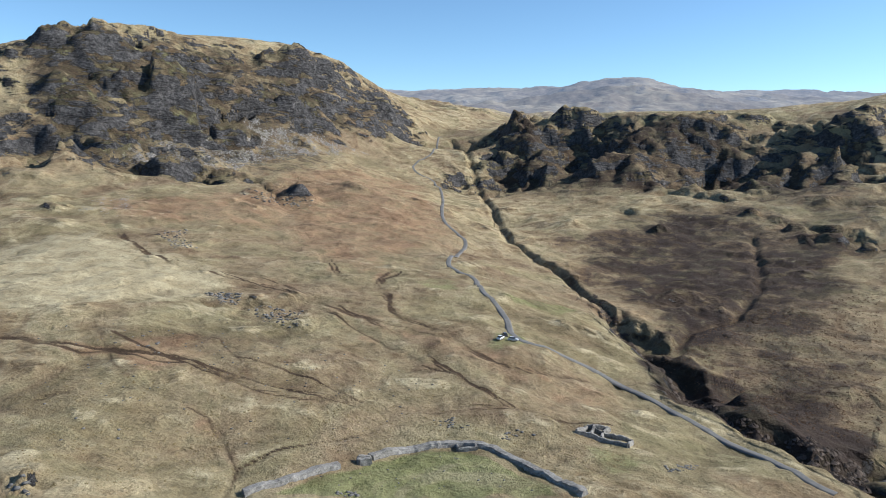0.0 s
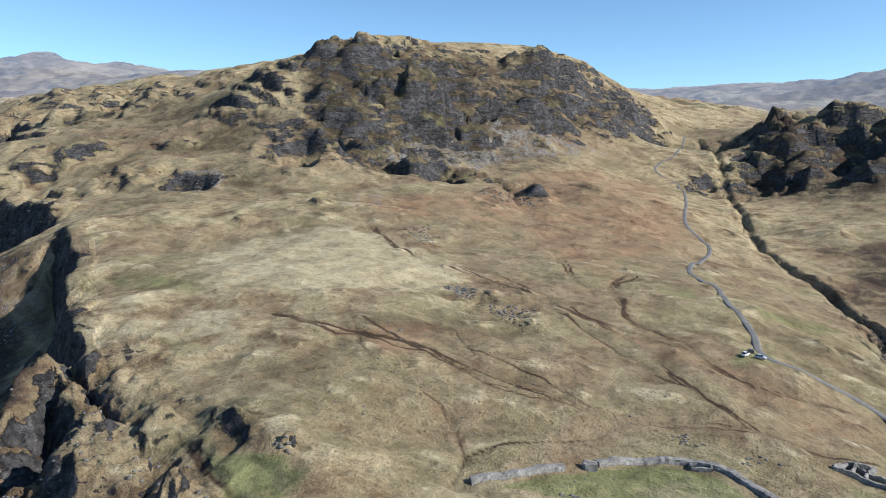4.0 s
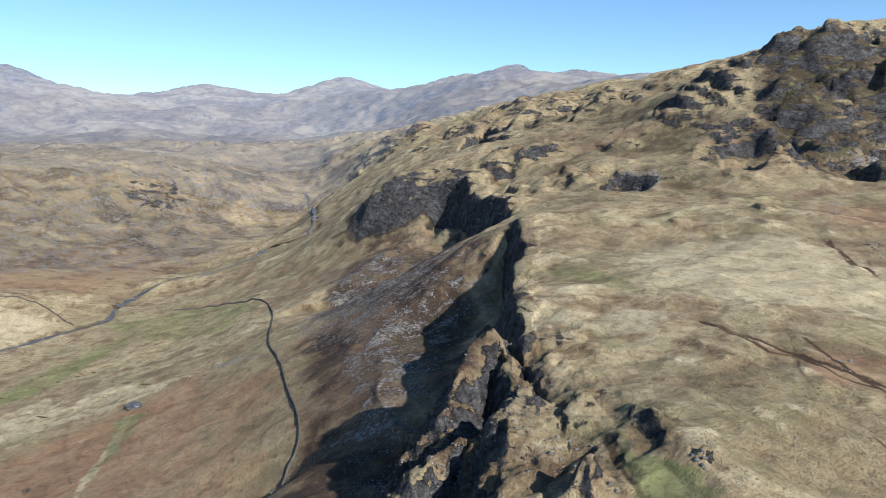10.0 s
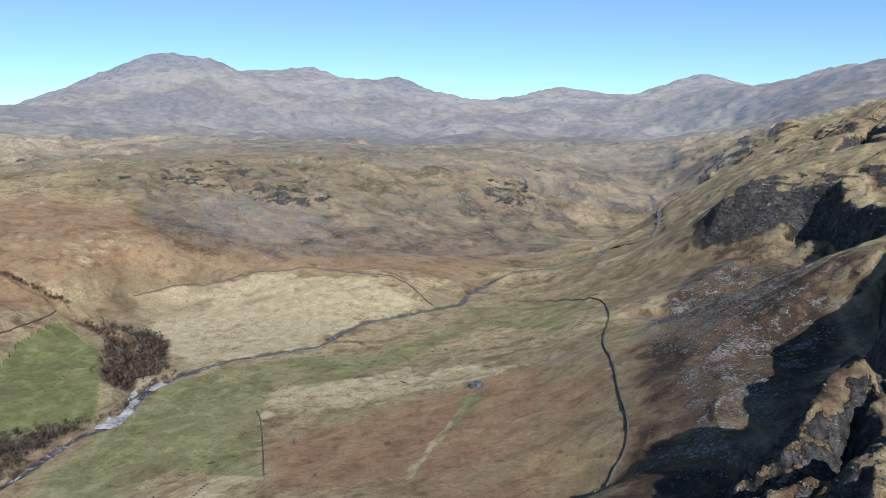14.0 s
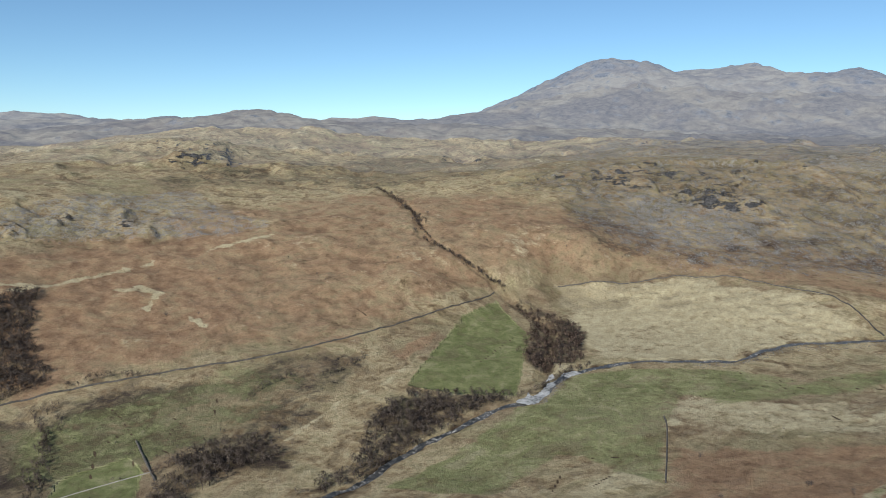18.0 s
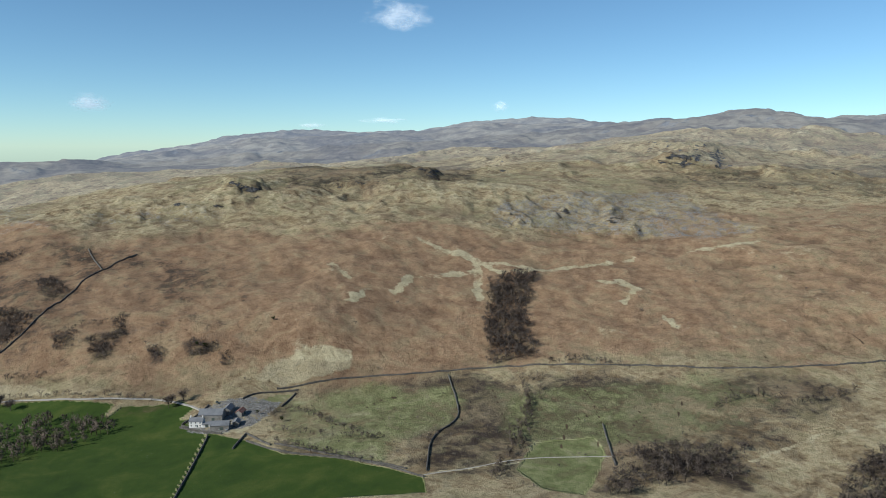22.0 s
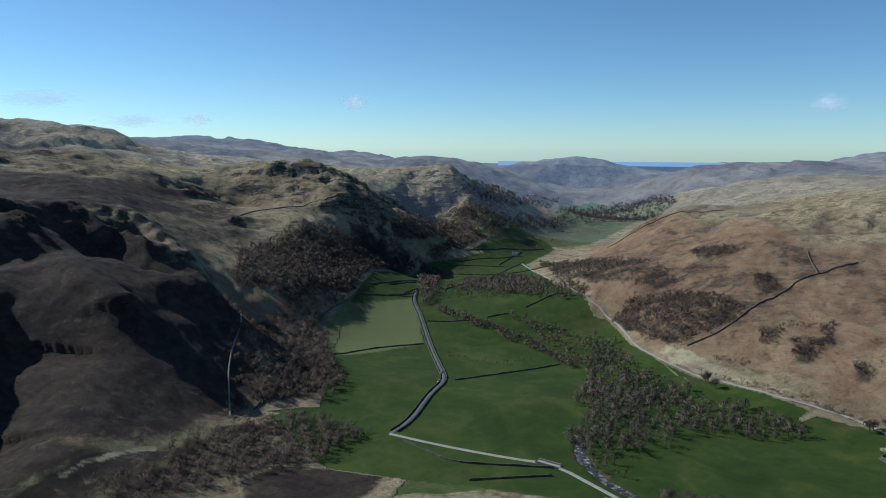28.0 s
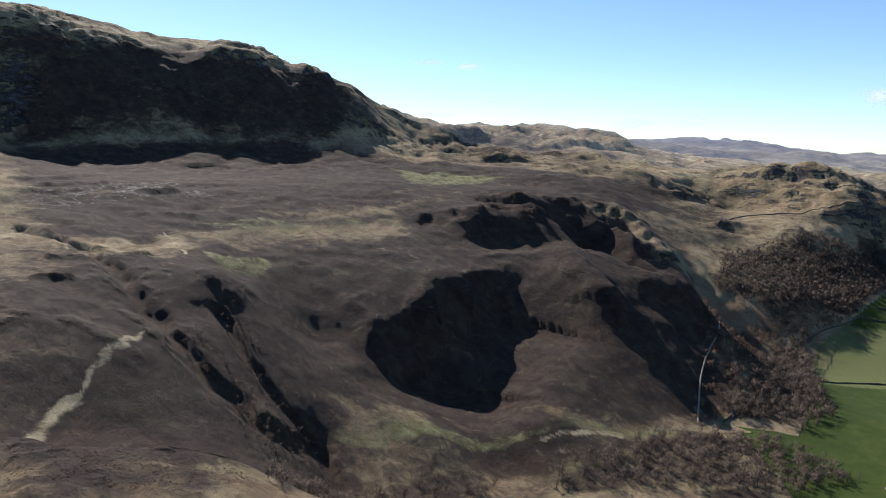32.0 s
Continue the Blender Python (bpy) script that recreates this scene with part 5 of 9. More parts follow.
paint(0, 0.4, [(-189.3, 197.1), (-156.4, 210.7), (-139.3, 187.4), (-153.1, 169)], 12, 8)
paint(0, 0.75, [(-110.9, 136.5), (-87.1, 127.3), (-70.2, 123.7), (-73.1, 112.8), (-84.9, 113.4), (-97.9, 124.5)], 4, 4)
paint(0, 0.5, [(-565.8, -161.1), (-667.4, -161.2), (-711, -104), (-728, -17), (-718, 43), (-620.7, 7.8), (-628.1, -48.3), (-553.4, -54.9), (-424.3, -41.7), (-489.9, -141.6)], 6, 8)
paint(0, 0.5, [(-701, 42), (-780, 123), (-876, 258), (-770, 283), (-805, 195), (-673.8, 83.5), (-615.7, -11.1), (-609.7, -42.7)], 8, 8)
paint(0, 0.45, [(-369.1, 31.9), (-429, 66.2), (-528, 100), (-513.2, 123.8), (-449.2, 84.8), (-377.8, 48.4)], 6, 8)
paint(0, 0.45, [(-882, 169), (-843, 278), (-702, 284), (-662.3, 219), (-784, 156)], 8, 8)
paint(0, 0.8, [(-569.4, -293.7), (-699, -318), (-795, -330), (-885, -318), (-842, -283), (-793, -242), (-687, -216), (-592.6, -191.6), (-571.8, -249.7)], 2, 3)
paint(0, 0.53, [(-386.8, -217.7), (-468.1, -196), (-565.4, -182.8), (-587.9, -152.9), (-668.7, -156.5), (-720, -72), (-726, -15), (-618.9, -61.2), (-478.5, -86.4), (-468, -117.3), (-389.8, -141)], 3, 6)
paint(0, 0.8, [(-270.7, -398.5), (-311.4, -434.2), (-359.8, -416.4), (-346.6, -388.2), (-288.3, -340.1), (-268.4, -363)], 2, 2)
paint(0, 0.4, [(-290.4, -434.1), (-328.9, -551.7), (-424.2, -514.9), (-462.1, -491.4), (-528, -445.2), (-554, -380.6), (-473.6, -360), (-415.4, -374), (-355.4, -378.4)], 25, 30)
paint(0, 0.5, [(-128.1, -529.8), (-154.1, -624.2), (-216.5, -617.8), (-323.7, -571.8), (-296, -489.8), (-241, -487.4), (-202, -435.1)], 20, 25)
paint(5, 0.55, [(-128.1, -529.8), (-156.8, -633.5), (-330.2, -582.8), (-618, -397), (-588.9, -344.9), (-439.2, -333.5), (-331.3, -390.2), (-202, -435.1)], 25, 35)
paint(0, 1, [(102.6, -499.6), (60.7, -575.8), (-7.5, -591.1), (-22.9, -625.8), (-86.4, -589.5), (-85.5, -571), (-39.4, -448.3)], 1, 0)
paint(0, 1, [(-44.7, -446.1), (-88.9, -563.2), (-108.1, -544.7), (-130.2, -501.8), (-165.7, -471.4), (-189.6, -441.8), (-204.6, -415.4), (-190.9, -392.8)], 1, 0)
paint(0, 1, [(-9, -643.4), (-30.6, -672.6), (-81.4, -653.6), (-86.8, -631.6), (-65.7, -610.9)], 1, 0)
paint(0, 0.7, [(-129, -620.7), (-163.9, -630.4), (-174.4, -623.8), (-153.4, -611)], 1, 1)
paint(0, 1, [(242, -950), (216, -942), (168, -840), (177, -829), (232, -906)], 1, 0)
paint(0, 1, [(189, -722), (146, -691), (133.1, -585.5), (157.6, -593.5)], 1, 0)
paint(0, 1, [(125, -776), (74, -738), (-25.7, -677.7), (-9.1, -645.8), (67, -716)], 1, 0)
paint(0, 0.55, [(-135.4, -539.8), (-188.6, -496.5), (-184.9, -462.8), (-147.1, -497.7)], 3, 5)
paint(0, 0.75, [(478, -648), (545, -755), (569, -836), (510, -932), (436, -811), (413, -777)], 1, 0)
paint(0, 1, [(400.9, -457.7), (289.6, -472.5), (282.2, -476.2), (315.9, -617.5), (408, -769), (473, -654), (378.5, -540.2), (366, -491.3)], 1, 0)
paint(0, 1, [(267.3, -466.3), (298.2, -598.1), (299, -634), (222, -751), (144, -686), (154, -591.2), (157.5, -534.3), (146.7, -479)], 1, 0)
paint(0, 1, [(432, -822), (388, -864), (234, -767), (305, -641), (362, -726)], 1, 0)
paint(0, 1, [(287.5, -389.9), (302.6, -420.9), (279.7, -455.7), (229.2, -454), (198.8, -408.1)], 1, 0)
paint(0, 0.9, [(191.5, -409.5), (193.5, -432.4), (137.5, -462.2), (98.1, -426.5)], 1, 0)
paint(0, 0.75, [(577, -875), (592, -928), (557, -1033), (518, -952)], 1, 0)
paint(0, 0.8, [(597, -947), (632, -1057), (630, -1177), (581, -1081)], 1, 0)
paint(0, 1, [(481, -902), (446, -955), (348, -975), (351, -914), (394, -877)], 1, 0)
paint(0, 1, [(334, -912), (310, -995), (264, -983), (176, -846), (221, -851)], 1, 0)
paint(0, 1, [(624, -1196), (639, -1228), (581, -1332), (511, -1369), (451, -1301), (491, -1224)], 1, 0)
paint(0, 1, [(608, -1337), (592, -1418), (574, -1505), (533, -1625), (513, -1540), (534, -1399)], 1, 0)
paint(0, 0.9, [(541, -1035), (548, -1177), (485, -1061), (493, -979)], 1, 0)
paint(0, 0.8, [(442, -1101), (421, -1184), (356, -1096), (359, -1035)], 1, 0)
paint(0, 0.85, [(282, -809), (234, -843), (137, -755), (150, -721), (206, -767)], 1, 0)
paint(0, 0.9, [(103, -735), (77, -725), (70.6, -667.7), (92, -702)], 1, 0)
paint(0, 0.8, [(824, -2659), (723, -2796), (365, -2426), (390, -2229), (620, -1998)], 4, 6)
paint(0, 0.6, [(667, -1472), (655, -1899), (608, -1958), (602, -1442)], 4, 6)
paint(0, 0.6, [(701, -1216), (672, -1319), (648, -1345), (659, -1244)], 3, 4)
paint(5, 0.5, [(429.2, -113.9), (420.1, -252.6), (392.2, -388.2), (350.3, -253.5), (226.7, -59.5)], 15, 20)
paint(0, 0.4, [(422, -115.5), (430.9, -194.8), (411.1, -270.9), (400.8, -384.7), (385.1, -381.4), (403.7, -243.1), (404.8, -128.6)], 6, 12)
paint(0, 0.45, [(632.8, -67.8), (651.4, -134), (615.8, -126.2), (585.4, -83.7)], 5, 5)
paint(0, 0.4, [(743, -54), (812, -249), (751, -297), (717, -160)], 12, 12)
paint(0, 0.5, [(1128, -446), (1043, -619), (987, -545), (966, -400)], 15, 15)
paint(0, 0.97, [(-39.4, -448.3), (-89, -578.4), (-105.4, -554.9), (-112.9, -545.3), (-130.7, -503.8), (-166.7, -474.4), (-205.7, -415), (-196.3, -391.3)], 1, 0)
paint(0, 0.28, [(-566, 930), (-393, 841), (-286, 959), (-176, 1008), (-74, 1121), (-47, 1095), (-137, 771), (-183.8, 634.5), (-269.8, 581.7), (-341, 547.6)], 60, 50)
paint(0, 0.15, [(44, 1205), (143, 1033), (364, 899), (485, 795), (154.6, 235.6), (103.1, 238.4), (81.4, 461.7)], 60, 50)
paint(5, 0.4, [(-821, 752), (-722, 815), (-471, 759), (-413, 796), (-223, 608), (-300, 480), (-347.3, 383.6), (-599, 486)], 50, 50)
paint(0, 0.24, [(-821, 752), (-722, 815), (-471, 759), (-413, 796), (-223, 608), (-239.5, 358.5), (-272.2, 323), (-347.3, 323.6), (-599, 486)], 50, 50)
paint(0, 0.2, [(-2252, -573), (-1806, 153), (-2377, 996), (-1737, 730), (-1581, 131), (-1427, -369)], 90, 60)
paint(0, 0.2, [(-421, -1547), (-842, -1445), (-1450, -1117), (-1481, -556), (-1370, -512), (-993, -897), (-490, -1006), (-302, -1123)], 90, 60)
paint(5, 0.8, [(498.6, -211.7), (431.8, -292.5), (377.6, -311.7), (366.7, -253.1), (405.1, -167.3)], 25, 25)
paint(5, 0.8, [(301.9, -305.9), (321.2, -360.1), (284.4, -406.1), (239.3, -411.7), (234.6, -360.5)], 10, 12)
paint(5, 0.5, [(1576, -716), (1920, -1173), (1124, -986), (1031, -1135), (746, -873), (715, -653), (813, -490), (790, -350)], 50, 50)
paint(0, 0.9, [(222.9, -369.3), (230.4, -412.3), (200.3, -422.6), (163.5, -414.1)], 4, 4)
paint(5, 0.5, [(-129, -620.7), (-392.6, -551.5), (-482.3, -470.6), (-292.3, -373.4), (-199.4, -397.8), (-130.7, -503.8)], 20, 30)
paint(5, 0.95, [(640, 60), (720, 85), (850, 60), (812, -249), (790, -350), (699, -52)], 40, 40)
# heather tone on the steep brow faces, painted to deepen their shade
paint(5, 0.95, [(640, -280), (760, -300), (900, -420), (900, -640), (640, -640), (530, -600), (540, -420)], 40, 40)
paint(5, 0.9, [(699, -52), (720, -197), (730, -362), (667, -428), (558.5, -243), (511.5, -34.7)], 50, 50)
paint(0, 0.97, [(473, -654), (569, -836), (619, -986), (647, -1221), (585, -1341), (532, -1620), (485, -1559), (469, -1325), (326, -1046), (253, -974), (168, -842), (98, -746), (5.1, -677), (-86.9, -606), (-43, -457.4), (288.5, -391.3), (390, -450.5), (366, -491.3)], 2, 2)
paint(0, 0.85, [(603, -1327), (622, -2004), (405, -2117), (428, -1652), (508, -1546)], 6, 8)
paint(4, 0.8, [(-225.6, 356.4), (-186.4, 365.1), (-133.9, 365.5), (-94, 318.5), (-114.3, 262.7), (-165.5, 259.1)], 25, 20)
paint(4, 0.8, [(-256.8, 347), (-199.7, 394.8), (-130.7, 359.8), (-95.6, 317.3), (-135.5, 243.3), (-188.2, 245.6)], 20, 15)
paint(4, 0.7, [(-204.1, 193.9), (-167.8, 226.2), (-144.4, 215.8), (-164.9, 194.6)], 6, 6)
paint(4, 0.7, [(-998, -256), (-1069, -73), (-988, 78), (-911, 122), (-837, 0), (-791, -141), (-890, -186)], 10, 15)
paint(4, 0.6, [(-545.6, -127.1), (-617.4, -69.9), (-620.7, 7.8), (-650.7, 80.5), (-543, 169.8), (-558.5, 68.6), (-547.8, -43.3), (-466.3, -97.9)], 8, 10)
paint(4, 0.8, [(-985, -266), (-1042, -108), (-1024, 51), (-897, 124), (-817, 13), (-734, -74), (-747, -156), (-840, -190)], 10, 15)
paint(4, 0.7, [(-563.9, -146.6), (-601, -79), (-639.4, -17.5), (-627.6, 35.6), (-555.8, -54.4), (-488.1, -96.6), (-479.3, -128.8)], 6, 10)
paint(4, 0.7, [(-405.1, -97.8), (-467.5, -60.5), (-434.8, -48.8), (-395.3, -84.8)], 4, 6)
paint(4, 0.8, [(-137.4, -659.7), (-177, -679), (-246, -666), (-236, -639.1), (-167, -642.1)], 5, 8)
paint(4, 0.7, [(114, -774), (112, -801), (43, -748), (15, -715), (75, -746)], 3, 5)
paint(4, 0.28, [(-1167, -1006), (-1764, -960), (-2280, -428), (-1712, 71), (-1723, 421), (-1712, 193), (-1561, -292), (-1389, -756)], 60, 40)
paint(4, 0.28, [(-2252, -573), (-1829, 19), (-2302, 758), (-2278, 1061), (-2004, 841), (-1715, 278), (-1592, -206)], 60, 40)
paint(4, 0.6, [(124, -790), (69, -764), (91, -788), (119, -804)], 2, 3)
streak(4, 1, [(-441, -898), (-452, -862), (-480, -837), (-481, -804), (-430, -714)], 5)
streak(4, 1, [(-344, -761), (-379, -797), (-421, -796), (-472, -791)], 5)
streak(4, 1, [(-484, -809), (-544, -762), (-618, -743), (-681, -725)], 5)
streak(4, 1, [(-592, -692), (-617, -649), (-575, -624)], 5)
streak(4, 1, [(-756, -711), (-825, -683), (-873, -666)], 5)
streak(4, 1, [(-442, -901), (-460, -850), (-484, -815), (-489, -768), (-549, -757), (-646, -737), (-685, -731)], 6)
streak(4, 1, [(-481, -810), (-432, -725)], 6)
streak(4, 1, [(-337, -758), (-377, -798), (-458, -784)], 6)
streak(4, 1, [(-290, -852), (-297, -806)], 6)
streak(4, 1, [(-286, -756), (-313, -771), (-274, -744)], 6)
streak(4, 1, [(-615, -680), (-619, -648), (-579, -630)], 6)
streak(4, 1, [(-594, -579), (-581, -551)], 6)
streak(4, 0.9, [(-470.7, -105.2), (-502.5, -83.7), (-551.9, -63.6), (-589.1, -58.7), (-645.3, -35.2)], 2.5)
streak(4, 0.7, [(-369.3, 38), (-415, 57), (-477.9, 90.3), (-520.6, 107.5)], 4)
streak(4, 0.9, [(-212.6, -420.9), (-243.8, -413.1), (-281.9, -407.5), (-316.6, -399), (-346.1, -381.2)], 2)
streak(4, 0.9, [(-621.4, -313.8), (-565.9, -313.2), (-514.3, -328.5), (-457.1, -329.7), (-430.9, -327.1)], 3)
streak(4, 0.9, [(398.9, -267.9), (397.4, -306), (392.9, -333.6)], 3)
streak(4, 0.6, [(332, 41.5), (371.9, 27.1), (420.8, 2.2), (450.1, -16.7)], 4)
streak(4, 0.8, [(707, -46), (618.7, -57.2)], 2)
streak(4, 0.8, [(673.8, 38), (602.8, 29.4)], 2)
paint(4, 1, [(-76.8, -590), (-86.5, -615.7), (-104.3, -629.9), (-129, -620.7), (-149.3, -611.7), (-127.6, -590.4), (-118.2, -565.7), (-98.4, -568.1)], 2, 2)
paint(4, 1, [(281.3, -462.4), (285.5, -477.8), (274.3, -472.2), (272.7, -461.1)], 1, 1)
paint(4, 1, [(97.3, -423), (92.6, -445.8), (76.8, -445.3), (62.9, -429.7)], 2, 2)
paint(4, 1, [(321, -627), (331, -671), (305, -642), (301.2, -601.9)], 1, 1)
paint(3, 1.0, [(-74, -588), (-96, -568), (-122, -572), (-142, -590), (-160, -612), (-136, -634), (-104, -634), (-78, -612)], 2, 3)
streak(4, 1, [(139.3, -471.6), (117.2, -448.6), (94, -425.4)], 1.6)
paint(3, 0.7, [(-285, 640), (-274, 719), (-222, 771), (-148, 832), (-196, 677), (-236.4, 616.4)], 10, 12)
paint(3, 0.7, [(-226, 836), (-155, 879), (-95, 896), (-143, 805), (-215, 769)], 10, 12)
paint(3, 0.5, [(-255.8, 505.3), (-226.7, 522.3), (-197.3, 436.4), (-224.4, 435)], 5, 8)
paint(3, 0.55, [(-557.8, 254.3), (-615.5, 329.9), (-496.9, 331.8), (-539.4, 386), (-501.5, 323.2), (-445.3, 247.4), (-475.5, 225.4)], 8, 10)
paint(3, 0.6, [(-556.9, 169.7), (-540.4, 196.6), (-483.8, 210.7), (-518.5, 188.4)], 3, 4)
paint(3, 0.55, [(-210.1, 108.8), (-259.9, 143.3), (-236.6, 157.5), (-143, 121.7), (-125.4, 101.6)], 8, 10)
paint(3, 0.8, [(-417.4, 513.9), (-394.9, 535.7), (-358.9, 494.5), (-378.2, 480.3)], 5, 6)
paint(3, 0.5, [(-1356, -250), (-1413, -41), (-1208, -11), (-1192, -161)], 30, 30)
paint(5, 0.6, [(-566, 930), (-393, 841), (-286, 959), (-176, 1008), (-74, 1121), (-47, 1095), (-137, 771), (-183.8, 634.5), (-269.8, 581.7), (-341, 547.6)], 60, 50)
paint(5, 0.34, [(-1250, -75), (-1250, -300), (-1480, -390), (-2100, -500), (-2300, 600), (-1900, 900), (-1352, 608), (-1304, 452), (-1286, 179)], 90, 90)
paint(5, 0.46, [(-1300, -450), (-2300, -600), (-3000, 0), (-2900, 1100), (-2300, 1250), (-1500, 900), (-1300, 600), (-1200, 200)], 120, 90)
paint(3, 0.55, [(-1300, -450), (-2300, -600), (-3000, 0), (-2900, 1100), (-2300, 1250), (-1500, 900), (-1300, 600), (-1200, 200)], 120, 90)
paint(3, 0.6, [(-1090, -75), (-1150, -300), (-1480, -390), (-1480, -90), (-1640, 259), (-1700, 557), (-1352, 608), (-1204, 452), (-1126, 179)], 50, 60)
paint(3, 0.5, [(-240, 140), (-330, 180), (-420, 240), (-560, 350), (-470, 395), (-350, 300), (-280, 225)], 20, 30)
paint(3, 0.6, [(-1562, 380), (-1582, 522), (-1322, 413), (-1412, 343)], 30, 30)
paint(3, 0.5, [(-614, -1008), (-747, -991), (-888, -912), (-849, -818), (-722, -843), (-599, -908)], 25, 30)
paint(3, 0.45, [(-12, -1217), (-172, -1167), (-234, -1108), (-159, -1088), (-26, -1105)], 25, 30)
paint(3, 0.5, [(-624, -1004), (-942, -977), (-860, -866), (-707, -871), (-600, -933)], 25, 30)
paint(3, 0.5, [(333, -2250), (32, -1231), (22, -1103), (137, -1174)], 20, 25)
paint(3, 0.5, [(832, 96), (977, -74), (871, -128), (760, 44)], 30, 30)
# rock faces, scree and pale outcrops that stand by themselves
paint(7, 1.0, [(-320, 740), (-270, 761), (-237, 761), (-279, 733), (-315, 710)], 10, 10)
paint(7, 1.0, [(-395, 647), (-364, 666), (-298, 634), (-279, 571), (-340, 601)], 9, 9)
paint(7, 1.0, [(-212, 955), (-156, 1082), (-72, 1081), (-39, 1114), (-115, 1015), (-180, 943)], 13, 13)
paint(7, 1.0, [(-411, 775), (-392, 867), (-350, 861), (-321, 758), (-389, 765)], 11, 11)
paint(7, 1.0, [(-292, 642), (-224, 621), (-177, 611), (-230, 598)], 8, 8)
paint(7, 1.0, [(-151, 551), (-127, 561), (-99, 556), (-133, 548)], 7, 7)
paint(7, 1.0, [(-1542, -349), (-1618, -293), (-1644, -157), (-1600, -66), (-1428, 0), (-1401, -61), (-1446, -141), (-1479, -213), (-1475, -326)], 18, 18)
paint(7, 1.0, [(-1640, 345), (-1701, 414), (-1753, 516), (-1647, 457), (-1571, 382)], 21, 21)
paint(3, 0.75, [(-1410, -260), (-1439, -141), (-1392, -1), (-1260, 26), (-1181, -120), (-1195, -201)], 16, 16)
paint(3, 0.66, [(-628, -1014), (-832, -1035), (-1020, -983), (-893, -685), (-804, -750), (-690, -860), (-588, -936)], 14, 14)
paint(7, 0.8, [(-1363, -1444), (-1695, -1582), (-1362, -1119), (-1207, -1200)], 23, 23)
paint(7, 0.8, [(-372, -1283), (-498, -1264), (-495, -1170), (-421, -1205)], 16, 16)
paint(5, 0.5, [(-433, -1588), (-986, -1694), (-695, -1157), (-468, -1150), (-323, -1194)], 18, 18)
paint(7, 0.9, [(-437, 646), (-387, 659), (-329, 661), (-292, 588), (-361, 572)], 9, 9)
paint(7, 0.9, [(-346, 734), (-300, 733), (-245, 757), (-292, 732)], 10, 10)
paint(7, 0.8, [(-430, 505), (-391, 532), (-357, 485), (-394, 471)], 8, 8)
streak(2, 1.0, [(-144.6, 224.6), (-125.6, 217.2), (-111.8, 214.6), (-97.6, 214.3), (-85.4, 214.5), (-70.2, 210.9), (-60.5, 207.5), (-52.9, 204.1)], 0.9)
streak(2, 1.0, [(-109.6, 229.1), (-99.4, 222.6), (-85.1, 213.8), (-73.9, 206.6), (-60.3, 206.5), (-44.1, 202.4), (-29.8, 196.5), (-21.2, 193), (-16.7, 196.7)], 0.9)
streak(2, 1.0, [(-89.5, 240.8), (-76.7, 237.7), (-66.1, 221.1), (-50.4, 215.9), (-38.7, 209.9), (-28.8, 201.7), (-19.9, 195.8)], 0.9)
streak(2, 0.55, [(-125.6, 242.5), (-112.1, 226.5), (-97.6, 202.7), (-85.9, 190.9), (-74.9, 186.6), (-65.9, 183), (-59.8, 175.6)], 0.9)
streak(2, 1.0, [(-32.4, 338.4), (-23.9, 316.8), (-22, 290.5), (-11.9, 276.9), (1.7, 269.2), (10, 253.6), (19.4, 240.3), (31.1, 237.7), (48.1, 243.8), (67.5, 255.2)], 1.2)
streak(2, 1.0, [(-21.7, 366.7), (-28.8, 345), (-30.5, 332.5)], 1.2)
streak(2, 1.0, [(-197.7, 422), (-163.9, 374), (-137.9, 345.7), (-119.8, 341.6), (-86.9, 320.9), (-64.6, 301.8), (-43.2, 289.5), (-27.7, 275.7)], 1.05)
streak(2, 1.0, [(-66.1, 402.6), (-52.6, 354.6), (-42.6, 321.6)], 0.75)
streak(2, 1.0, [(-43.9, 294), (-27.3, 272.4), (-17.7, 262.1), (-6.5, 244.2), (3.4, 228.3), (12.1, 213.4), (21.7, 202.5)], 0.9)
streak(2, 1.0, [(-113.5, 173.9), (-109.4, 176.9), (-103.1, 181.6)], 0.9)
streak(2, 1.0, [(-22.3, 188.6), (-13.1, 192.4), (3, 198.1), (19.7, 199.3), (31.6, 200.6), (39.8, 199.1), (51.3, 205.3)], 0.9)
streak(2, 1.0, [(-46.5, 143.4), (-47.9, 156.7), (-36.9, 167.7), (-21.3, 179.4), (-13, 190.9)], 0.75)
streak(2, 1.0, [(-120.2, 170), (-112, 176.3), (-101.2, 181.9)], 0.9)
streak(2, 1.0, [(-119.4, 140.1), (-105.5, 129.8), (-93.3, 120.6), (-80.6, 111.5)], 1.2)
streak(2, 1.0, [(578.7, -48.9), (542.6, -57), (526.7, -66.5)], 0.75)
streak(2, 1.0, [(306.8, 42.5), (239, 18.6), (234.1, -13.5), (237.1, -35)], 0.9)
streak(2, 1.0, [(-728, -453), (-713, -420)], 0.75)
streak(2, 1.0, [(-618, -472), (-596, -439)], 0.9)
streak(2, 1.0, [(-627.5, -287.4), (-609.2, -325.5), (-597, -376)], 0.6)
streak(2, 1.0, [(-424.9, -533.1), (-401, -471.3), (-378.5, -430.6), (-340.8, -394.6), (-335.6, -363.5)], 0.75)
streak(2, 1.0, [(-429.6, -457), (-416.4, -421.5), (-438.3, -394.7), (-473.5, -385.5)], 0.6)
streak(2, 1.0, [(-470.6, -431.1), (-433, -403.2), (-437.4, -374.4)], 0.6)
streak(2, 1.0, [(-389.6, -450.6), (-355.9, -447.7), (-323.1, -414)], 0.6)
streak(2, 1.0, [(-413, -425.1), (-376.6, -400.9), (-367, -365.4)], 0.6)
streak(2, 1.0, [(-316.4, -579), (-295.1, -523.2), (-282.3, -496.9), (-245.3, -482.6), (-217.1, -441.3)], 0.75)
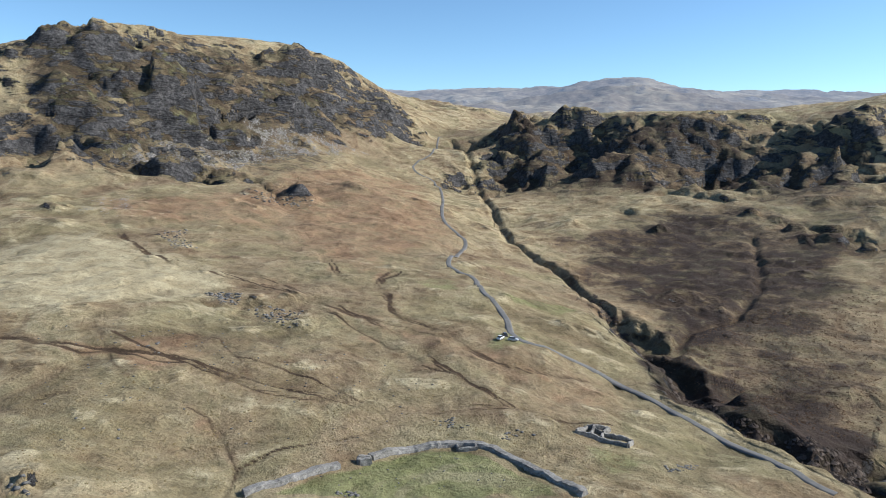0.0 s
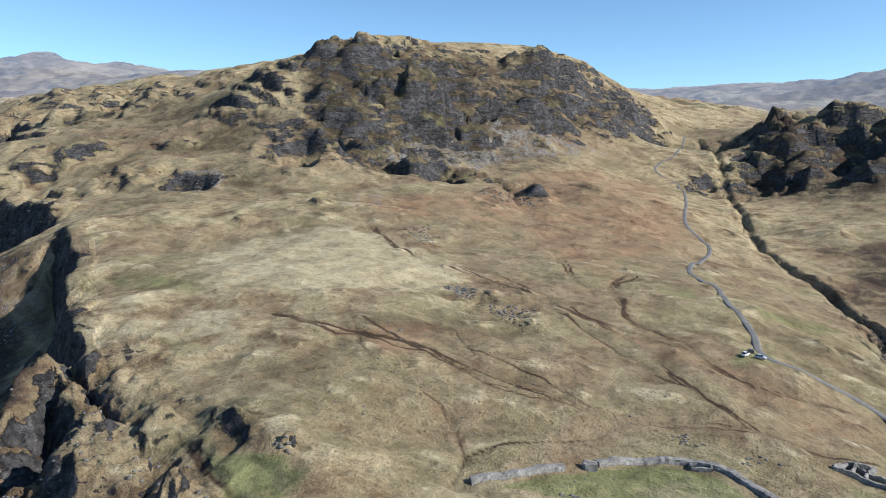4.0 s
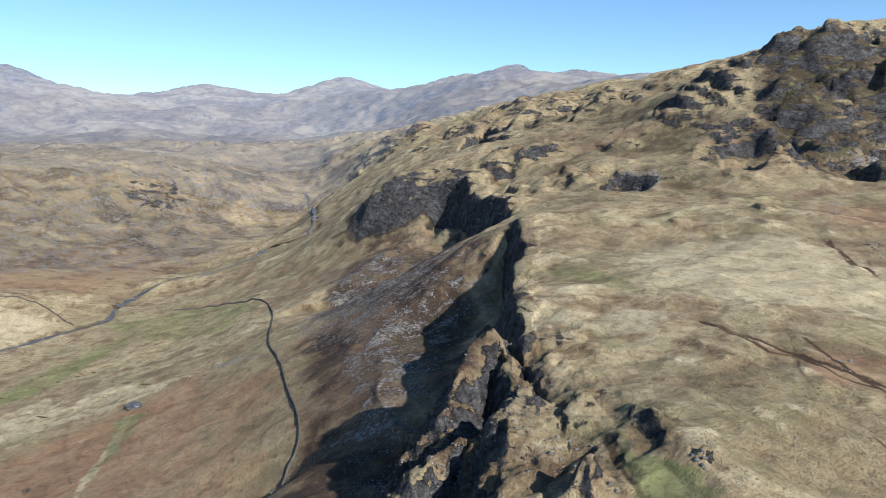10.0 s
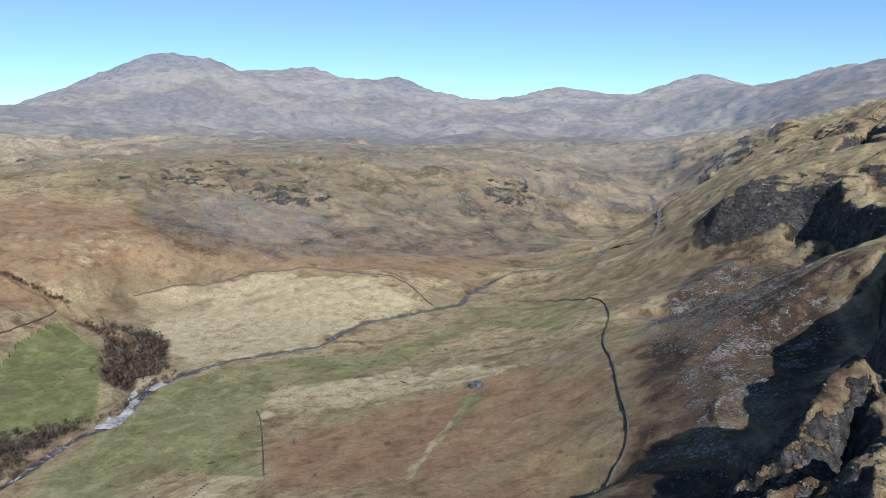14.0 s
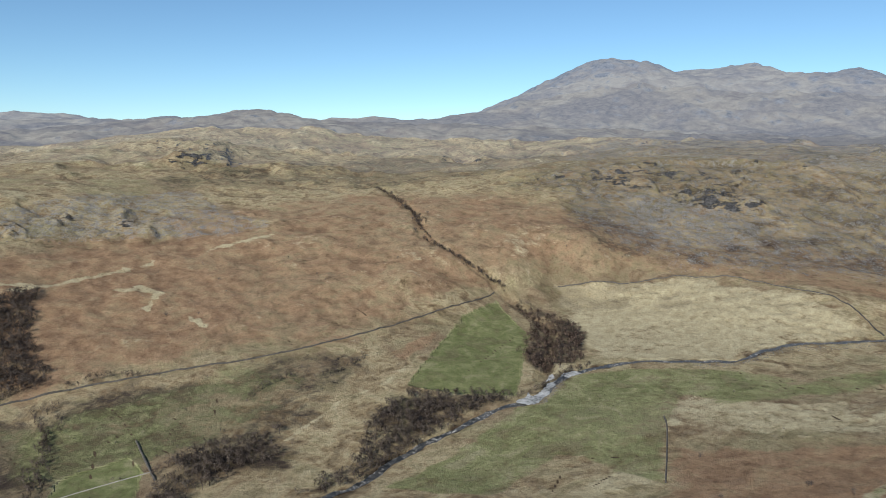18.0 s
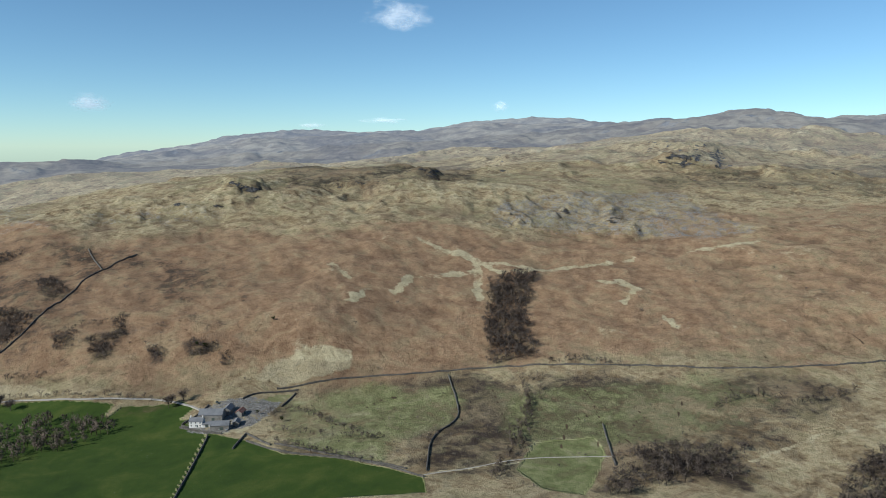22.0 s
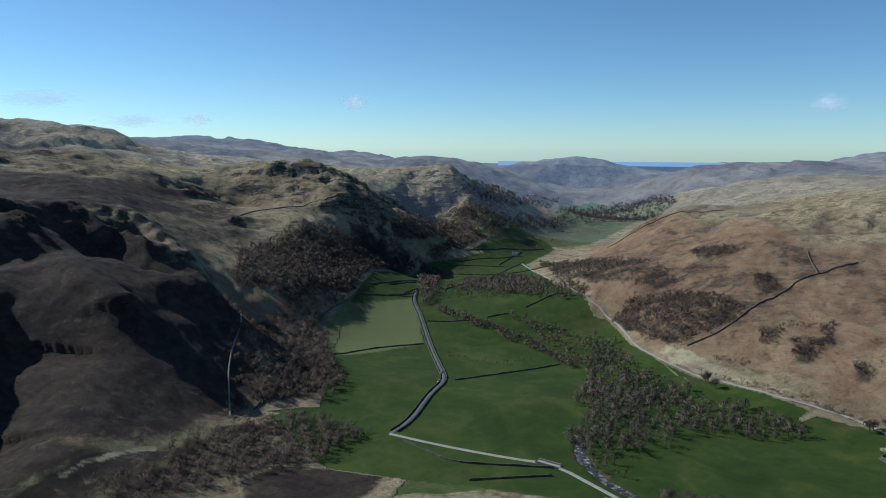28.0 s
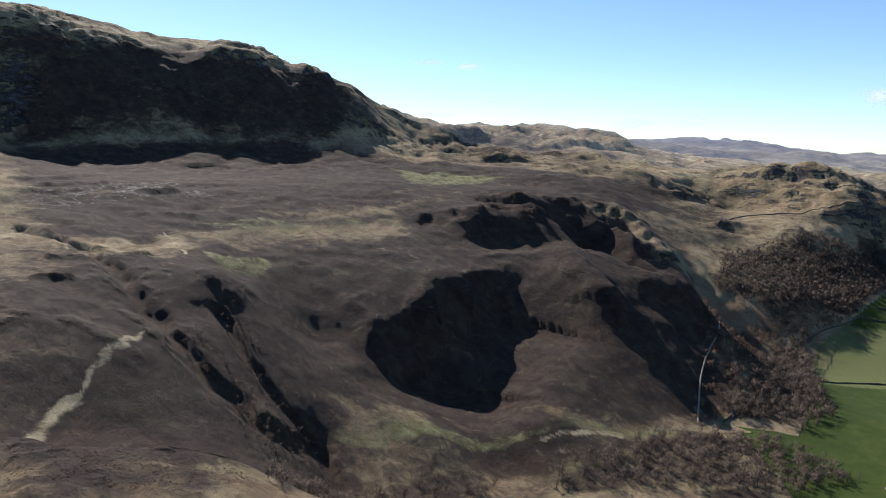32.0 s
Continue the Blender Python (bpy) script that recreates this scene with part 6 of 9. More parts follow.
streak(2, 1.0, [(-339.1, -540), (-311.5, -472.6), (-278.8, -446.6)], 0.6)
streak(2, 1.0, [(-217.8, -564), (-247, -577.5), (-278, -558.6)], 0.6)
streak(2, 1.0, [(-156.6, -553.8), (-181.2, -557.3), (-194.1, -526.6)], 0.6)
streak(2, 1.0, [(-631.1, -39.3), (-676.2, 9.1), (-687.5, 63.1), (-694, 121)], 0.75)
streak(2, 1.0, [(-738, -28), (-689.7, 25.3), (-576.6, 70.9)], 0.6)
streak(2, 1.0, [(-650.7, 80.5), (-630.1, 119.8), (-552.3, 143.1), (-531.1, 175.8)], 0.6)
streak(2, 1.0, [(-396.4, -106.4), (-435.9, -109.2), (-466.9, -96.4), (-479, -62.1)], 0.75)
streak(2, 1.0, [(-405.3, -87), (-434.6, -78.2), (-439.5, -53)], 0.6)
streak(2, 1.0, [(-689.5, -19.4), (-707, 39), (-734, 104)], 0.6)
streak(2, 1.0, [(-629.7, -256.4), (-712, -256), (-785, -254)], 0.6)
paint(2, 0.45, [(-201.8, 430.9), (-137.2, 375.1), (-69.4, 301.1), (-18.5, 274.1), (-30.7, 262.4), (-72.9, 295.1), (-138.4, 339.9)], 8, 10)
paint(2, 0.5, [(-123, 237.2), (-93.5, 246.3), (-63.1, 254.1), (-59.6, 217.3), (-87.7, 220.5), (-104.1, 217.1)], 6, 8)
paint(2, 0.45, [(-36.4, 336.9), (-23.8, 354.4), (-14.6, 286.1), (23.2, 237.5), (63.2, 255.2), (22.5, 229.5), (-13.5, 263.3), (-30.5, 304.5)], 6, 8)
paint(2, 0.4, [(-49.4, 144.8), (-48.4, 158.6), (-31.5, 169), (-13, 190.9), (-20.4, 171.6), (-41.1, 151.2)], 5, 6)
paint(2, 0.5, [(-122.3, 237.6), (-99.3, 209.6), (-72.5, 183.8), (-60.7, 174.9), (-68.6, 174.2), (-90.8, 191.8)], 4, 6)
streak(2, 0.75, [(-1740, 830), (-1557, 766), (-1045, 525), (-1054, 484), (-1132, 467), (-1063, 409), (-1038, 333), (-1015, 246), (-987, 206), (-897, 172), (-886, 140), (-876, 96), (-849, 39), (-810, 12), (-763, -12), (-751, -56), (-734, -107), (-696, -149), (-671.7, -162.2), (-659, -165.6), (-623.4, -171.2), (-584.2, -172.3), (-555.8, -200), (-504.9, -214.9), (-460.6, -229.5), (-430.2, -235.5), (-379.3, -235.9), (68.2, -439.6), (104.9, -465.4), (129.3, -495.5), (144.7, -536.7)], 9)
streak(2, 0.5, [(14, 1148), (37, 923), (44, 829), (51.6, 665.2), (52.1, 553.3), (68.9, 510), (81.4, 461.7), (85.6, 408), (92.7, 368.1), (96.2, 336.3), (101.6, 301), (98.5, 247.5), (104.9, 228.5), (111.7, 214.9), (115.8, 196.7), (143.9, 219.9)], 5)
streak(2, 0.6, [(684.9, 69.5), (625.4, 18.3), (497.2, -19.6), (461.4, -30.3), (432.1, -40.1), (415.3, -56.6), (391.8, -68.1), (388.9, -83.1), (403.5, -106.6), (376, -112.2)], 8)
paint(5, 0.6, [(-462, -748), (-502, -762), (-536, -745), (-471, -678), (-442, -624), (-412.6, -564.1), (-361.4, -589.3), (-404, -662)], 9, 12)
paint(5, 0.6, [(-907, -315), (-894, -243), (-851, -190), (-719, -158), (-667.1, -198.9), (-721, -230), (-828, -251)], 9, 12)
paint(5, 0.6, [(-290.2, -342.3), (-348.5, -371.1), (-397.5, -370), (-440.9, -334.8), (-426.8, -324), (-383.1, -333.3), (-313.4, -322.8)], 9, 12)
paint(5, 0.6, [(-449.9, -263.6), (-508, -290.6), (-546.6, -285.3), (-578.6, -238), (-589.9, -189.8), (-560.9, -206.5), (-501.7, -227.1), (-443.9, -234.2), (-393.5, -249.5), (-366.6, -249.5), (-353.8, -263.1)], 9, 12)
paint(5, 0.6, [(226, -879), (181, -824), (93, -716), (-18.4, -634), (-8, -606.9), (45.1, -591.1), (75.8, -566.7), (95.1, -516.6), (139.3, -516.6)], 9, 12)
paint(5, 0.6, [(379.8, -391.1), (364, -454.6), (296, -459.6), (298.2, -414.5), (295.9, -393), (357.6, -366.8)], 9, 12)
paint(5, 0.6, [(405.7, -464.8), (445.6, -509.7), (564, -698), (563, -779), (563, -813), (549, -742), (486, -673), (380.5, -547.2), (373.1, -501.2)], 9, 12)
paint(5, 0.6, [(751, -805), (757, -980), (720, -1210), (656, -1217), (623, -993), (582, -857), (603, -772), (653, -696)], 9, 12)
paint(5, 0.6, [(662, -1251), (660, -1397), (617, -1619), (623, -2009), (580, -1980), (591, -1551), (613, -1350), (635, -1219)], 9, 12)
paint(5, 0.6, [(156.2, -534.5), (174.2, -647), (145, -696), (92.8, -666), (70.2, -616.7), (66.1, -543.6), (98.1, -515.3), (86, -473.9), (124.9, -478.5)], 9, 12)
paint(5, 0.6, [(346, -912), (283, -907), (188, -837), (115, -736), (70.6, -667.7), (78.4, -640.9), (133, -697), (206, -767), (281, -851)], 9, 12)
paint(5, 0.6, [(79.1, -646.1), (25.5, -646.2), (-21.7, -662.1), (-13.4, -612.2), (51.2, -580), (66.1, -582.4)], 9, 12)
paint(5, 0.6, [(76.1, -464.4), (40.1, -462.4), (5, -448.1), (60.1, -436.6)], 9, 12)
paint(5, 0.6, [(208, -930), (199, -965), (126, -948), (40, -856), (52, -825), (105, -795), (151, -836)], 9, 12)
paint(5, 0.6, [(459, -1368), (335, -1251), (226, -1066), (268, -1035), (338, -1090)], 9, 12)
paint(5, 0.6, [(527, -1009), (505, -1154), (362, -1044), (351, -989), (457, -981)], 9, 12)
paint(5, 0.6, [(350.7, -249.4), (377.8, -274.9), (391.4, -321.8), (394.5, -390.4), (384.5, -440.7), (350.1, -475.3), (294.6, -467.3), (301.3, -401.3)], 9, 12)
paint(5, 0.6, [(409.8, -469.5), (443.4, -505.4), (506, -599), (565, -732), (523, -718), (423, -596), (361.1, -529.9), (379.1, -498.8)], 9, 12)
paint(5, 0.6, [(679, -778), (705, -961), (743, -1165), (621, -984), (596, -876), (624, -799)], 9, 12)
paint(5, 0.6, [(481.3, -35.4), (466.8, -47.6), (431.8, -72.4), (414.3, -109.6), (376, -112.2), (240.7, -55), (375.3, -62), (414, -44), (446, -32.2)], 9, 12)
paint(5, 0.6, [(516.9, -67), (516.4, -78.5), (458.2, -88.2), (428.4, -110), (420.9, -100.8), (449.2, -75.7), (489, -64.6)], 9, 12)
paint(5, 0.6, [(232.3, -39.7), (379.6, -127.2), (374.9, -217.7), (358.2, -216.2), (213.7, -43.3)], 9, 12)
paint(5, 0.6, [(-366, -380.5), (-384.9, -381.6), (-431.7, -322.3), (-386.5, -298.8), (-358.9, -357.3)], 9, 12)
paint(5, 0.6, [(-175.9, -500.7), (-210.6, -515.5), (-212.1, -495.1), (-180.4, -487)], 9, 12)
paint(5, 0.6, [(-312.8, -465.8), (-392.6, -551.5), (-389, -528.6), (-323.4, -450.6), (-264.8, -398.9), (-239.8, -386.9), (-281.8, -433.1)], 9, 12)
paint(5, 0.6, [(623, -728), (694, -896), (733, -1123), (667, -1228), (648, -1047), (582, -876), (581, -749)], 9, 12)
paint(5, 0.4, [(583, -618), (602, -720), (591, -810), (578, -850), (562, -767), (564, -698), (445.6, -509.7), (408.2, -454.5), (408.7, -422.5)], 9, 12)
paint(5, 0.6, [(739, -1244), (727, -1513), (654, -1719), (623, -2009), (608, -1597), (665, -1354), (682, -1246), (720, -1210)], 9, 12)
paint(5, 0.6, [(598, -1926), (519, -2007), (405, -2117), (364, -2296), (344, -2421), (468, -2673), (612, -2721), (752, -2566)], 9, 12)
paint(5, 0.6, [(750, -1626), (949, -2500), (840, -2710), (824, -2659), (690, -2000), (685, -1646)], 9, 12)
paint(5, 0.6, [(384, -1233), (235, -1129), (123, -983), (152, -967), (263, -1014)], 9, 12)
paint(5, 0.6, [(645, -1205), (607, -1212), (482, -946), (480, -903), (539, -996)], 9, 12)
paint(5, 0.6, [(530, -1163), (462, -1207), (326, -1046), (260, -1003), (262, -977), (343, -986), (407, -1014), (482, -1055)], 9, 12)
paint(5, 0.6, [(467, -917), (400, -890), (296, -848), (206, -767), (207, -744), (295, -824), (388, -864), (457, -896)], 9, 12)
paint(5, 0.6, [(26, -814), (1, -810), (6, -780), (21, -783)], 9, 12)
paint(5, 0.6, [(-6, -792), (-33, -789), (-27, -752), (-10, -754)], 9, 12)
paint(5, 0.6, [(-34, -818), (-48, -814), (-41, -769), (-32, -773)], 9, 12)
paint(5, 0.6, [(-96, -738), (-128, -723), (-121, -701), (-96, -714)], 9, 12)
paint(5, 0.6, [(-120, -702), (-135, -696), (-130.5, -681.2), (-120, -686.2)], 9, 12)
paint(5, 0.6, [(45, -961), (21, -961), (4, -912), (27, -894)], 9, 12)
paint(5, 0.6, [(-59, -745), (-79, -740), (-74, -722), (-60, -728)], 9, 12)
paint(5, 0.6, [(135, -1081), (113, -1081), (52, -1059), (59, -1044), (111, -1022)], 9, 12)
paint(5, 0.6, [(463, -918), (398, -886), (294, -844), (212, -763), (227, -768), (299, -836), (391, -872), (463, -908)], 9, 12)

for w, line in STREAMS:
    streak(1, 0.4, line, 2.4 * w)
    streak(2, 0.8, line, 0.5 * w)

COVER[..., 4] = np.maximum(COVER[..., 4], 0.42 * smooth(RISE, 0.1, 0.8) * (1 - smooth(RISE, 1.2, 2.0)) * (1 - np.clip(1.4 * COVER[..., 5], 0, 1)) * (1 - 0.7 * COVER[..., 1]))

# ---- lines and outlines of the place in the plan ----
RIVER = [(-1740, 830), (-1557, 766), (-1045, 525), (-1054, 484), (-1132, 467), (-1063, 409), (-1038, 333), (-1015, 246), (-987, 206), (-897, 172), (-886, 140), (-876, 96), (-849, 39), (-810, 12), (-763, -12), (-751, -56), (-734, -107), (-696, -149), (-671.7, -162.2), (-659, -165.6), (-623.4, -171.2), (-584.2, -172.3), (-555.8, -200), (-504.9, -214.9), (-460.6, -229.5), (-430.2, -235.5), (-379.3, -235.9), (68.2, -439.6), (104.9, -465.4), (129.3, -495.5), (144.7, -536.7)]
PASS_ROAD = [(99.7, 167.7), (96.3, 172.2), (94.7, 187.1), (92.8, 200.7), (86.9, 211.7), (80.5, 224.6), (75.3, 245.4), (67.5, 255.2), (58.7, 264.6), (47.8, 265.5), (36.6, 265.1), (27.1, 268.4), (28, 290.4), (27.3, 309.9), (22.9, 321.4), (17.4, 343.2), (17.8, 371.1), (5.5, 397), (2.3, 411.5), (10.1, 464), (18.3, 506), (11.6, 537.9), (2.9, 546.3), (-1.6, 591.6), (1, 730), (-6, 831), (-26, 853), (-38, 866), (-35, 896), (-10, 946), (-10, 1115), (-4, 1193)]
VALLEY_ROAD = [(280.4, -468.9), (231.2, -467.6), (187.1, -469), (143.3, -474.8), (110.6, -454.6), (74.3, -431)]
LANE = [(280.4, -468.9), (279.6, -502.2), (298.1, -573), (309, -630), (353, -701), (423, -804), (471, -874), (507, -918), (532, -976)]
FARM_TRACK = [(490, -1346), (439, -1267), (346, -1079), (264, -983), (214, -949), (170, -852), (148, -813), (114, -769), (66, -737), (5.5, -696.5), (-27.5, -685.8), (-64.1, -672.2), (-86, -638.5), (-93.3, -619.5)]
WALLS = {}
WALLS["intake"] = [(-280.4, 114.7), (-308.5, 133.7), (-312.3, 141.3), (-322.6, 149), (-353.4, 161.1), (-402.9, 177.5), (-448.8, 194.3), (-483, 205.2), (-514.2, 212.4), (-555, 230.1), (-618.2, 261.9), (-696, 288), (-734, 290), (-829, 274), (-868, 240)]
WALLS["field"] = [(-429.7, -42.8), (-472.8, -47), (-547.4, -55.2), (-566.7, -60.1)]
WALLS["enclosure"] = [(-895, 134), (-972, 111), (-1008, 80), (-1058, 4), (-1076, -58), (-1052, -124), (-1019, -196), (-984, -260)]
WALLS["foot"] = [(-162.6, -639.6), (-207.8, -631.2), (-243.1, -624.3), (-286.6, -606.3), (-335.7, -592.1), (-383.7, -569.2), (-449.7, -527.8), (-523, -472), (-577, -440), (-636, -409), (-694, -387), (-753, -369), (-818, -343), (-898, -326)]
WALLS["meadow"] = [(-41.2, -447.6), (-60.9, -499.5), (-87.7, -570.1)]
WALLS["lane_side"] = [(-112.4, -542.9), (-130.7, -503.8), (-166.7, -474.4), (-190.8, -444.6), (-205.7, -415)]
WALLS["hillside"] = [(95, -796), (56, -816), (21, -874), (-10, -934), (-32, -955), (-75, -993)]
WALLS["hillside_spur"] = [(-32, -955), (-20, -1032)]
WALLS["brow"] = [(303, -1291), (270, -1299), (229, -1305), (197, -1326), (152, -1315), (107, -1317)]
WALLS["cross_west"] = [(474, -660), (461, -725), (411, -773)]
WALLS["cross_east"] = [(302, -636), (271, -700), (229, -763)]
WALLS["north_fields"] = [(448, -853), (420, -862), (394, -877)]
WALLS["strip_one"] = [(573, -876), (547, -911), (520, -955), (557, -1043)]
WALLS["strip_two"] = [(588, -923), (574, -974), (577, -1074)]
WALLS["upper_one"] = [(337, -945), (322, -977), (304, -1003), (264, -985)]
WALLS["upper_two"] = [(617, -1194), (558, -1225), (471, -1230), (417, -1286)]
WALLS["upper_three"] = [(634, -1240), (576, -1318), (520, -1376), (528, -1451)]
WALLS["upper_four"] = [(608, -1337), (550, -1441), (508, -1546)]
WALLS["wood_side"] = [(408.3, -463.7), (420.6, -485.2)]
WALLS["pale"] = [(410.2, -427.1), (438.6, -456.1), (459.4, -478.3), (485, -514), (517, -562), (591, -637), (616, -619)]
WALLS["wood_edge"] = [(408, -453.4), (412.4, -469.6), (427.4, -486.9)]
WALLS["field_edge"] = [(558, -738), (560, -775), (568, -827), (578, -885)]
WALLS["croft"] = [(-317.4, -585.8), (-299.3, -535), (-280.7, -498.6), (-245.3, -482.6), (-212.2, -423.9)]
WALLS["river_field"] = [(-130.1, -524.7), (-164.8, -480.1), (-201.2, -433.4)]
WALLS["croft_east"] = [(-378.5, -430.6), (-338.8, -370.1)]
WALLS["fell"] = [(832, -884), (886, -981), (846, -1043), (784, -1221)]
WALLS["meadow_south"] = [(188.8, -421.5), (163.5, -440), (139.8, -455.9)]
WALLS["field_a"] = [(573, -957), (564, -999), (564, -1057)]
WALLS["field_b"] = [(534, -936), (538, -985), (534, -1007)]
WALLS["field_c"] = [(546, -909), (529, -927), (515, -940)]
WALLS["field_d"] = [(505, -1025), (510, -1084), (519, -1153)]
WALLS["field_e"] = [(374, -892), (361, -907), (346, -919)]
WALLS["field_f"] = [(640, -1222), (581, -1277), (511, -1300)]
WALLS["field_g"] = [(497, -1201), (493, -1274), (487, -1353)]
WALLS["field_h"] = [(426, -1109), (407, -1130), (379, -1133)]
WALLS["field_i"] = [(524, -1308), (524, -1341), (524, -1378)]
WALLS["road_bank"] = [(266.1, -462.5), (237.3, -452.4), (211.3, -443.9), (177.9, -456.2), (143.6, -468.8)]
WALLS["garden"] = [(-76.1, -595.5), (-69.8, -603.6), (-87.4, -615.1), (-99, -630)]
WALLS["garden_south"] = [(-70.2, -599.5), (-81.7, -584), (-98.4, -568.1)]
WALLS["paddock_east"] = [(-99.8, -533.1), (-107.2, -545.1), (-115.8, -558.7)]
WALLS["yard_back"] = [(-128.8, -630.1), (-143.5, -637.2), (-180.8, -630.6)]
WALLS["track_wall"] = [(-115.8, -558.7), (-126.6, -523.6)]
WALLS["paddock"] = [(-157, -603.9), (-176.6, -625.5)]
FORT_WEST = [(-43.2, 144.9), (-37.9, 148.2), (-32.5, 152.6), (-28, 157), (-24.4, 159.2)]
FORT_EAST = [(-17.5, 165.8), (-11.8, 171.6), (-3.1, 174.5), (4.2, 175.8), (10.1, 174.3), (14.3, 171.8), (19.1, 163.2), (23.9, 157.7), (28, 150.4), (31.6, 146)]
SHALLOWS = [(-683, -158), (-668.2, -168.1), (-644.2, -175.1), (-614.5, -175.2), (-591.4, -173.3), (-573.6, -175.4)]
GATE_BLOCK = [(-18.8, 163.6), (-24.5, 158.1)]
TURRET = [(4.4, 171.9), (8.2, 171.4), (8.6, 174.9), (4.5, 175.9)]
CARS = [(22.5, 263.7), (24.5, 269), (27.4, 264.3)]
LANE_CARS = [(311.3, -618.9), (425, -799), (330, -662)]
FARM = [(-83.5, -595.8), (-97.1, -603), (-105.4, -607.2), (-99.6, -580.3), (-113.2, -581.7), (-112.1, -609.9), (-120.6, -601), (-90, -590.5)]
WHITE_HOUSE = [(526, -1404)]
BRIDGE = [(157.3, -474), (139.3, -471.6)]
YARD_CARS = [(97.3, -434.8), (72.5, -437.8), (61.5, -435.4)]
FARM_CARS = [(-99.2, -578), (-104, -574.9), (-106.5, -630.3)]
HOLLY = [(-105, -724), (-112, -718), (-184, -728), (-133.9, -595.5), (-148.4, -571.2)]
POND = [(-538.5, 116), (-541.6, 112), (-529.2, 120.8)]
PLANTATION = [(-462, -748), (-502, -762), (-536, -745), (-471, -678), (-442, -624), (-412.6, -564.1), (-361.4, -589.3), (-404, -662)]
RIVERSIDE_ALDERS = [(-907, -315), (-894, -243), (-851, -190), (-719, -158), (-667.1, -198.9), (-721, -230), (-828, -251)]
RIVER_COPSE = [(-290.2, -342.3), (-348.5, -371.1), (-397.5, -370), (-440.9, -334.8), (-426.8, -324), (-383.1, -333.3), (-313.4, -322.8)]
RIVER_WOOD = [(-449.9, -263.6), (-508, -290.6), (-546.6, -285.3), (-578.6, -238), (-589.9, -189.8), (-560.9, -206.5), (-501.7, -227.1), (-443.9, -234.2), (-393.5, -249.5), (-366.6, -249.5), (-353.8, -263.1)]
STREAM_BELT = [(226, -879), (181, -824), (93, -716), (-18.4, -634), (-8, -606.9), (45.1, -591.1), (75.8, -566.7), (95.1, -516.6), (139.3, -516.6)]
ROAD_WOOD = [(379.8, -391.1), (364, -454.6), (296, -459.6), (298.2, -414.5), (295.9, -393), (357.6, -366.8)]
WEST_WOOD = [(405.7, -464.8), (445.6, -509.7), (564, -698), (563, -779), (563, -813), (549, -742), (486, -673), (380.5, -547.2), (373.1, -501.2)]
HILL_WOOD = [(751, -805), (757, -980), (720, -1210), (656, -1217), (623, -993), (582, -857), (603, -772), (653, -696)]
VALLEY_WOOD = [(662, -1251), (660, -1397), (617, -1619), (623, -2009), (580, -1980), (591, -1551), (613, -1350), (635, -1219)]
CENTRAL_BELT = [(156.2, -534.5), (174.2, -647), (145, -696), (92.8, -666), (70.2, -616.7), (66.1, -543.6), (98.1, -515.3), (86, -473.9), (124.9, -478.5)]
BELT_UPPER = [(346, -912), (283, -907), (188, -837), (115, -736), (70.6, -667.7), (78.4, -640.9), (133, -697), (206, -767), (281, -851)]
BELT_LOWER = [(79.1, -646.1), (25.5, -646.2), (-21.7, -662.1), (-13.4, -612.2), (51.2, -580), (66.1, -582.4)]
LOW_WOOD = [(76.1, -464.4), (40.1, -462.4), (5, -448.1), (60.1, -436.6)]
THICKET = [(208, -930), (199, -965), (126, -948), (40, -856), (52, -825), (105, -795), (151, -836)]
HIGH_THICKET = [(459, -1368), (335, -1251), (226, -1066), (268, -1035), (338, -1090)]
HEDGE_BELT = [(527, -1009), (505, -1154), (362, -1044), (351, -989), (457, -981)]
NOSE_WOOD = [(350.7, -249.4), (377.8, -274.9), (391.4, -321.8), (394.5, -390.4), (384.5, -440.7), (350.1, -475.3), (294.6, -467.3), (301.3, -401.3)]
FIELD_WOOD = [(409.8, -469.5), (443.4, -505.4), (506, -599), (565, -732), (523, -718), (423, -596), (361.1, -529.9), (379.1, -498.8)]
UPPER_WOOD = [(679, -778), (705, -961), (743, -1165), (621, -984), (596, -876), (624, -799)]
GILL_SCRUB = [(481.3, -35.4), (466.8, -47.6), (431.8, -72.4), (414.3, -109.6), (376, -112.2), (240.7, -55), (375.3, -62), (414, -44), (446, -32.2)]
GILL_SCRUB_TWO = [(516.9, -67), (516.4, -78.5), (458.2, -88.2), (428.4, -110), (420.9, -100.8), (449.2, -75.7), (489, -64.6)]
SLOPE_FOOT_WOOD = [(232.3, -39.7), (379.6, -127.2), (374.9, -217.7), (358.2, -216.2), (213.7, -43.3)]
WEST_BANK = [(-366, -380.5), (-384.9, -381.6), (-431.7, -322.3), (-386.5, -298.8), (-358.9, -357.3)]
CROFT_TREES = [(-312.8, -465.8), (-392.6, -551.5), (-389, -528.6), (-323.4, -450.6), (-264.8, -398.9), (-239.8, -386.9), (-281.8, -433.1)]
CRAG_WOOD = [(623, -728), (694, -896), (733, -1123), (667, -1228), (648, -1047), (582, -876), (581, -749)]
SLOPE_WOOD = [(583, -618), (602, -720), (591, -810), (578, -850), (562, -767), (564, -698), (445.6, -509.7), (408.2, -454.5), (408.7, -422.5)]
HILL_WOOD_TWO = [(739, -1244), (727, -1513), (654, -1719), (623, -2009), (608, -1597), (665, -1354), (682, -1246), (720, -1210)]
FAR_WOOD = [(598, -1926), (519, -2007), (405, -2117), (364, -2296), (344, -2421), (468, -2673), (612, -2721), (752, -2566)]
FAR_WOOD_TWO = [(750, -1626), (949, -2500), (840, -2710), (824, -2659), (690, -2000), (685, -1646)]
SPUR_THICKET = [(384, -1233), (235, -1129), (123, -983), (152, -967), (263, -1014)]
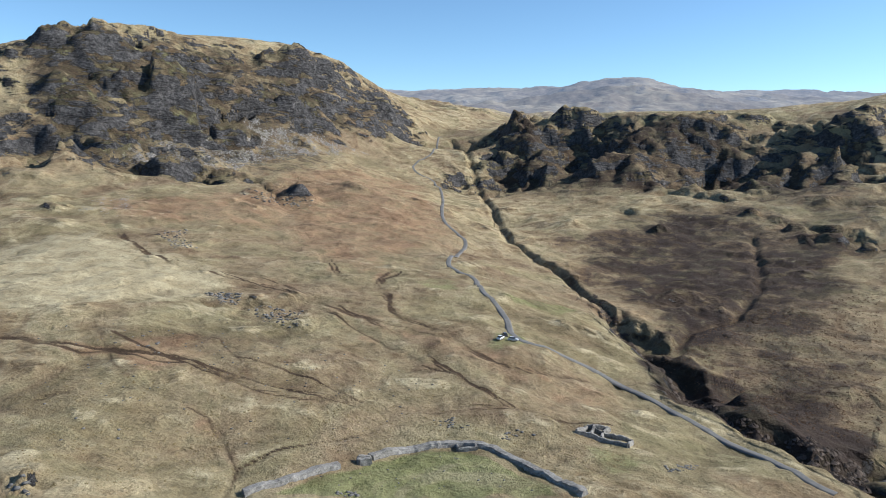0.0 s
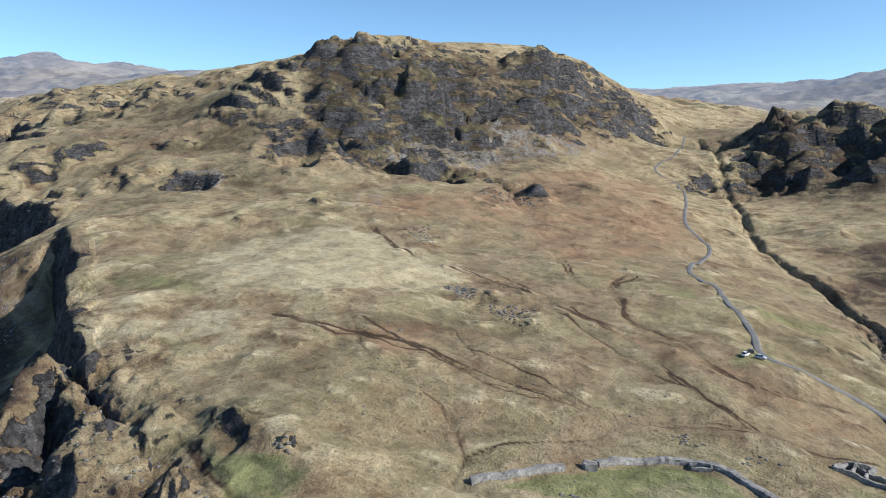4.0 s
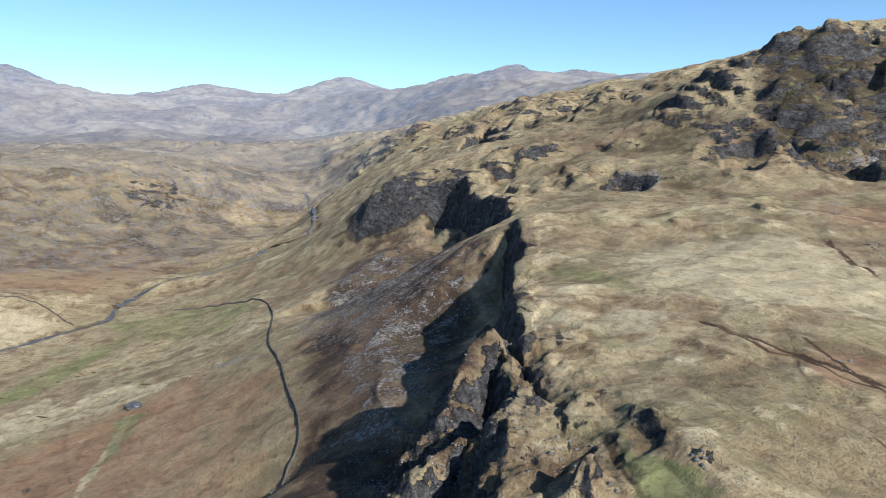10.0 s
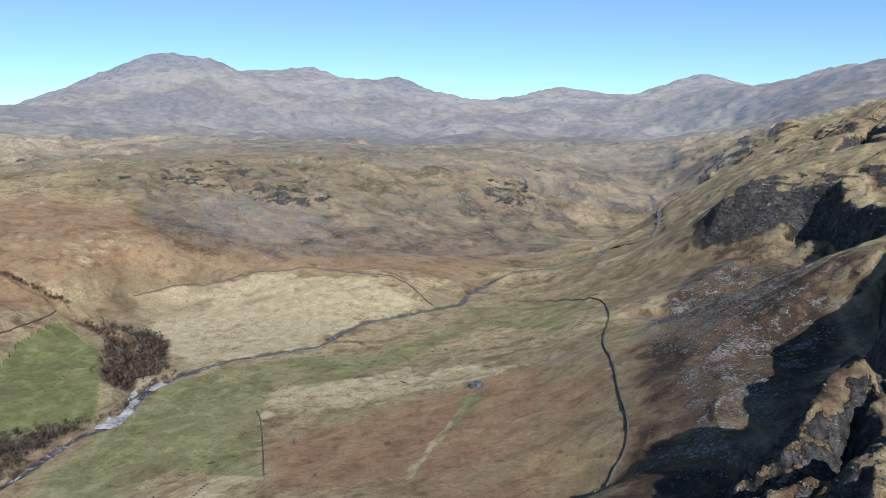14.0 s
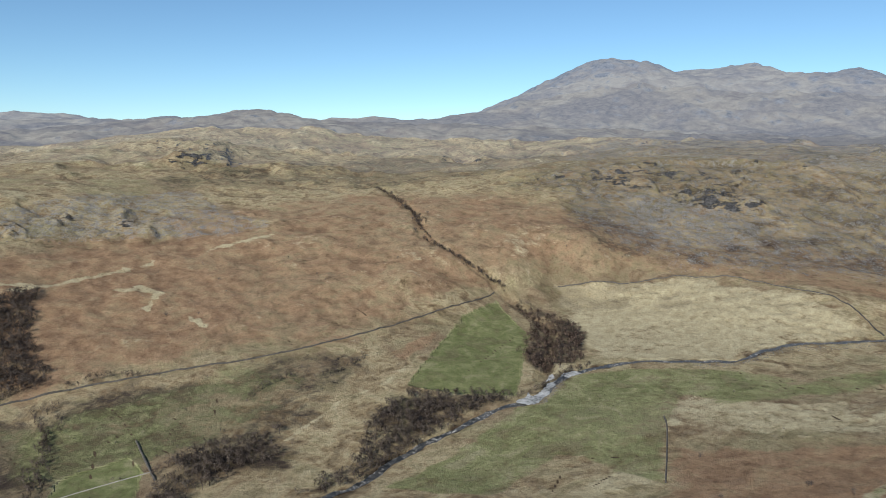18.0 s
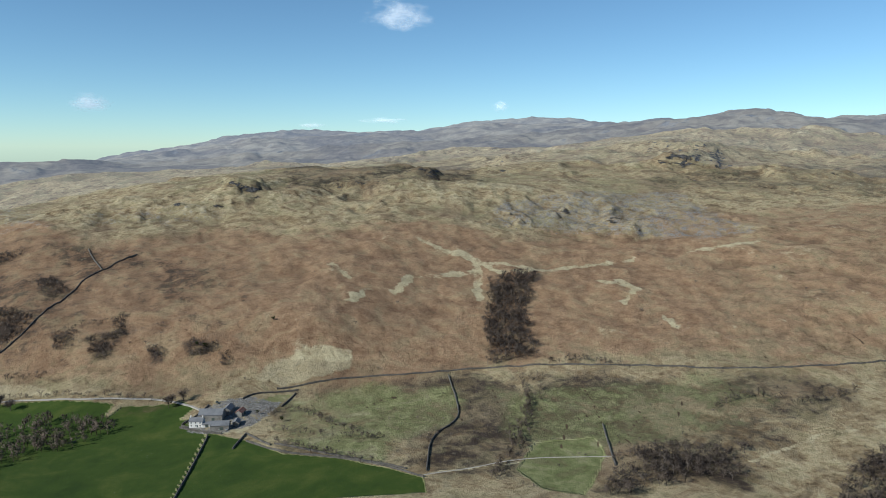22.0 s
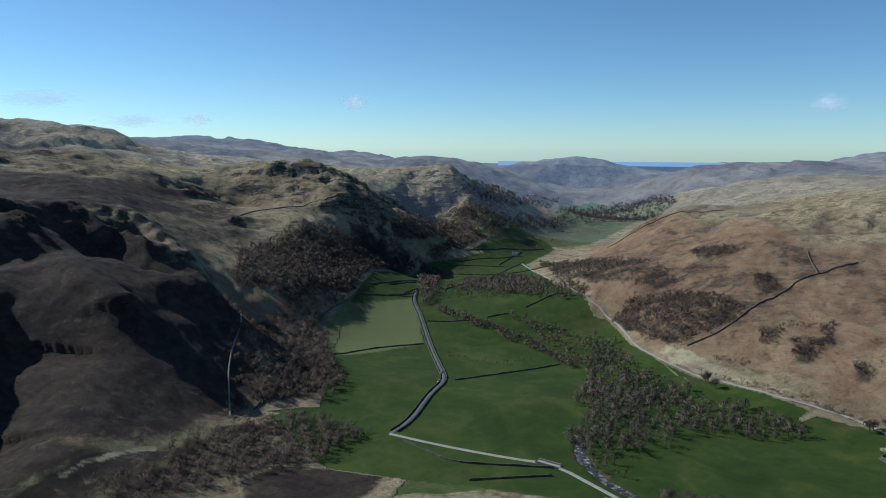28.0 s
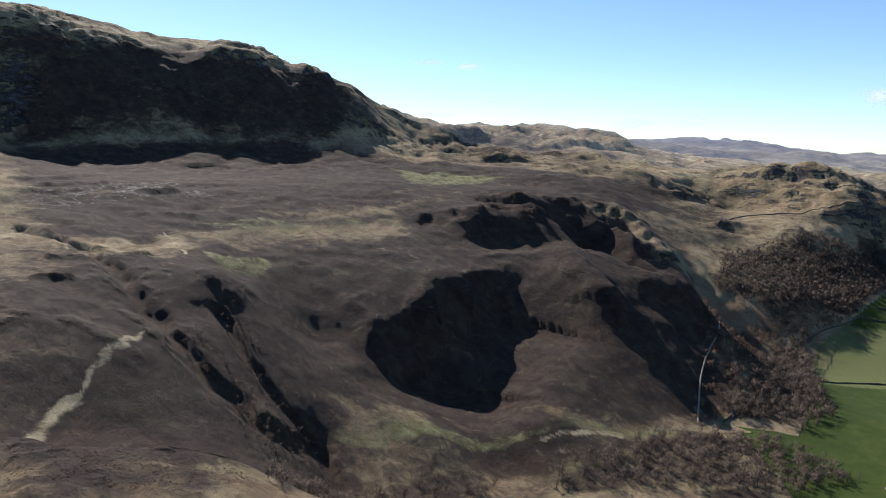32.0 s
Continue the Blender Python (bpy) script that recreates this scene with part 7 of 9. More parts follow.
LANE_COPSE = [(645, -1205), (607, -1212), (482, -946), (480, -903), (539, -996)]
FIELD_COPSE = [(530, -1163), (462, -1207), (326, -1046), (260, -1003), (262, -977), (343, -986), (407, -1014), (482, -1055)]
MEADOW_STRIP = [(467, -917), (400, -890), (296, -848), (206, -767), (207, -744), (295, -824), (388, -864), (457, -896)]
CLUMP_A = [(26, -814), (1, -810), (6, -780), (21, -783)]
CLUMP_B = [(-6, -792), (-33, -789), (-27, -752), (-10, -754)]
CLUMP_C = [(-34, -818), (-48, -814), (-41, -769), (-32, -773)]
CLUMP_D = [(-96, -738), (-128, -723), (-121, -701), (-96, -714)]
CLUMP_E = [(-120, -702), (-135, -696), (-130.5, -681.2), (-120, -686.2)]
CLUMP_F = [(45, -961), (21, -961), (4, -912), (27, -894)]
CLUMP_G = [(-59, -745), (-79, -740), (-74, -722), (-60, -728)]
CLUMP_H = [(135, -1081), (113, -1081), (52, -1059), (59, -1044), (111, -1022)]
HEDGE_ROW = [(463, -918), (398, -886), (294, -844), (212, -763), (227, -768), (299, -836), (391, -872), (463, -908)]
RAVINE_TREES = [(-1281, -726), (-1265, -698), (-1231, -664), (-1126, -572), (-1097, -546), (-1073, -526), (-1042, -507), (-1010, -493), (-988, -491), (-978, -472), (-966, -448), (-945, -426), (-941, -411), (-934, -394), (-931, -378), (-926, -367), (-925, -356), (-924, -346), (-919, -335), (-919, -326), (-915, -318), (-1083, -515), (-1036, -520), (-1023, -504)]
SHRUBS = [(-38, -784), (-33, -799), (15, -796), (21, -805), (-19, -762), (-11, -774), (-109, -721), (-104, -727), (-114, -715), (-124, -693), (-66, -732), (-80, -778), (-105, -824), (-264, -697), (-330, -734), (-317, -632), (-223.6, -604.9), (-200, -698), (-162, -716), (-184, -728), (-82, -743), (-76, -763), (204, -1173), (165, -1141), (212, -1050), (-579, -600), (-720, -677), (-672, -595), (-459, -661), (-384, -598), (-346, -652), (-261.3, -626.7), (-137.4, -659.7), (-60, -753), (-46, -761), (37, -754), (26, -742), (49, -760)]
SHRUBS_WEST = [(-799, -594), (-717, -672), (-776, -532), (-692, -624), (-578, -600), (-603, -576), (-869, -460), (-851, -377), (-916, -379), (-1056, -267), (-1087, -188), (-1217, 93), (-1146, 39), (-1125, -34), (-1211, -265), (-1071, 148), (-544.7, -433.3), (-552.7, -365.9), (-540.3, -355.1), (-472.5, -400.3), (-481.1, -26.9), (-436.1, 57.8), (-409.3, -10.6), (-444.1, 35.9)]
SHRUBS_NORTH = [(-485.7, -26.8), (-431.6, 57.6), (-444.7, 37.4), (-350, 122.7), (-325.9, 136.2), (-393.8, 160.2), (-546.8, 136.8), (-558, 25.9), (-648.4, -11.2), (-539.8, 24.8), (-1205, -38), (-1400, 196), (-1375, 265), (-1262, 161), (-1245, 96), (-1256, 370), (-1356, 34), (-1179, 198), (-1143, -193), (-1191, -88), (-1304, -126)]
RAVINE_ROW = [[(-1281, -726), (-1231, -664), (-1097, -546), (-1006, -491), (-945, -426), (-931, -378), (-922, -344), (-912, -317)], [(-1266, -712), (-1235, -676), (-1105, -556), (-1026, -503)], [(-978, -472), (-943, -421), (-928, -373), (-919, -335)], [(-1145, -592), (-1056, -516), (-1036, -496)]]
FIELD_HEDGES = [[(527, -1009), (548, -1177), (499, -1218), (374, -1078)], [(630, -1186), (569, -1223), (465, -1216), (419, -1273)], [(634, -1240), (578, -1324), (529, -1386)], [(373, -748), (306, -722), (267, -765)], [(496, -940), (444, -971), (353, -989)], [(622, -2004), (638, -2638), (410, -2344)], [(580, -1980), (492, -2188), (421, -2301)], [(559, -1615), (556, -1895), (460, -1901)], [(538, -1408), (526, -1519), (512, -1648)], [(144.7, -536.7), (120.9, -497.2), (90, -473.1)], [(386, -878), (331, -860), (261, -833), (199, -767)]]
RIVER_TREES = [[(-705, -150), (-665, -171.9), (-598.5, -179.1), (-567, -204.3), (-560.1, -229.9)], [(-517.3, -215.9), (-476.8, -233.3), (-434.5, -238), (-392.2, -239.7)], [(-441.5, -251.3), (-477.3, -247.7), (-526.9, -229.5)], [(-342.8, -377.5), (-391.3, -376.8), (-421.6, -348.8)], [(-145.7, -594.1), (-167.2, -587.8), (-181.2, -557.3), (-194.5, -507.3), (-206.3, -496.5)], [(-249.4, -394), (-281.8, -421.5), (-314.6, -453.6), (-350.1, -495.2), (-366.7, -526.8)], [(-479.5, -403.9), (-527, -408.2), (-550, -364.7), (-610, -364)], [(-416.2, -557.9), (-454, -533), (-471, -500.8)], [(-130.1, -524.7), (-141.7, -505.7), (-159, -484), (-181, -456.3)]]
HEDGE_WEST = [[(75, -748), (26, -715), (-21, -688.4), (-62.1, -670.9)], [(-138.7, -552.9), (-157.3, -531.9), (-179.9, -512.1), (-207.9, -496.5)], [(-370.8, -537.3), (-356.1, -506.5), (-335.5, -468.1), (-299.6, -437.8)], [(65, -769), (26, -754)], [(21, -789), (15, -820), (-40, -810)], [(-357.4, -378.2), (-396.1, -381.9), (-406, -351.7), (-438.5, -344.1)], [(-238.5, -468), (-257.5, -485.9)]]
MEADOW_TREES = [(68, -726), (57, -712), (-70.9, -654.5), (-81.4, -653.6), (66, -731), (-67.8, -650.1)]
FARM_TURN = 153

BANDS = [int(np.searchsorted(RINGS, r)) for r in (1750, 2150, 2600, 3150, 3900)] + [len(RINGS) - 1]
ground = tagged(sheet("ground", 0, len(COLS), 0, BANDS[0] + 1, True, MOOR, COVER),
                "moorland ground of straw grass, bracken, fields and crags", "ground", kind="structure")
# farther bands glow more strongly, to imitate haze thickening with distance
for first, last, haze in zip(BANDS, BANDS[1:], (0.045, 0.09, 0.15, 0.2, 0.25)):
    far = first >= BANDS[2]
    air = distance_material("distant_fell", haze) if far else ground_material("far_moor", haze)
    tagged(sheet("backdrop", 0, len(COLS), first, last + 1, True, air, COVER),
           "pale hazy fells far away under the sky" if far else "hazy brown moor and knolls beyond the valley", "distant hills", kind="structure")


# ---- helpers for things ----
_la, _lr = np.radians(COLS), np.log(RINGS)


def ground_z(x, y):
    """Height of the ground sheet itself."""
    x, y = np.asarray(x, float), np.asarray(y, float)
    a = np.arctan2(-x, y)
    a = np.where(a < _la[0], a + 2 * np.pi, a)
    v = np.log(np.maximum(np.hypot(x, y), RINGS[0]))
    i = np.clip(np.searchsorted(_la, a) - 1, 0, len(_la) - 2)
    j = np.clip(np.searchsorted(_lr, v) - 1, 0, len(_lr) - 2)
    p, q = (a - _la[i]) / (_la[i + 1] - _la[i]), (v - _lr[j]) / (_lr[j + 1] - _lr[j])
    p, q = np.clip(p, 0, 1), np.clip(q, 0, 1)
    return ((GZ[i, j] * (1 - p) + GZ[i + 1, j] * p) * (1 - q) + (GZ[i, j + 1] * (1 - p) + GZ[i + 1, j + 1] * p) * q)


def mesh_object(name, verts, faces, material, parent=None, label="", shade=False):
    me = bpy.data.meshes.new(name)
    me.from_pydata([tuple(v) for v in verts], [], [tuple(f) for f in faces])
    me.materials.append(material)
    if shade:
        me.polygons.foreach_set("use_smooth", np.ones(len(me.polygons), bool))
    ob = new(name, me)
    if parent:
        ob.parent = parent
    if label:
        ob["label"] = label
    return ob


def part(name, bm, material, parent, label=""):
    me = bpy.data.meshes.new(name)
    bm.to_mesh(me)
    bm.free()
    me.materials.append(material)
    ob = new(name, me)
    ob.parent = parent
    if label:
        ob["label"] = label
    return ob


def triangles(name, v, f, material):
    """A large mesh of triangles, from arrays."""
    me = bpy.data.meshes.new(name)
    me.vertices.add(len(v))
    me.vertices.foreach_set("co", np.asarray(v, np.float32).ravel())
    me.loops.add(f.size)
    me.loops.foreach_set("vertex_index", f.ravel().astype(np.int32))
    me.polygons.add(len(f))
    me.polygons.foreach_set("loop_start", np.arange(0, f.size, 3, dtype=np.int32))
    me.update(calc_edges=True)
    me.materials.append(material)
    return new(name, me)


def plain_material(name, dark, light, scale=2.0, rough=0.9, bump=0.02, spec=0.3, detail=5):
    m, n, l, p = nodes_of(name)
    pos = n.new("ShaderNodeNewGeometry").outputs["Position"]
    a = noise_node(n, l, scale, detail, 0.65, pos)
    b = noise_node(n, l, scale * 0.12, 3, 0.6, pos)
    both = calc(n, l, "MULTIPLY_ADD", b, 0.5, calc(n, l, "MULTIPLY", a, 0.5))
    l.new(ramp(n, l, both, (0.35, dark), (0.65, light)), p.inputs["Base Color"])
    p.inputs["Roughness"].default_value = rough
    p.inputs["Specular IOR Level"].default_value = spec
    if bump:
        k = n.new("ShaderNodeBump")
        k.inputs["Strength"].default_value, k.inputs["Distance"].default_value = 0.8, bump
        l.new(a, k.inputs["Height"])
        l.new(k.outputs[0], p.inputs["Normal"])
    return m


def twig_material(name, dark, light):
    """Fine bare twigs: they scatter the light to both sides."""
    m, n, l, p = nodes_of(name)
    geo = n.new("ShaderNodeNewGeometry")
    big = noise_node(n, l, 0.11, 3, 0.6, geo.outputs["Position"])
    mix = calc(n, l, "MULTIPLY_ADD", geo.outputs["Random Per Island"], 0.12, calc(n, l, "MULTIPLY", big, 0.88))
    colour = ramp(n, l, mix, (0.35, dark), (0.68, light))
    l.new(colour, p.inputs["Base Color"])
    p.inputs["Roughness"].default_value = 1.0
    p.inputs["Specular IOR Level"].default_value = 0.0
    thin = n.new("ShaderNodeBsdfTranslucent")
    l.new(colour, thin.inputs[0])
    both = n.new("ShaderNodeMixShader")
    both.inputs[0].default_value = 0.25
    l.new(p.outputs[0], both.inputs[1])
    l.new(thin.outputs[0], both.inputs[2])
    l.new(both.outputs[0], n["Material Output"].inputs[0])
    return m


DRYSTONE = plain_material("dry_stone", (0.04, 0.037, 0.033), (0.13, 0.12, 0.105), 1.6, 0.95, 0.12)
FORT_STONE = plain_material("fort_stone", (0.085, 0.082, 0.075), (0.31, 0.3, 0.275), 2.2, 0.95, 0.2)
PALE_STONE = plain_material("lichened_stone", (0.16, 0.14, 0.115), (0.34, 0.30, 0.25), 1.6, 0.95, 0.1)
ASPHALT = plain_material("road_asphalt", (0.10, 0.1, 0.097), (0.17, 0.168, 0.16), 0.8, 0.85, 0.01)
GRAVEL = plain_material("pale_gravel", (0.24, 0.22, 0.19), (0.42, 0.39, 0.34), 0.8, 0.95, 0.02)
BARK = plain_material("bark", (0.05, 0.042, 0.035), (0.12, 0.10, 0.085), 3.0, 0.95, 0.03)
TWIGS = twig_material("bare_twigs", (0.09, 0.072, 0.062), (0.2, 0.165, 0.138))
RED_TWIGS = twig_material("bare_red_twigs", (0.097, 0.07, 0.056), (0.235, 0.172, 0.135))
DARK_TWIGS = twig_material("dense_dark_twigs", (0.066, 0.054, 0.048), (0.18, 0.149, 0.126))
EVERGREEN = twig_material("evergreen_leaves", (0.02, 0.03, 0.012), (0.06, 0.075, 0.03))


def resample(line, step):
    p = np.array(line, float)
    # rounded corners
    for _ in range(2):
        q = np.empty((2 * len(p), 2))
        q[0], q[-1] = p[0], p[-1]
        q[1:-1:2], q[2:-1:2] = 0.75 * p[:-1] + 0.25 * p[1:], 0.25 * p[:-1] + 0.75 * p[1:]
        p = q
    s = np.concatenate([[0], np.cumsum(np.hypot(*np.diff(p, axis=0).T))])
    t = np.linspace(0, s[-1], max(2, int(s[-1] / step) + 1))
    return np.stack([np.interp(t, s, p[:, 0]), np.interp(t, s, p[:, 1])], 1)


def sides(p):
    d = np.gradient(p, axis=0)
    d /= np.maximum(np.hypot(d[:, 0], d[:, 1]), 1e-6)[:, None]
    return np.stack([-d[:, 1], d[:, 0]], 1)


def ribbon(name, line, width, material, lift=0.15, step=3.0, level=False, uneven=0.0):
    """A road, track or stream laid on the ground."""
    p = resample(line, step)
    n = sides(p)
    rng = np.random.default_rng(len(line))
    offs = np.linspace(-1, 1, 7)
    w = np.full(len(p), width / 2.0)
    if uneven:
        w = w * (1 + uneven * 1.6 * fbm(p[:, 0], p[:, 1], 40, 3, 9))
    pts = p[:, None] + n[:, None] * (offs[None, :, None] * w[:, None, None])
    z = ground_z(pts[..., 0], pts[..., 1])
    if level:
        z = np.repeat(z.mean(1, keepdims=True), 7, 1)
        k = np.ones(9) / 9
        z[:] = np.convolve(np.pad(z[:, 0], 4, mode="edge"), k, "valid")[:, None]
    else:
        mid = z.max(1)
        k = np.ones(5) / 5
        mid = np.maximum(np.convolve(np.pad(mid, 2, mode="edge"), k, "valid"), mid)
        z = np.repeat(mid[:, None], 7, 1)
        z[:, 0] -= 0.5
        z[:, -1] -= 0.5
    v = np.concatenate([pts, (z + lift)[..., None]], -1).reshape(-1, 3)
    i = np.arange(len(p) * 7).reshape(len(p), 7)
    q = np.stack([i[:-1, :-1], i[1:, :-1], i[1:, 1:], i[:-1, 1:]], -1).reshape(-1, 4)
    return mesh_object(name, v, q, material, shade=True)


def stone_wall(name, line, width=0.75, tall=1.5, material=None, step=1.6, ruin=0.15, seed=1):
    """A dry stone wall with an uneven top, following the ground."""
    p = resample(line, step)
    n = sides(p)
    rng = np.random.default_rng(seed)
    k = len(p)
    h = tall * (1 - ruin * rng.random(k)) * (1 + 0.12 * np.sin(np.arange(k) * 0.37))
    z = ground_z(p[:, 0], p[:, 1])
    prof = [(-0.5, -0.6), (-0.5, 0.0), (-0.42, 0.55), (-0.34, 0.93), (-0.12, 1.0), (0.12, 1.0), (0.34, 0.93), (0.42, 0.55), (0.5, 0.0), (0.5, -0.6)]
    v = np.zeros((k, len(prof), 3))
    for j, (a, b) in enumerate(prof):
        jit = (rng.random(k) - 0.5) * 0.16 * width
        v[:, j, :2] = p + n * (a * width + jit)[:, None]
        v[:, j, 2] = z + b * h + (rng.random(k) - 0.5) * 0.12 * (b > 0.3)
    m = len(prof)
    i = np.arange(k * m).reshape(k, m)
    q = [tuple(f) for f in np.stack([i[:-1, :-1], i[1:, :-1], i[1:, 1:], i[:-1, 1:]], -1).reshape(-1, 4)]
    q += [tuple(i[0]), tuple(i[-1][::-1])]
    return mesh_object(name, v.reshape(-1, 3), q, material or DRYSTONE)


# ---- roads, tracks, water ----
tagged(ribbon("road", PASS_ROAD, 3.2, ASPHALT, 0.12), "narrow grey asphalt road winding up to the pass", "road", kind="structure")
tagged(ribbon("road", VALLEY_ROAD, 4.5, GRAVEL, 0.2), "pale valley road between green fields", "road", kind="structure")
tagged(ribbon("road", LANE, 4.0, ASPHALT, 0.2), "narrow grey lane between stone walls", "road", kind="structure")
tagged(ribbon("track", [(-205.7, -418.7), (-219.5, -417.9), (-240.1, -414.1), (-273.2, -414.4), (-297.9, -407.5), (-320.5, -397.3), (-347.4, -383.2)], 1.6, GRAVEL, 0.15), "narrow pale track across the rough pastures", "track", kind="structure")
tagged(ribbon("track", FARM_TRACK, 3.5, GRAVEL, 0.2), "pale gravel farm track at the foot of the hill", "track", kind="structure")


def water_material():
    m, n, l, p = nodes_of("stream_water")
    pos = n.new("ShaderNodeNewGeometry").outputs["Position"]
    foam = noise_node(n, l, 0.22, 6, 0.75, pos, 1.0)
    l.new(ramp(n, l, foam, (0.46, (0.02, 0.02, 0.018)), (0.56, (0.12, 0.115, 0.105)), (0.66, (0.5, 0.49, 0.46))), p.inputs["Base Color"])
    l.new(ramp(n, l, foam, (0.46, (0.35,) * 3), (0.6, (0.95,) * 3)), p.inputs["Roughness"])
    k = n.new("ShaderNodeBump")
    k.inputs["Strength"].default_value, k.inputs["Distance"].default_value = 0.6, 0.3
    l.new(foam, k.inputs["Height"])
    l.new(k.outputs[0], p.inputs["Normal"])
    return m


WATER = water_material()
tagged(ribbon("river", RIVER, 10.0, WATER, 0.1, 3.0, True, 0.6), "shallow rocky river with white water", "river", kind="structure")

FOAM = plain_material("white_water", (0.06, 0.06, 0.055), (0.62, 0.62, 0.6), 0.35, 0.6, 0.3, 0.4)
tagged(ribbon("river_shallows", SHALLOWS, 17.0, FOAM, 0.25, 3.0, True, 0.8), "white water and pale shingle in the river bend", "river", kind="structure")

# ---- dry stone walls ----
TALL = {"intake": 1.7, "pale": 1.2}
for number, (key, line) in enumerate(WALLS.items()):
    pale = key.startswith("pale")
    tagged(stone_wall("dry_stone_wall", line, 1.2 if not pale else 1.6, TALL.get(key, 1.6), PALE_STONE if pale else DRYSTONE,
                      1.8 if math.hypot(*line[0]) < 900 else 3.0, 0.25, number),
           "pale tumbled stone wall on the hillside" if pale else "grey dry stone wall across rough grazing", "stone wall", "dry stone walls")
lane = resample(LANE, 6.0)
for side in (-1, 1):
    tagged(stone_wall("dry_stone_wall", [tuple(q) for q in lane + side * 3.2 * sides(lane)][1:-1], 1.0, 1.5, DRYSTONE, 2.0, 0.2, 50 + side),
           "grey dry stone wall beside the lane", "stone wall", "dry stone walls")
tagged(stone_wall("fort_wall", FORT_WEST, 2.6, 1.15, FORT_STONE, 0.9, 0.12, 71), "ruined grey stone wall of the old fort", "ruined wall", "fort walls")
tagged(stone_wall("fort_wall", FORT_EAST, 2.6, 1.25, FORT_STONE, 0.9, 0.12, 72), "ruined grey stone wall of the old fort", "ruined wall", "fort walls")


# ---- trees ----
def tube(v, f, a, b, ra, rb, n):
    a, b = np.array(a, float), np.array(b, float)
    d = b - a
    d /= np.linalg.norm(d)
    u = np.cross(d, (0.31, 0.9, 0.2))
    u /= np.linalg.norm(u)
    w = np.cross(d, u)
    k = len(v)
    for c, r in ((a, ra), (b, rb)):
        for j in range(n):
            t = 2 * math.pi * j / n
            v.append(c + r * (math.cos(t) * u + math.sin(t) * w))
    for j in range(n):
        p, q = k + j, k + (j + 1) % n
        f.append((p, q, q + n))
        f.append((p, q + n, p + n))


def tree_parts(rng, tall, spread, twigs, limbs=7, base=0.25, size=1.0):
    """A leafless tree: tapered trunk and limbs, and the twigs of its crown, as two lists of triangles."""
    v, f = [], []
    top = np.array([rng.normal(0, 0.05) * tall, rng.normal(0, 0.05) * tall, tall * 0.6])
    tube(v, f, (0, 0, -0.6), top, tall * 0.03, tall * 0.012, 5)
    tips = []
    for k in range(limbs):
        t = 2 * math.pi * (k + rng.random()) / limbs
        a = top * rng.uniform(base, 0.95) / 1.0
        b = np.array([math.cos(t) * spread * rng.uniform(0.45, 0.8), math.sin(t) * spread * rng.uniform(0.45, 0.8), tall * rng.uniform(0.55, 0.92)])
        tube(v, f, a, b, tall * 0.014, tall * 0.004, 3)
        tips += [b, (a + b) / 2 + (0, 0, tall * 0.08)]
    tips.append(top + (0, 0, tall * 0.25))
    cv, cf = [], []
    for k in range(twigs):
        c = tips[rng.integers(len(tips))] + rng.normal(0, 1, 3) * (spread * 0.2, spread * 0.2, tall * 0.085)
        out = c - np.array([0, 0, tall * 0.4])
        out = out / (np.linalg.norm(out) + 1e-6) + rng.normal(0, 0.45, 3)
        out /= np.linalg.norm(out)
        s = np.cross(out, rng.normal(0, 1, 3))
        s /= np.linalg.norm(s) + 1e-6
        ln, wd = tall * 0.13 * size * rng.uniform(0.6, 1.3), tall * 0.035 * size * rng.uniform(0.6, 1.3)
        i = len(cv)
        cv += [c - out * ln * 0.5 - s * wd * 0.4, c - out * ln * 0.3 + s * wd, c + out * ln * 0.6]
        cf.append((i, i + 1, i + 2))
    return (np.array(v), np.array(f)), (np.array(cv), np.array(cf))


_trng = np.random.default_rng(11)
WOOD_KINDS = []
for k in range(5):
    (v, f), (cv, cf) = tree_parts(_trng, 1.0, 0.44 + 0.03 * k, 96, 4, 0.2, 1.05)
    WOOD_KINDS.append((np.vstack([v, cv]), np.vstack([f, cf + len(v)])))


FAR_KINDS = []
for k in range(4):
    (v, f), (cv, cf) = tree_parts(_trng, 1.0, 0.5 + 0.04 * k, 30, 2, 0.2, 2.0)
    FAR_KINDS.append((np.vstack([v, cv]), np.vstack([f, cf + len(v)])))


def outward(v, f):
    """Turn every triangle of a crown outwards, and give its corners the crown's own rounded normals."""
    nrm = v - np.array([0, 0, 0.5])
    nrm[:, 2] += 0.15
    nrm /= np.linalg.norm(nrm, axis=1)[:, None] + 1e-9
    g = np.cross(v[f[:, 1]] - v[f[:, 0]], v[f[:, 2]] - v[f[:, 0]])
    back = (g * nrm[f[:, 0]]).sum(1) < 0
    f = f.copy()
    f[back] = f[back][:, ::-1]
    return v, f, nrm


WOOD_KINDS, FAR_KINDS = [outward(*k) for k in WOOD_KINDS], [outward(*k) for k in FAR_KINDS]


def in_outline(poly, spacing, rng):
    p = np.array(poly, float)
    n = int((np.ptp(p[:, 0]) * np.ptp(p[:, 1])) / spacing ** 2) + 1
    q = np.stack([rng.uniform(p[:, 0].min(), p[:, 0].max(), n), rng.uniform(p[:, 1].min(), p[:, 1].max(), n)], 1)
    j = 2.2 * spacing
    return q[inside(q[:, 0] + j * fbm(q[:, 0], q[:, 1], 5 * j, 2, 231), q[:, 1] + j * fbm(q[:, 0], q[:, 1], 5 * j, 2, 241), poly)]


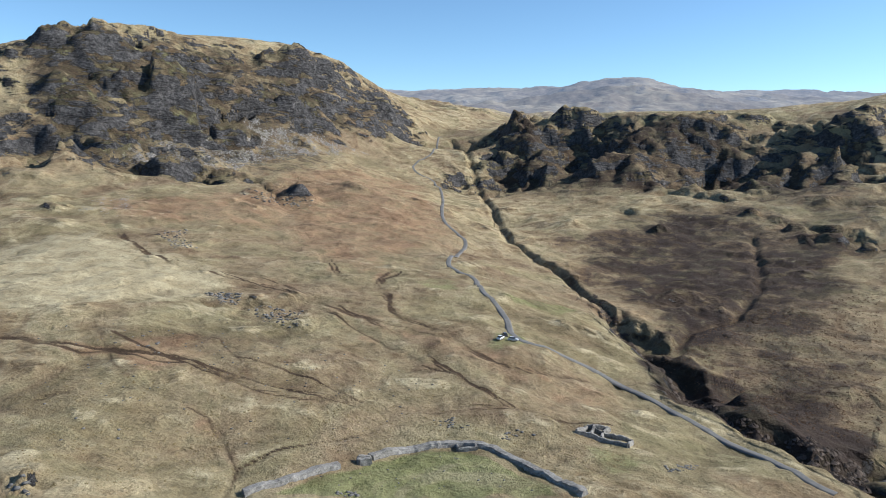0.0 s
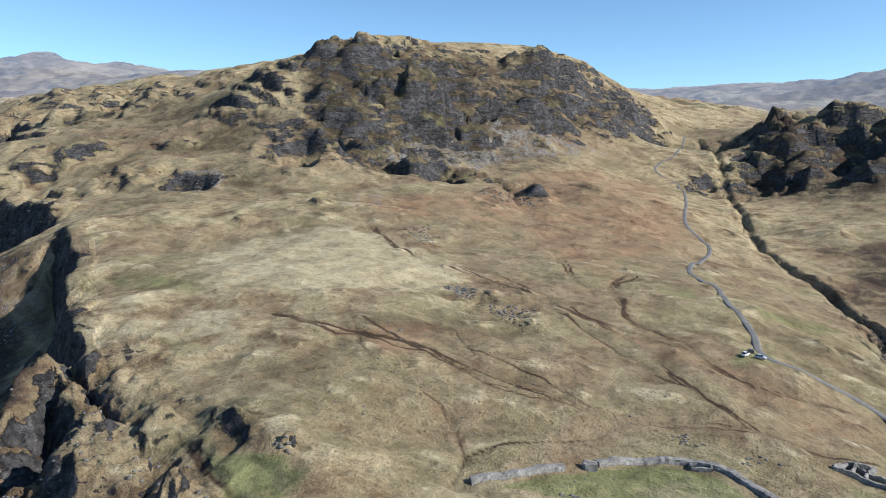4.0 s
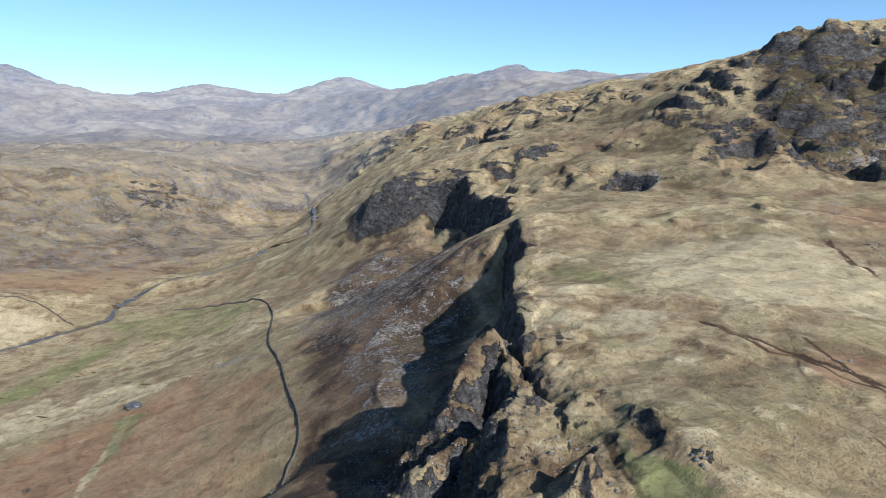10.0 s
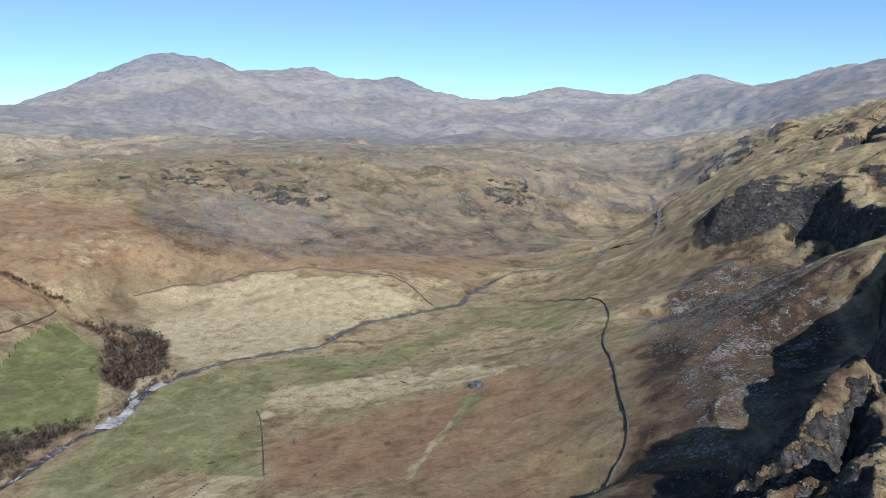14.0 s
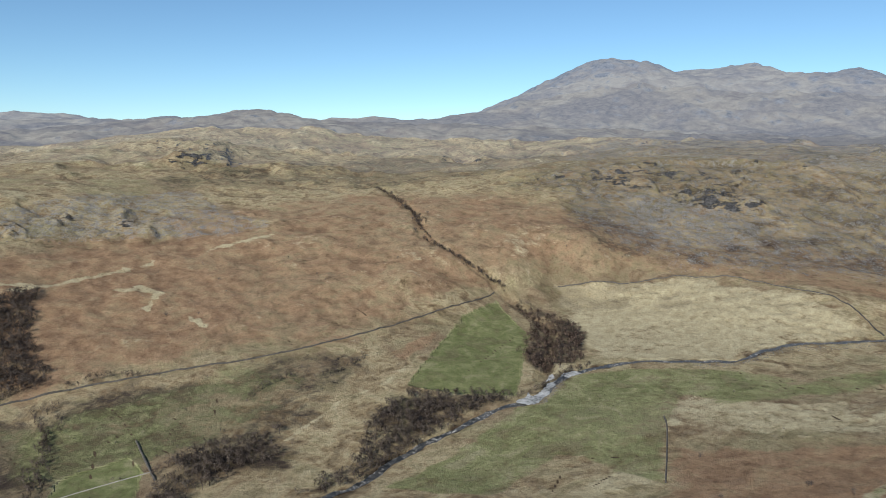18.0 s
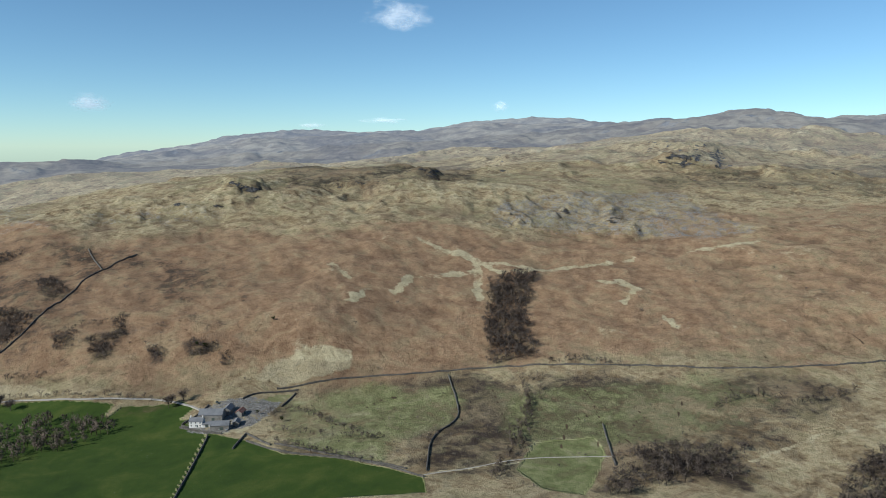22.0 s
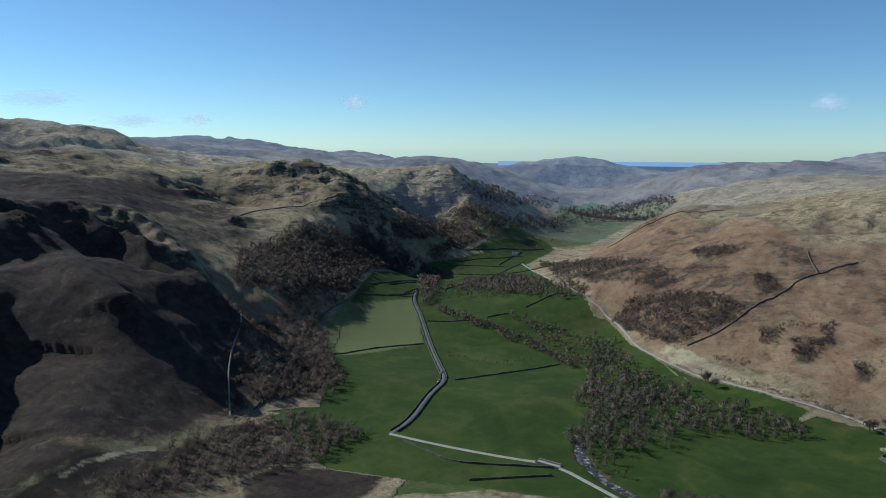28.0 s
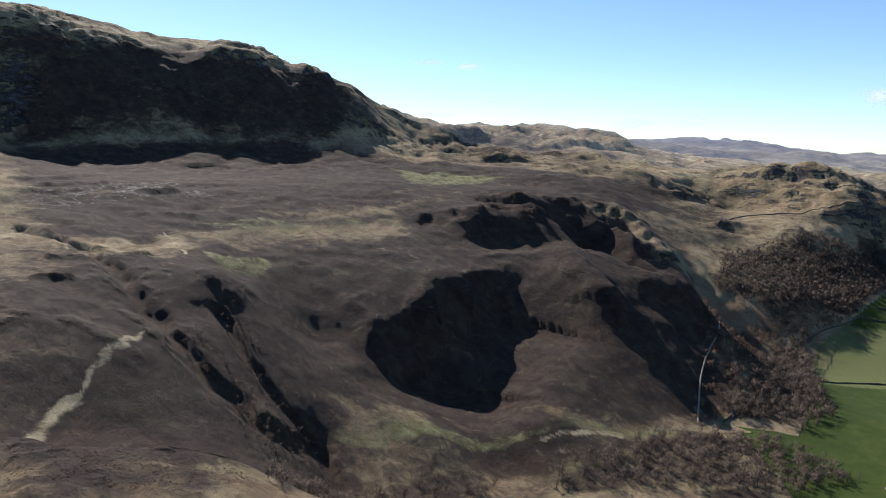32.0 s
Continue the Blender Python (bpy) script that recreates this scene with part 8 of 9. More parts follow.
def scatter(name, spots, tall, material, kinds, seed, stretch=1.0):
    """Many trees or stones as one mesh."""
    rng = np.random.default_rng(seed)
    vs, fs, ns, k = [], [], [], 0
    z = ground_z(spots[:, 0], spots[:, 1])
    for (x, y), zz in zip(spots, z):
        v, f, *nrm = kinds[rng.integers(len(kinds))]
        s, t = tall * rng.uniform(0.6, 1.25), rng.uniform(0, 2 * math.pi)
        c, d = math.cos(t) * s, math.sin(t) * s
        vs.append(np.stack([v[:, 0] * c - v[:, 1] * d + x, v[:, 0] * d + v[:, 1] * c + y, v[:, 2] * s * stretch + zz], 1))
        if nrm:
            m = nrm[0]
            ns.append(np.stack([(m[:, 0] * c - m[:, 1] * d) / s, (m[:, 0] * d + m[:, 1] * c) / s, m[:, 2]], 1))
        fs.append(f + k)
        k += len(v)
    ob = triangles(name, np.vstack(vs), np.vstack(fs), material)
    if ns:
        ob.data.polygons.foreach_set("use_smooth", np.ones(len(ob.data.polygons), bool))
        ob.data.normals_split_custom_set_from_vertices(np.vstack(ns).astype(np.float32))
    return ob


WOODS = [(PLANTATION, 4.6, 7.5, DARK_TWIGS, "dense dark plantation of bare larch and spruce"), (RIVERSIDE_ALDERS, 6.0, 6.0, RED_TWIGS, "reddish bare alders by the river bend"),
         (RIVER_COPSE, 6.0, 8.0, TWIGS, "bare grey trees along the river"), (RIVER_WOOD, 5.5, 7.0, TWIGS, "bare grey and russet trees along the river"),
         (STREAM_BELT, 8.5, 8.9, TWIGS, "belt of bare grey-brown trees between fields"), (ROAD_WOOD, 7.0, 8.075, TWIGS, "bare grey-brown trees by the road"),
         (WEST_WOOD, 8.0, 9.35, TWIGS, "bare grey-brown wood beside the meadow"), (HILL_WOOD, 7.5, 9.0, DARK_TWIGS, "bare dark wood on the lower slope"),
         (VALLEY_WOOD, 9.0, 10.0, DARK_TWIGS, "bare woodland along the valley"), (CENTRAL_BELT, 8.5, 8.5, TWIGS, "belt of bare trees along the river"), (BELT_UPPER, 8.0, 7.65, TWIGS, "belt of bare trees between meadows"), (BELT_LOWER, 8.5, 7.6499999999999995, TWIGS, "belt of bare trees by the farm track"),
         (LOW_WOOD, 5.0, 7.0, TWIGS, "bare trees at the field edge"), (THICKET, 3.6, 5.0, DARK_TWIGS, "dark brown thicket of scrub on the hillside"),
         (HIGH_THICKET, 5.5, 5.0, DARK_TWIGS, "brown scrub on the hill foot"), (HEDGE_BELT, 9.0, 7.0, TWIGS, "line of bare trees between fields"),
         (NOSE_WOOD, 7.5, 7.65, TWIGS, "bare grey trees at the foot of the slope"), (FIELD_WOOD, 8.5, 9.35, TWIGS, "bare grey wood beside the meadow"),
         (UPPER_WOOD, 8.0, 8.0, TWIGS, "bare woodland on the valley side"), (GILL_SCRUB, 7.0, 4.0, DARK_TWIGS, "dark scrub in the gill"),
         (GILL_SCRUB_TWO, 6.0, 3.5, DARK_TWIGS, "dark scrub in the gill"), (SLOPE_FOOT_WOOD, 7.0, 5.5, DARK_TWIGS, "dark bare trees below the slope"),
         (WEST_BANK, 8.0, 7.0, TWIGS, "bare trees above the river bank"), (CROFT_TREES, 8.0, 6.0, TWIGS, "scattered bare trees in a rough pasture"),
         (CRAG_WOOD, 9.0, 7.0, TWIGS, "bare woodland under the crags"), (HEDGE_ROW, 6.0, 5.0, TWIGS, "bare hedgerow trees along a stream")]
WOODS += [(LANE_COPSE, 5.5, 9.0, TWIGS, "clump of bare trees beside the lane"), (FIELD_COPSE, 6.0, 8.5, TWIGS, "bare trees between small fields"), (MEADOW_STRIP, 4.5, 6.0, TWIGS, "line of bare alders along a ditch"),
          *((c, 2.6, 3.6, DARK_TWIGS, "dense dark thorn thicket on the hillside") for c in (CLUMP_A, CLUMP_B, CLUMP_C, CLUMP_D, CLUMP_E, CLUMP_F, CLUMP_G, CLUMP_H))]
WOODS += [(SLOPE_WOOD, 7.0, 7.0, RED_TWIGS, "bare birch scrub and bracken on the slope"), (HILL_WOOD_TWO, 9.0, 10.0, DARK_TWIGS, "bare dark wood below the crags"),
          (FAR_WOOD, 14.0, 12.0, DARK_TWIGS, "dark woods far down the valley"), (FAR_WOOD_TWO, 14.0, 11.0, DARK_TWIGS, "dark woods on the far valley side"),
          (SPUR_THICKET, 6.0, 4.0, RED_TWIGS, "brown scrub on the spur of the hill")]
for number, (poly, gap, tall, mat, words) in enumerate(WOODS):
    rng = np.random.default_rng(200 + number)
    tagged(scatter("woodland", in_outline(poly, gap, rng), tall, mat, WOOD_KINDS if math.hypot(*poly[0]) < 900 else FAR_KINDS, number), words, "trees", kind="stuff")


def along(line, gap, rng):
    """Spots strung out along a line, a little to either side."""
    p = resample(line, gap)
    return p + rng.normal(0, 0.28 * gap, p.shape)


for number, (rows, gap, tall, mat, words) in enumerate(((RAVINE_ROW, 4.5, 6.0, DARK_TWIGS, "dark bare trees crowding a narrow ravine"), (FIELD_HEDGES, 9.0, 6.0, DARK_TWIGS, "bare hedgerow trees between valley fields"),
                                                        (RIVER_TREES, 5.0, 6.5, TWIGS, "bare trees strung along stream and field edges"),
                                                        (HEDGE_WEST, 5.5, 5.5, DARK_TWIGS, "bare hedgerow trees and thorns along walls"))):
    rng = np.random.default_rng(300 + number)
    for line in rows:
        tagged(scatter("tree_row", along(line, gap, rng), tall, mat, WOOD_KINDS if math.hypot(*line[0]) < 900 else FAR_KINDS, 320 + number), words, "trees", kind="stuff")


# ---- single trees and bushes ----
def tree_thing(name, rng, tall, spread, twigs, bark, leaf, words, kind_word, group):
    (v, f), (cv, cf) = tree_parts(rng, tall, spread, twigs, 8, 0.2, 1.0)
    root = new(name)
    mesh_object("trunk", v, f, bark, root)
    mesh_object("crown", cv, cf, leaf, root)
    root.location = (0, 0, -900)
    return tagged(root, words, kind_word, group)


def plant(kinds, spots, rng, low=0.75, high=1.25):
    z = ground_z([s[0] for s in spots], [s[1] for s in spots])
    for (x, y), zz in zip(spots, z):
        k = kinds[rng.integers(len(kinds))]
        s = rng.uniform(low, high)
        ob = copy_thing(k, Matrix.Identity(4))
        ob.matrix_basis = Matrix.LocRotScale((x, y, zz - 0.1), Euler((0, 0, rng.uniform(0, 6.28))), (s, s, s))


def forget(kinds):
    for k in kinds:
        for o in [*k.children_recursive, k]:
            bpy.data.objects.remove(o)


prng = np.random.default_rng(31)
THORNS = [tree_thing("thorn_bush", prng, 3.2, 1.9, 170, BARK, DARK_TWIGS, "dark leafless thorn bush on the brown hillside", "bush", "thorn bushes") for _ in range(3)]
plant(THORNS, SHRUBS + SHRUBS_WEST, prng, 0.7, 1.5)
plant(THORNS, SHRUBS_NORTH, prng, 0.5, 1.1)
GILL_TREES = [tree_thing("gill_tree", prng, 6.5, 2.8, 200, BARK, DARK_TWIGS, "dark bare tree in the narrow gill", "tree", "trees in the gill") for _ in range(3)]
plant(GILL_TREES, RAVINE_TREES, prng, 0.7, 1.3)
ASH = [tree_thing("ash_tree", prng, 11.0, 5.5, 420, BARK, TWIGS, "tall bare grey ash tree by the farm track", "tree", "trees by the track") for _ in range(2)]
plant(ASH, MEADOW_TREES, prng, 0.8, 1.1)
HOLLIES = [tree_thing("holly_bush", prng, 5.0, 2.4, 420, BARK, EVERGREEN, "dark green holly among bare bushes", "bush", "hollies") for _ in range(2)]
plant(HOLLIES, HOLLY, prng, 0.8, 1.2)
forget(HOLLIES + THORNS + GILL_TREES + ASH)

# ---- loose stones and scrub ----
_srng = np.random.default_rng(5)
STONE_KINDS = []
for k in range(4):
    bm = bmesh.new()
    bmesh.ops.create_icosphere(bm, subdivisions=1, radius=0.5)
    for w in bm.verts:
        w.co *= _srng.uniform(0.5, 1.3)
        w.co.z *= 0.45
    bmesh.ops.triangulate(bm, faces=bm.faces)
    bm.verts.index_update()
    STONE_KINDS.append((np.array([tuple(w.co) for w in bm.verts]), np.array([[q.index for q in f.verts] for f in bm.faces])))
    bm.free()
TUSSOCKS = []
for k in range(3):
    v, f = [], []
    for j in range(12):
        t = 2 * math.pi * j / 12 + _srng.uniform(-0.2, 0.2)
        a = np.array([math.cos(t) * 0.5, math.sin(t) * 0.5, -0.1])
        b = np.array([math.cos(t + 0.6) * 0.5, math.sin(t + 0.6) * 0.5, -0.1])
        v += [a, b, np.array([_srng.uniform(-0.2, 0.2), _srng.uniform(-0.2, 0.2), _srng.uniform(0.12, 0.26)])]
        f.append((3 * j, 3 * j + 1, 3 * j + 2))
    TUSSOCKS.append((np.array(v), np.array(f)))
ROCK = plain_material("fell_rock", (0.05, 0.05, 0.049), (0.2, 0.195, 0.185), 1.2, 0.95, 0.05)
STRAW_TUFT = twig_material("straw_tuft", (0.16, 0.12, 0.06), (0.34, 0.28, 0.16))
BRACKEN_TUFT = twig_material("bracken_tuft", (0.07, 0.045, 0.03), (0.19, 0.125, 0.08))
tagged(scatter("scree_stones", in_outline([(-523, 238.2), (-601, 322.1), (-496.9, 331.8), (-539.4, 386), (-400.6, 276.9), (-407.1, 234.8), (-430.4, 212.3)], 2.6, np.random.default_rng(401)), 1.5, ROCK, STONE_KINDS, 401), "grey scree stones below the crags", "stones", kind="stuff")
tagged(scatter("scree_stones", in_outline([(-210.1, 108.8), (-259.9, 143.3), (-245.6, 157.7), (-183.1, 140.5), (-125.4, 101.6)], 1.8, np.random.default_rng(402)), 1.0, ROCK, STONE_KINDS, 402), "grey scree stones below the cliff", "stones", kind="stuff")
tagged(scatter("scree_stones", in_outline([(-550.1, 172.1), (-540.4, 196.6), (-489.9, 208.8), (-518.5, 188.4)], 2.0, np.random.default_rng(403)), 1.3, ROCK, STONE_KINDS, 403), "band of grey stones on the slope", "stones", kind="stuff")
tagged(scatter("scree_stones", in_outline([(-283.6, 635.8), (-274, 717), (-221, 770), (-145, 815), (-196, 677), (-235, 612.3)], 4, np.random.default_rng(404)), 2.2, ROCK, STONE_KINDS, 404), "grey scree stones below the crags", "stones", kind="stuff")
tagged(scatter("scree_stones", in_outline([(-417.4, 513.9), (-394.2, 534.6), (-358.9, 494.5), (-378.2, 480.3)], 3, np.random.default_rng(405)), 2.0, ROCK, STONE_KINDS, 405), "grey scree stones on the shoulder", "stones", kind="stuff")
tagged(scatter("boulders", in_outline([(-142.7, 227.8), (-117.1, 245.5), (-32.5, 278.3), (-0.3, 208.1), (-26.7, 174.9), (-92.9, 153.2)], 9, np.random.default_rng(406)), 0.9, ROCK, STONE_KINDS, 406), "scattered grey boulders in the grass", "boulders", kind="stuff")
tagged(scatter("boulders", in_outline([(-37.1, 145.2), (-21.5, 157.6), (11.2, 168.6), (25, 147.5)], 6, np.random.default_rng(407)), 0.7, ROCK, STONE_KINDS, 407), "scattered grey boulders inside the fort", "boulders", kind="stuff")
tagged(scatter("boulders", in_outline([(-280.2, 114.7), (-328.1, 151), (-452.4, 198.9), (-469.2, 251), (-419.1, 270), (-284, 150.7)], 5, np.random.default_rng(408)), 1.0, ROCK, STONE_KINDS, 408), "scattered stones in the bracken slope", "boulders", kind="stuff")
tagged(scatter("boulders", in_outline([(-558, -917), (-668, -1008), (-900, -924), (-863, -805), (-719, -840)], 9, np.random.default_rng(409)), 3.0, ROCK, STONE_KINDS, 409), "pale rock outcrops on the hill", "boulders", kind="stuff")
tagged(scatter("outcrop_stones", in_outline([(-102.4, 300.8), (-96.1, 308.3), (-87.1, 302.9), (-84.9, 286.5), (-92.2, 283.8)], 1.6, np.random.default_rng(440)), 1.9, ROCK, STONE_KINDS, 440), "grey lichened rocks breaking through the turf", "rocks", kind="stuff")
tagged(scatter("outcrop_stones", in_outline([(-80, 285.7), (-68.9, 288.2), (-59.3, 287.3), (-55.6, 263.3), (-66.3, 267.4)], 2.2, np.random.default_rng(441)), 1.7, ROCK, STONE_KINDS, 441), "grey lichened rocks breaking through the turf", "rocks", kind="stuff")
tagged(scatter("outcrop_stones", in_outline([(-164.4, 414.2), (-156.7, 429.8), (-135.1, 381.8), (-144.7, 370.9)], 2.4, np.random.default_rng(442)), 1.8, ROCK, STONE_KINDS, 442), "grey lichened rocks breaking through the turf", "rocks", kind="stuff")
tagged(scatter("outcrop_stones", in_outline([(-6.7, 191.3), (3, 195), (7.6, 188.3), (-0.2, 183.7)], 2.2, np.random.default_rng(443)), 1.2, ROCK, STONE_KINDS, 443), "grey lichened rocks breaking through the turf", "rocks", kind="stuff")
tagged(scatter("outcrop_stones", in_outline([(13.6, 182.8), (28.1, 188.2), (27.3, 182), (16.3, 178.8)], 1.8, np.random.default_rng(444)), 1.4, ROCK, STONE_KINDS, 444), "grey lichened rocks breaking through the turf", "rocks", kind="stuff")
tagged(scatter("outcrop_stones", in_outline([(58.4, 173.3), (69.5, 183.2), (66.1, 174), (57.8, 169.2)], 1.0, np.random.default_rng(445)), 1.2, ROCK, STONE_KINDS, 445), "grey lichened rocks breaking through the turf", "rocks", kind="stuff")
tagged(scatter("outcrop_stones", in_outline([(-23.3, 147.7), (-19.2, 150), (-17.4, 145.4), (-23.3, 143.4)], 1.0, np.random.default_rng(446)), 1.3, ROCK, STONE_KINDS, 446), "grey lichened rocks breaking through the turf", "rocks", kind="stuff")
tagged(scatter("outcrop_stones", in_outline([(-104.1, 217.1), (-96.3, 243.3), (-87.5, 235.1), (-93.2, 204.3)], 6, np.random.default_rng(447)), 1.5, ROCK, STONE_KINDS, 447), "grey lichened rocks breaking through the turf", "rocks", kind="stuff")
tagged(scatter("outcrop_stones", in_outline([(-154.8, 548.3), (-118.4, 563.2), (-98.9, 553.3), (-132.9, 529.7)], 4, np.random.default_rng(448)), 2.6, ROCK, STONE_KINDS, 448), "grey lichened rocks breaking through the turf", "rocks", kind="stuff")
tagged(scatter("outcrop_stones", in_outline([(-86.2, 132.8), (-81.8, 133.9), (-79.8, 130.3), (-83.6, 129.3)], 1.2, np.random.default_rng(449)), 1.5, ROCK, STONE_KINDS, 449), "grey lichened rocks breaking through the turf", "rocks", kind="stuff")
tagged(scatter("crag_rocks", in_outline([(-225.1, 177.1), (-179.6, 169.7), (-140.9, 152.2), (-119, 133.1), (-88.4, 109.8), (-186.4, 115.9), (-197.5, 147.2)], 6.5, np.random.default_rng(470)), 1.5, ROCK, STONE_KINDS, 470), "broken grey rocks on the crag", "rocks", kind="stuff")
tagged(scatter("crag_rocks", in_outline([(-729, 464), (-632, 500), (-470.1, 436.5), (-477.9, 383.6), (-694, 440)], 6, np.random.default_rng(471)), 3.4, ROCK, STONE_KINDS, 471), "broken grey rocks on the cliff", "rocks", kind="stuff")
tagged(scatter("river_stones", in_outline([(-578.9, -172.8), (-643.9, -179.7), (-671.2, -164.3), (-641.1, -160.7), (-584, -161.6)], 1.6, np.random.default_rng(410)), 1.2, ROCK, STONE_KINDS, 410), "pale boulders in the river bend", "stones", kind="stuff")
tagged(scatter("river_stones", in_outline([(-741, -55), (-756, -12), (-829, 26), (-886, 140), (-869, 137), (-821, 38), (-757, 0), (-722, -44)], 2.2, np.random.default_rng(411)), 1.3, ROCK, STONE_KINDS, 411), "pale stones along the river bed", "stones", kind="stuff")
tagged(scatter("bracken_tufts", in_outline([(102.6, 339.1), (161.4, 381), (256.1, 404.2), (154.6, 235.6), (110.1, 240.5), (106.8, 309.2)], 2.6, np.random.default_rng(421)), 1.2, BRACKEN_TUFT, TUSSOCKS, 421), "brown heather and bracken tufts", "plants", kind="stuff")
tagged(scatter("grass_tussocks", in_outline([(-85, 129.7), (-114.7, 180.9), (-83.2, 208.8), (-27, 229.6), (20.6, 209.3), (37.1, 203), (57.8, 186), (33.1, 150.5), (17.3, 172.8), (-20.1, 169.1), (-36, 151)], 2.3, np.random.default_rng(422)), 0.8, STRAW_TUFT, TUSSOCKS, 422), "straw-coloured grass tussocks on the moor", "grass", kind="stuff")
tagged(scatter("bracken_tufts", in_outline([(-280.2, 114.7), (-328.1, 151), (-452.4, 198.9), (-455.4, 224.8), (-329.2, 175.2), (-221, 109.9)], 2.2, np.random.default_rng(423)), 1.0, BRACKEN_TUFT, TUSSOCKS, 423), "brown bracken tufts on the slope", "plants", kind="stuff")
tagged(scatter("bracken_tufts", in_outline([(196.1, 27), (235.3, 31.5), (237.4, 10.9), (233.8, -30.9), (213.7, -39.8), (194.1, -10.6)], 1.6, np.random.default_rng(424)), 0.8, BRACKEN_TUFT, TUSSOCKS, 424), "brown bracken tufts on the near slope", "plants", kind="stuff")
tagged(scatter("gill_bushes", in_outline([(92.3, 423.7), (95.1, 378.1), (103.5, 306.9), (104.3, 241.3), (119.6, 230.5), (144, 224.7), (121.6, 189.2), (103.9, 206.4), (95.9, 230.1), (89.3, 293.6), (85.1, 374.8)], 2.0, np.random.default_rng(425)), 3.2, DARK_TWIGS, TUSSOCKS, 425), "dark bushes in the deep gill", "bushes", kind="stuff")
tagged(scatter("hillside_bushes", in_outline([(237, -958), (264, -1151), (134, -1146), (-35, -943), (-151, -721), (-139.1, -667.7), (43, -748), (99, -784)], 26, np.random.default_rng(431)), 3.0, DARK_TWIGS, FAR_KINDS, 431, 0.75), "small dark bushes scattered over the bracken hillside", "bushes", kind="stuff")
tagged(scatter("hillside_bushes", in_outline([(-139.1, -667.7), (-184, -873), (-481, -810), (-358.8, -597.8)], 34, np.random.default_rng(432)), 2.2, DARK_TWIGS, FAR_KINDS, 432, 0.75), "few dark bushes on the brown hillside", "bushes", kind="stuff")
tagged(scatter("hillside_bushes", in_outline([(-541, -614), (-751, -838), (-961, -604), (-870, -345), (-746, -367), (-585, -450)], 36, np.random.default_rng(433)), 2.4, DARK_TWIGS, FAR_KINDS, 433, 0.75), "few dark bushes on the brown hillside", "bushes", kind="stuff")
tagged(scatter("hillside_bushes", in_outline([(-1027, -274), (-1317, -343), (-1302, -130), (-1532, 247), (-1558, 584), (-1248, 434), (-1080, 172), (-1107, -75)], 30, np.random.default_rng(434)), 2.6, DARK_TWIGS, FAR_KINDS, 434, 0.75), "small dark bushes over the valley side", "bushes", kind="stuff")
tagged(scatter("pasture_bushes", in_outline([(-128.1, -529.8), (-156.8, -633.5), (-282.1, -597.4), (-439.5, -516), (-618, -397), (-614, -360), (-473.6, -360), (-362.5, -385.9), (-293.3, -346)], 24, np.random.default_rng(435)), 3.2, DARK_TWIGS, FAR_KINDS, 435, 0.75), "scattered dark thorn bushes in rough pasture", "bushes", kind="stuff")
tagged(scatter("hillside_bushes", in_outline([(441.6, -140.7), (538.7, -144.5), (547.1, -215.7), (537.5, -383.1), (482.3, -493.3), (415.8, -423.1)], 30, np.random.default_rng(436)), 2.4, DARK_TWIGS, FAR_KINDS, 436, 0.75), "small dark bushes on the brown slope", "bushes", kind="stuff")
tagged(scatter("hillside_bushes", in_outline([(594.5, 72.3), (832, 96), (938, -138), (1008, -495), (748, -338), (595.4, -42.1)], 22, np.random.default_rng(437)), 2.0, DARK_TWIGS, FAR_KINDS, 437, 0.75), "dark heather clumps over the bench", "bushes", kind="stuff")


# ---- farm ----
SLATE = plain_material("slate_roof", (0.10, 0.105, 0.115), (0.19, 0.195, 0.205), 1.5, 0.7, 0.03)
FARM_STONE = plain_material("farm_stone", (0.12, 0.115, 0.105), (0.28, 0.265, 0.24), 1.4, 0.95, 0.04)
LIME = plain_material("limewash", (0.62, 0.61, 0.58), (0.80, 0.79, 0.76), 0.8, 0.9, 0.01)
RUST = plain_material("rusty_sheet", (0.20, 0.09, 0.06), (0.34, 0.19, 0.15), 1.0, 0.8, 0.01)
PANE, _n, _l, _p = nodes_of("window_glass")
_p.inputs["Base Color"].default_value = (0.03, 0.035, 0.04, 1)
_p.inputs["Roughness"].default_value = 0.08
DOOR_PAINT = plain_material("door_paint", (0.05, 0.07, 0.06), (0.09, 0.11, 0.10), 2.0, 0.6, 0.0)


def block(sx, sy, sz, x=0.0, y=0.0, z=0.0, turn=0.0, bevel=0.03):
    bm = bmesh.new()
    bmesh.ops.create_cube(bm, size=1.0)
    for w in bm.verts:
        w.co = (w.co.x * sx, w.co.y * sy, w.co.z * sz)
    if bevel:
        bmesh.ops.bevel(bm, geom=list(bm.edges), offset=bevel, segments=1, affect="EDGES")
    bmesh.ops.transform(bm, matrix=Matrix.Translation((x, y, z)) @ Matrix.Rotation(turn, 4, "Z"), verts=bm.verts)
    return bm


def gabled(length, depth, eaves, ridge):
    """Walls of a gabled building, as one solid."""
    a, b = length / 2, depth / 2
    bm = bmesh.new()
    ring = []
    for x in (-a, a):
        ring.append([bm.verts.new(c) for c in ((x, -b, -1.5), (x, b, -1.5), (x, b, eaves), (x, 0, ridge), (x, -b, eaves))])
    bm.faces.new(ring[0][::-1])
    bm.faces.new(ring[1])
    for i in range(5):
        j = (i + 1) % 5
        bm.faces.new((ring[0][i], ring[0][j], ring[1][j], ring[1][i]))
    bmesh.ops.recalc_face_normals(bm, faces=bm.faces)
    return bm


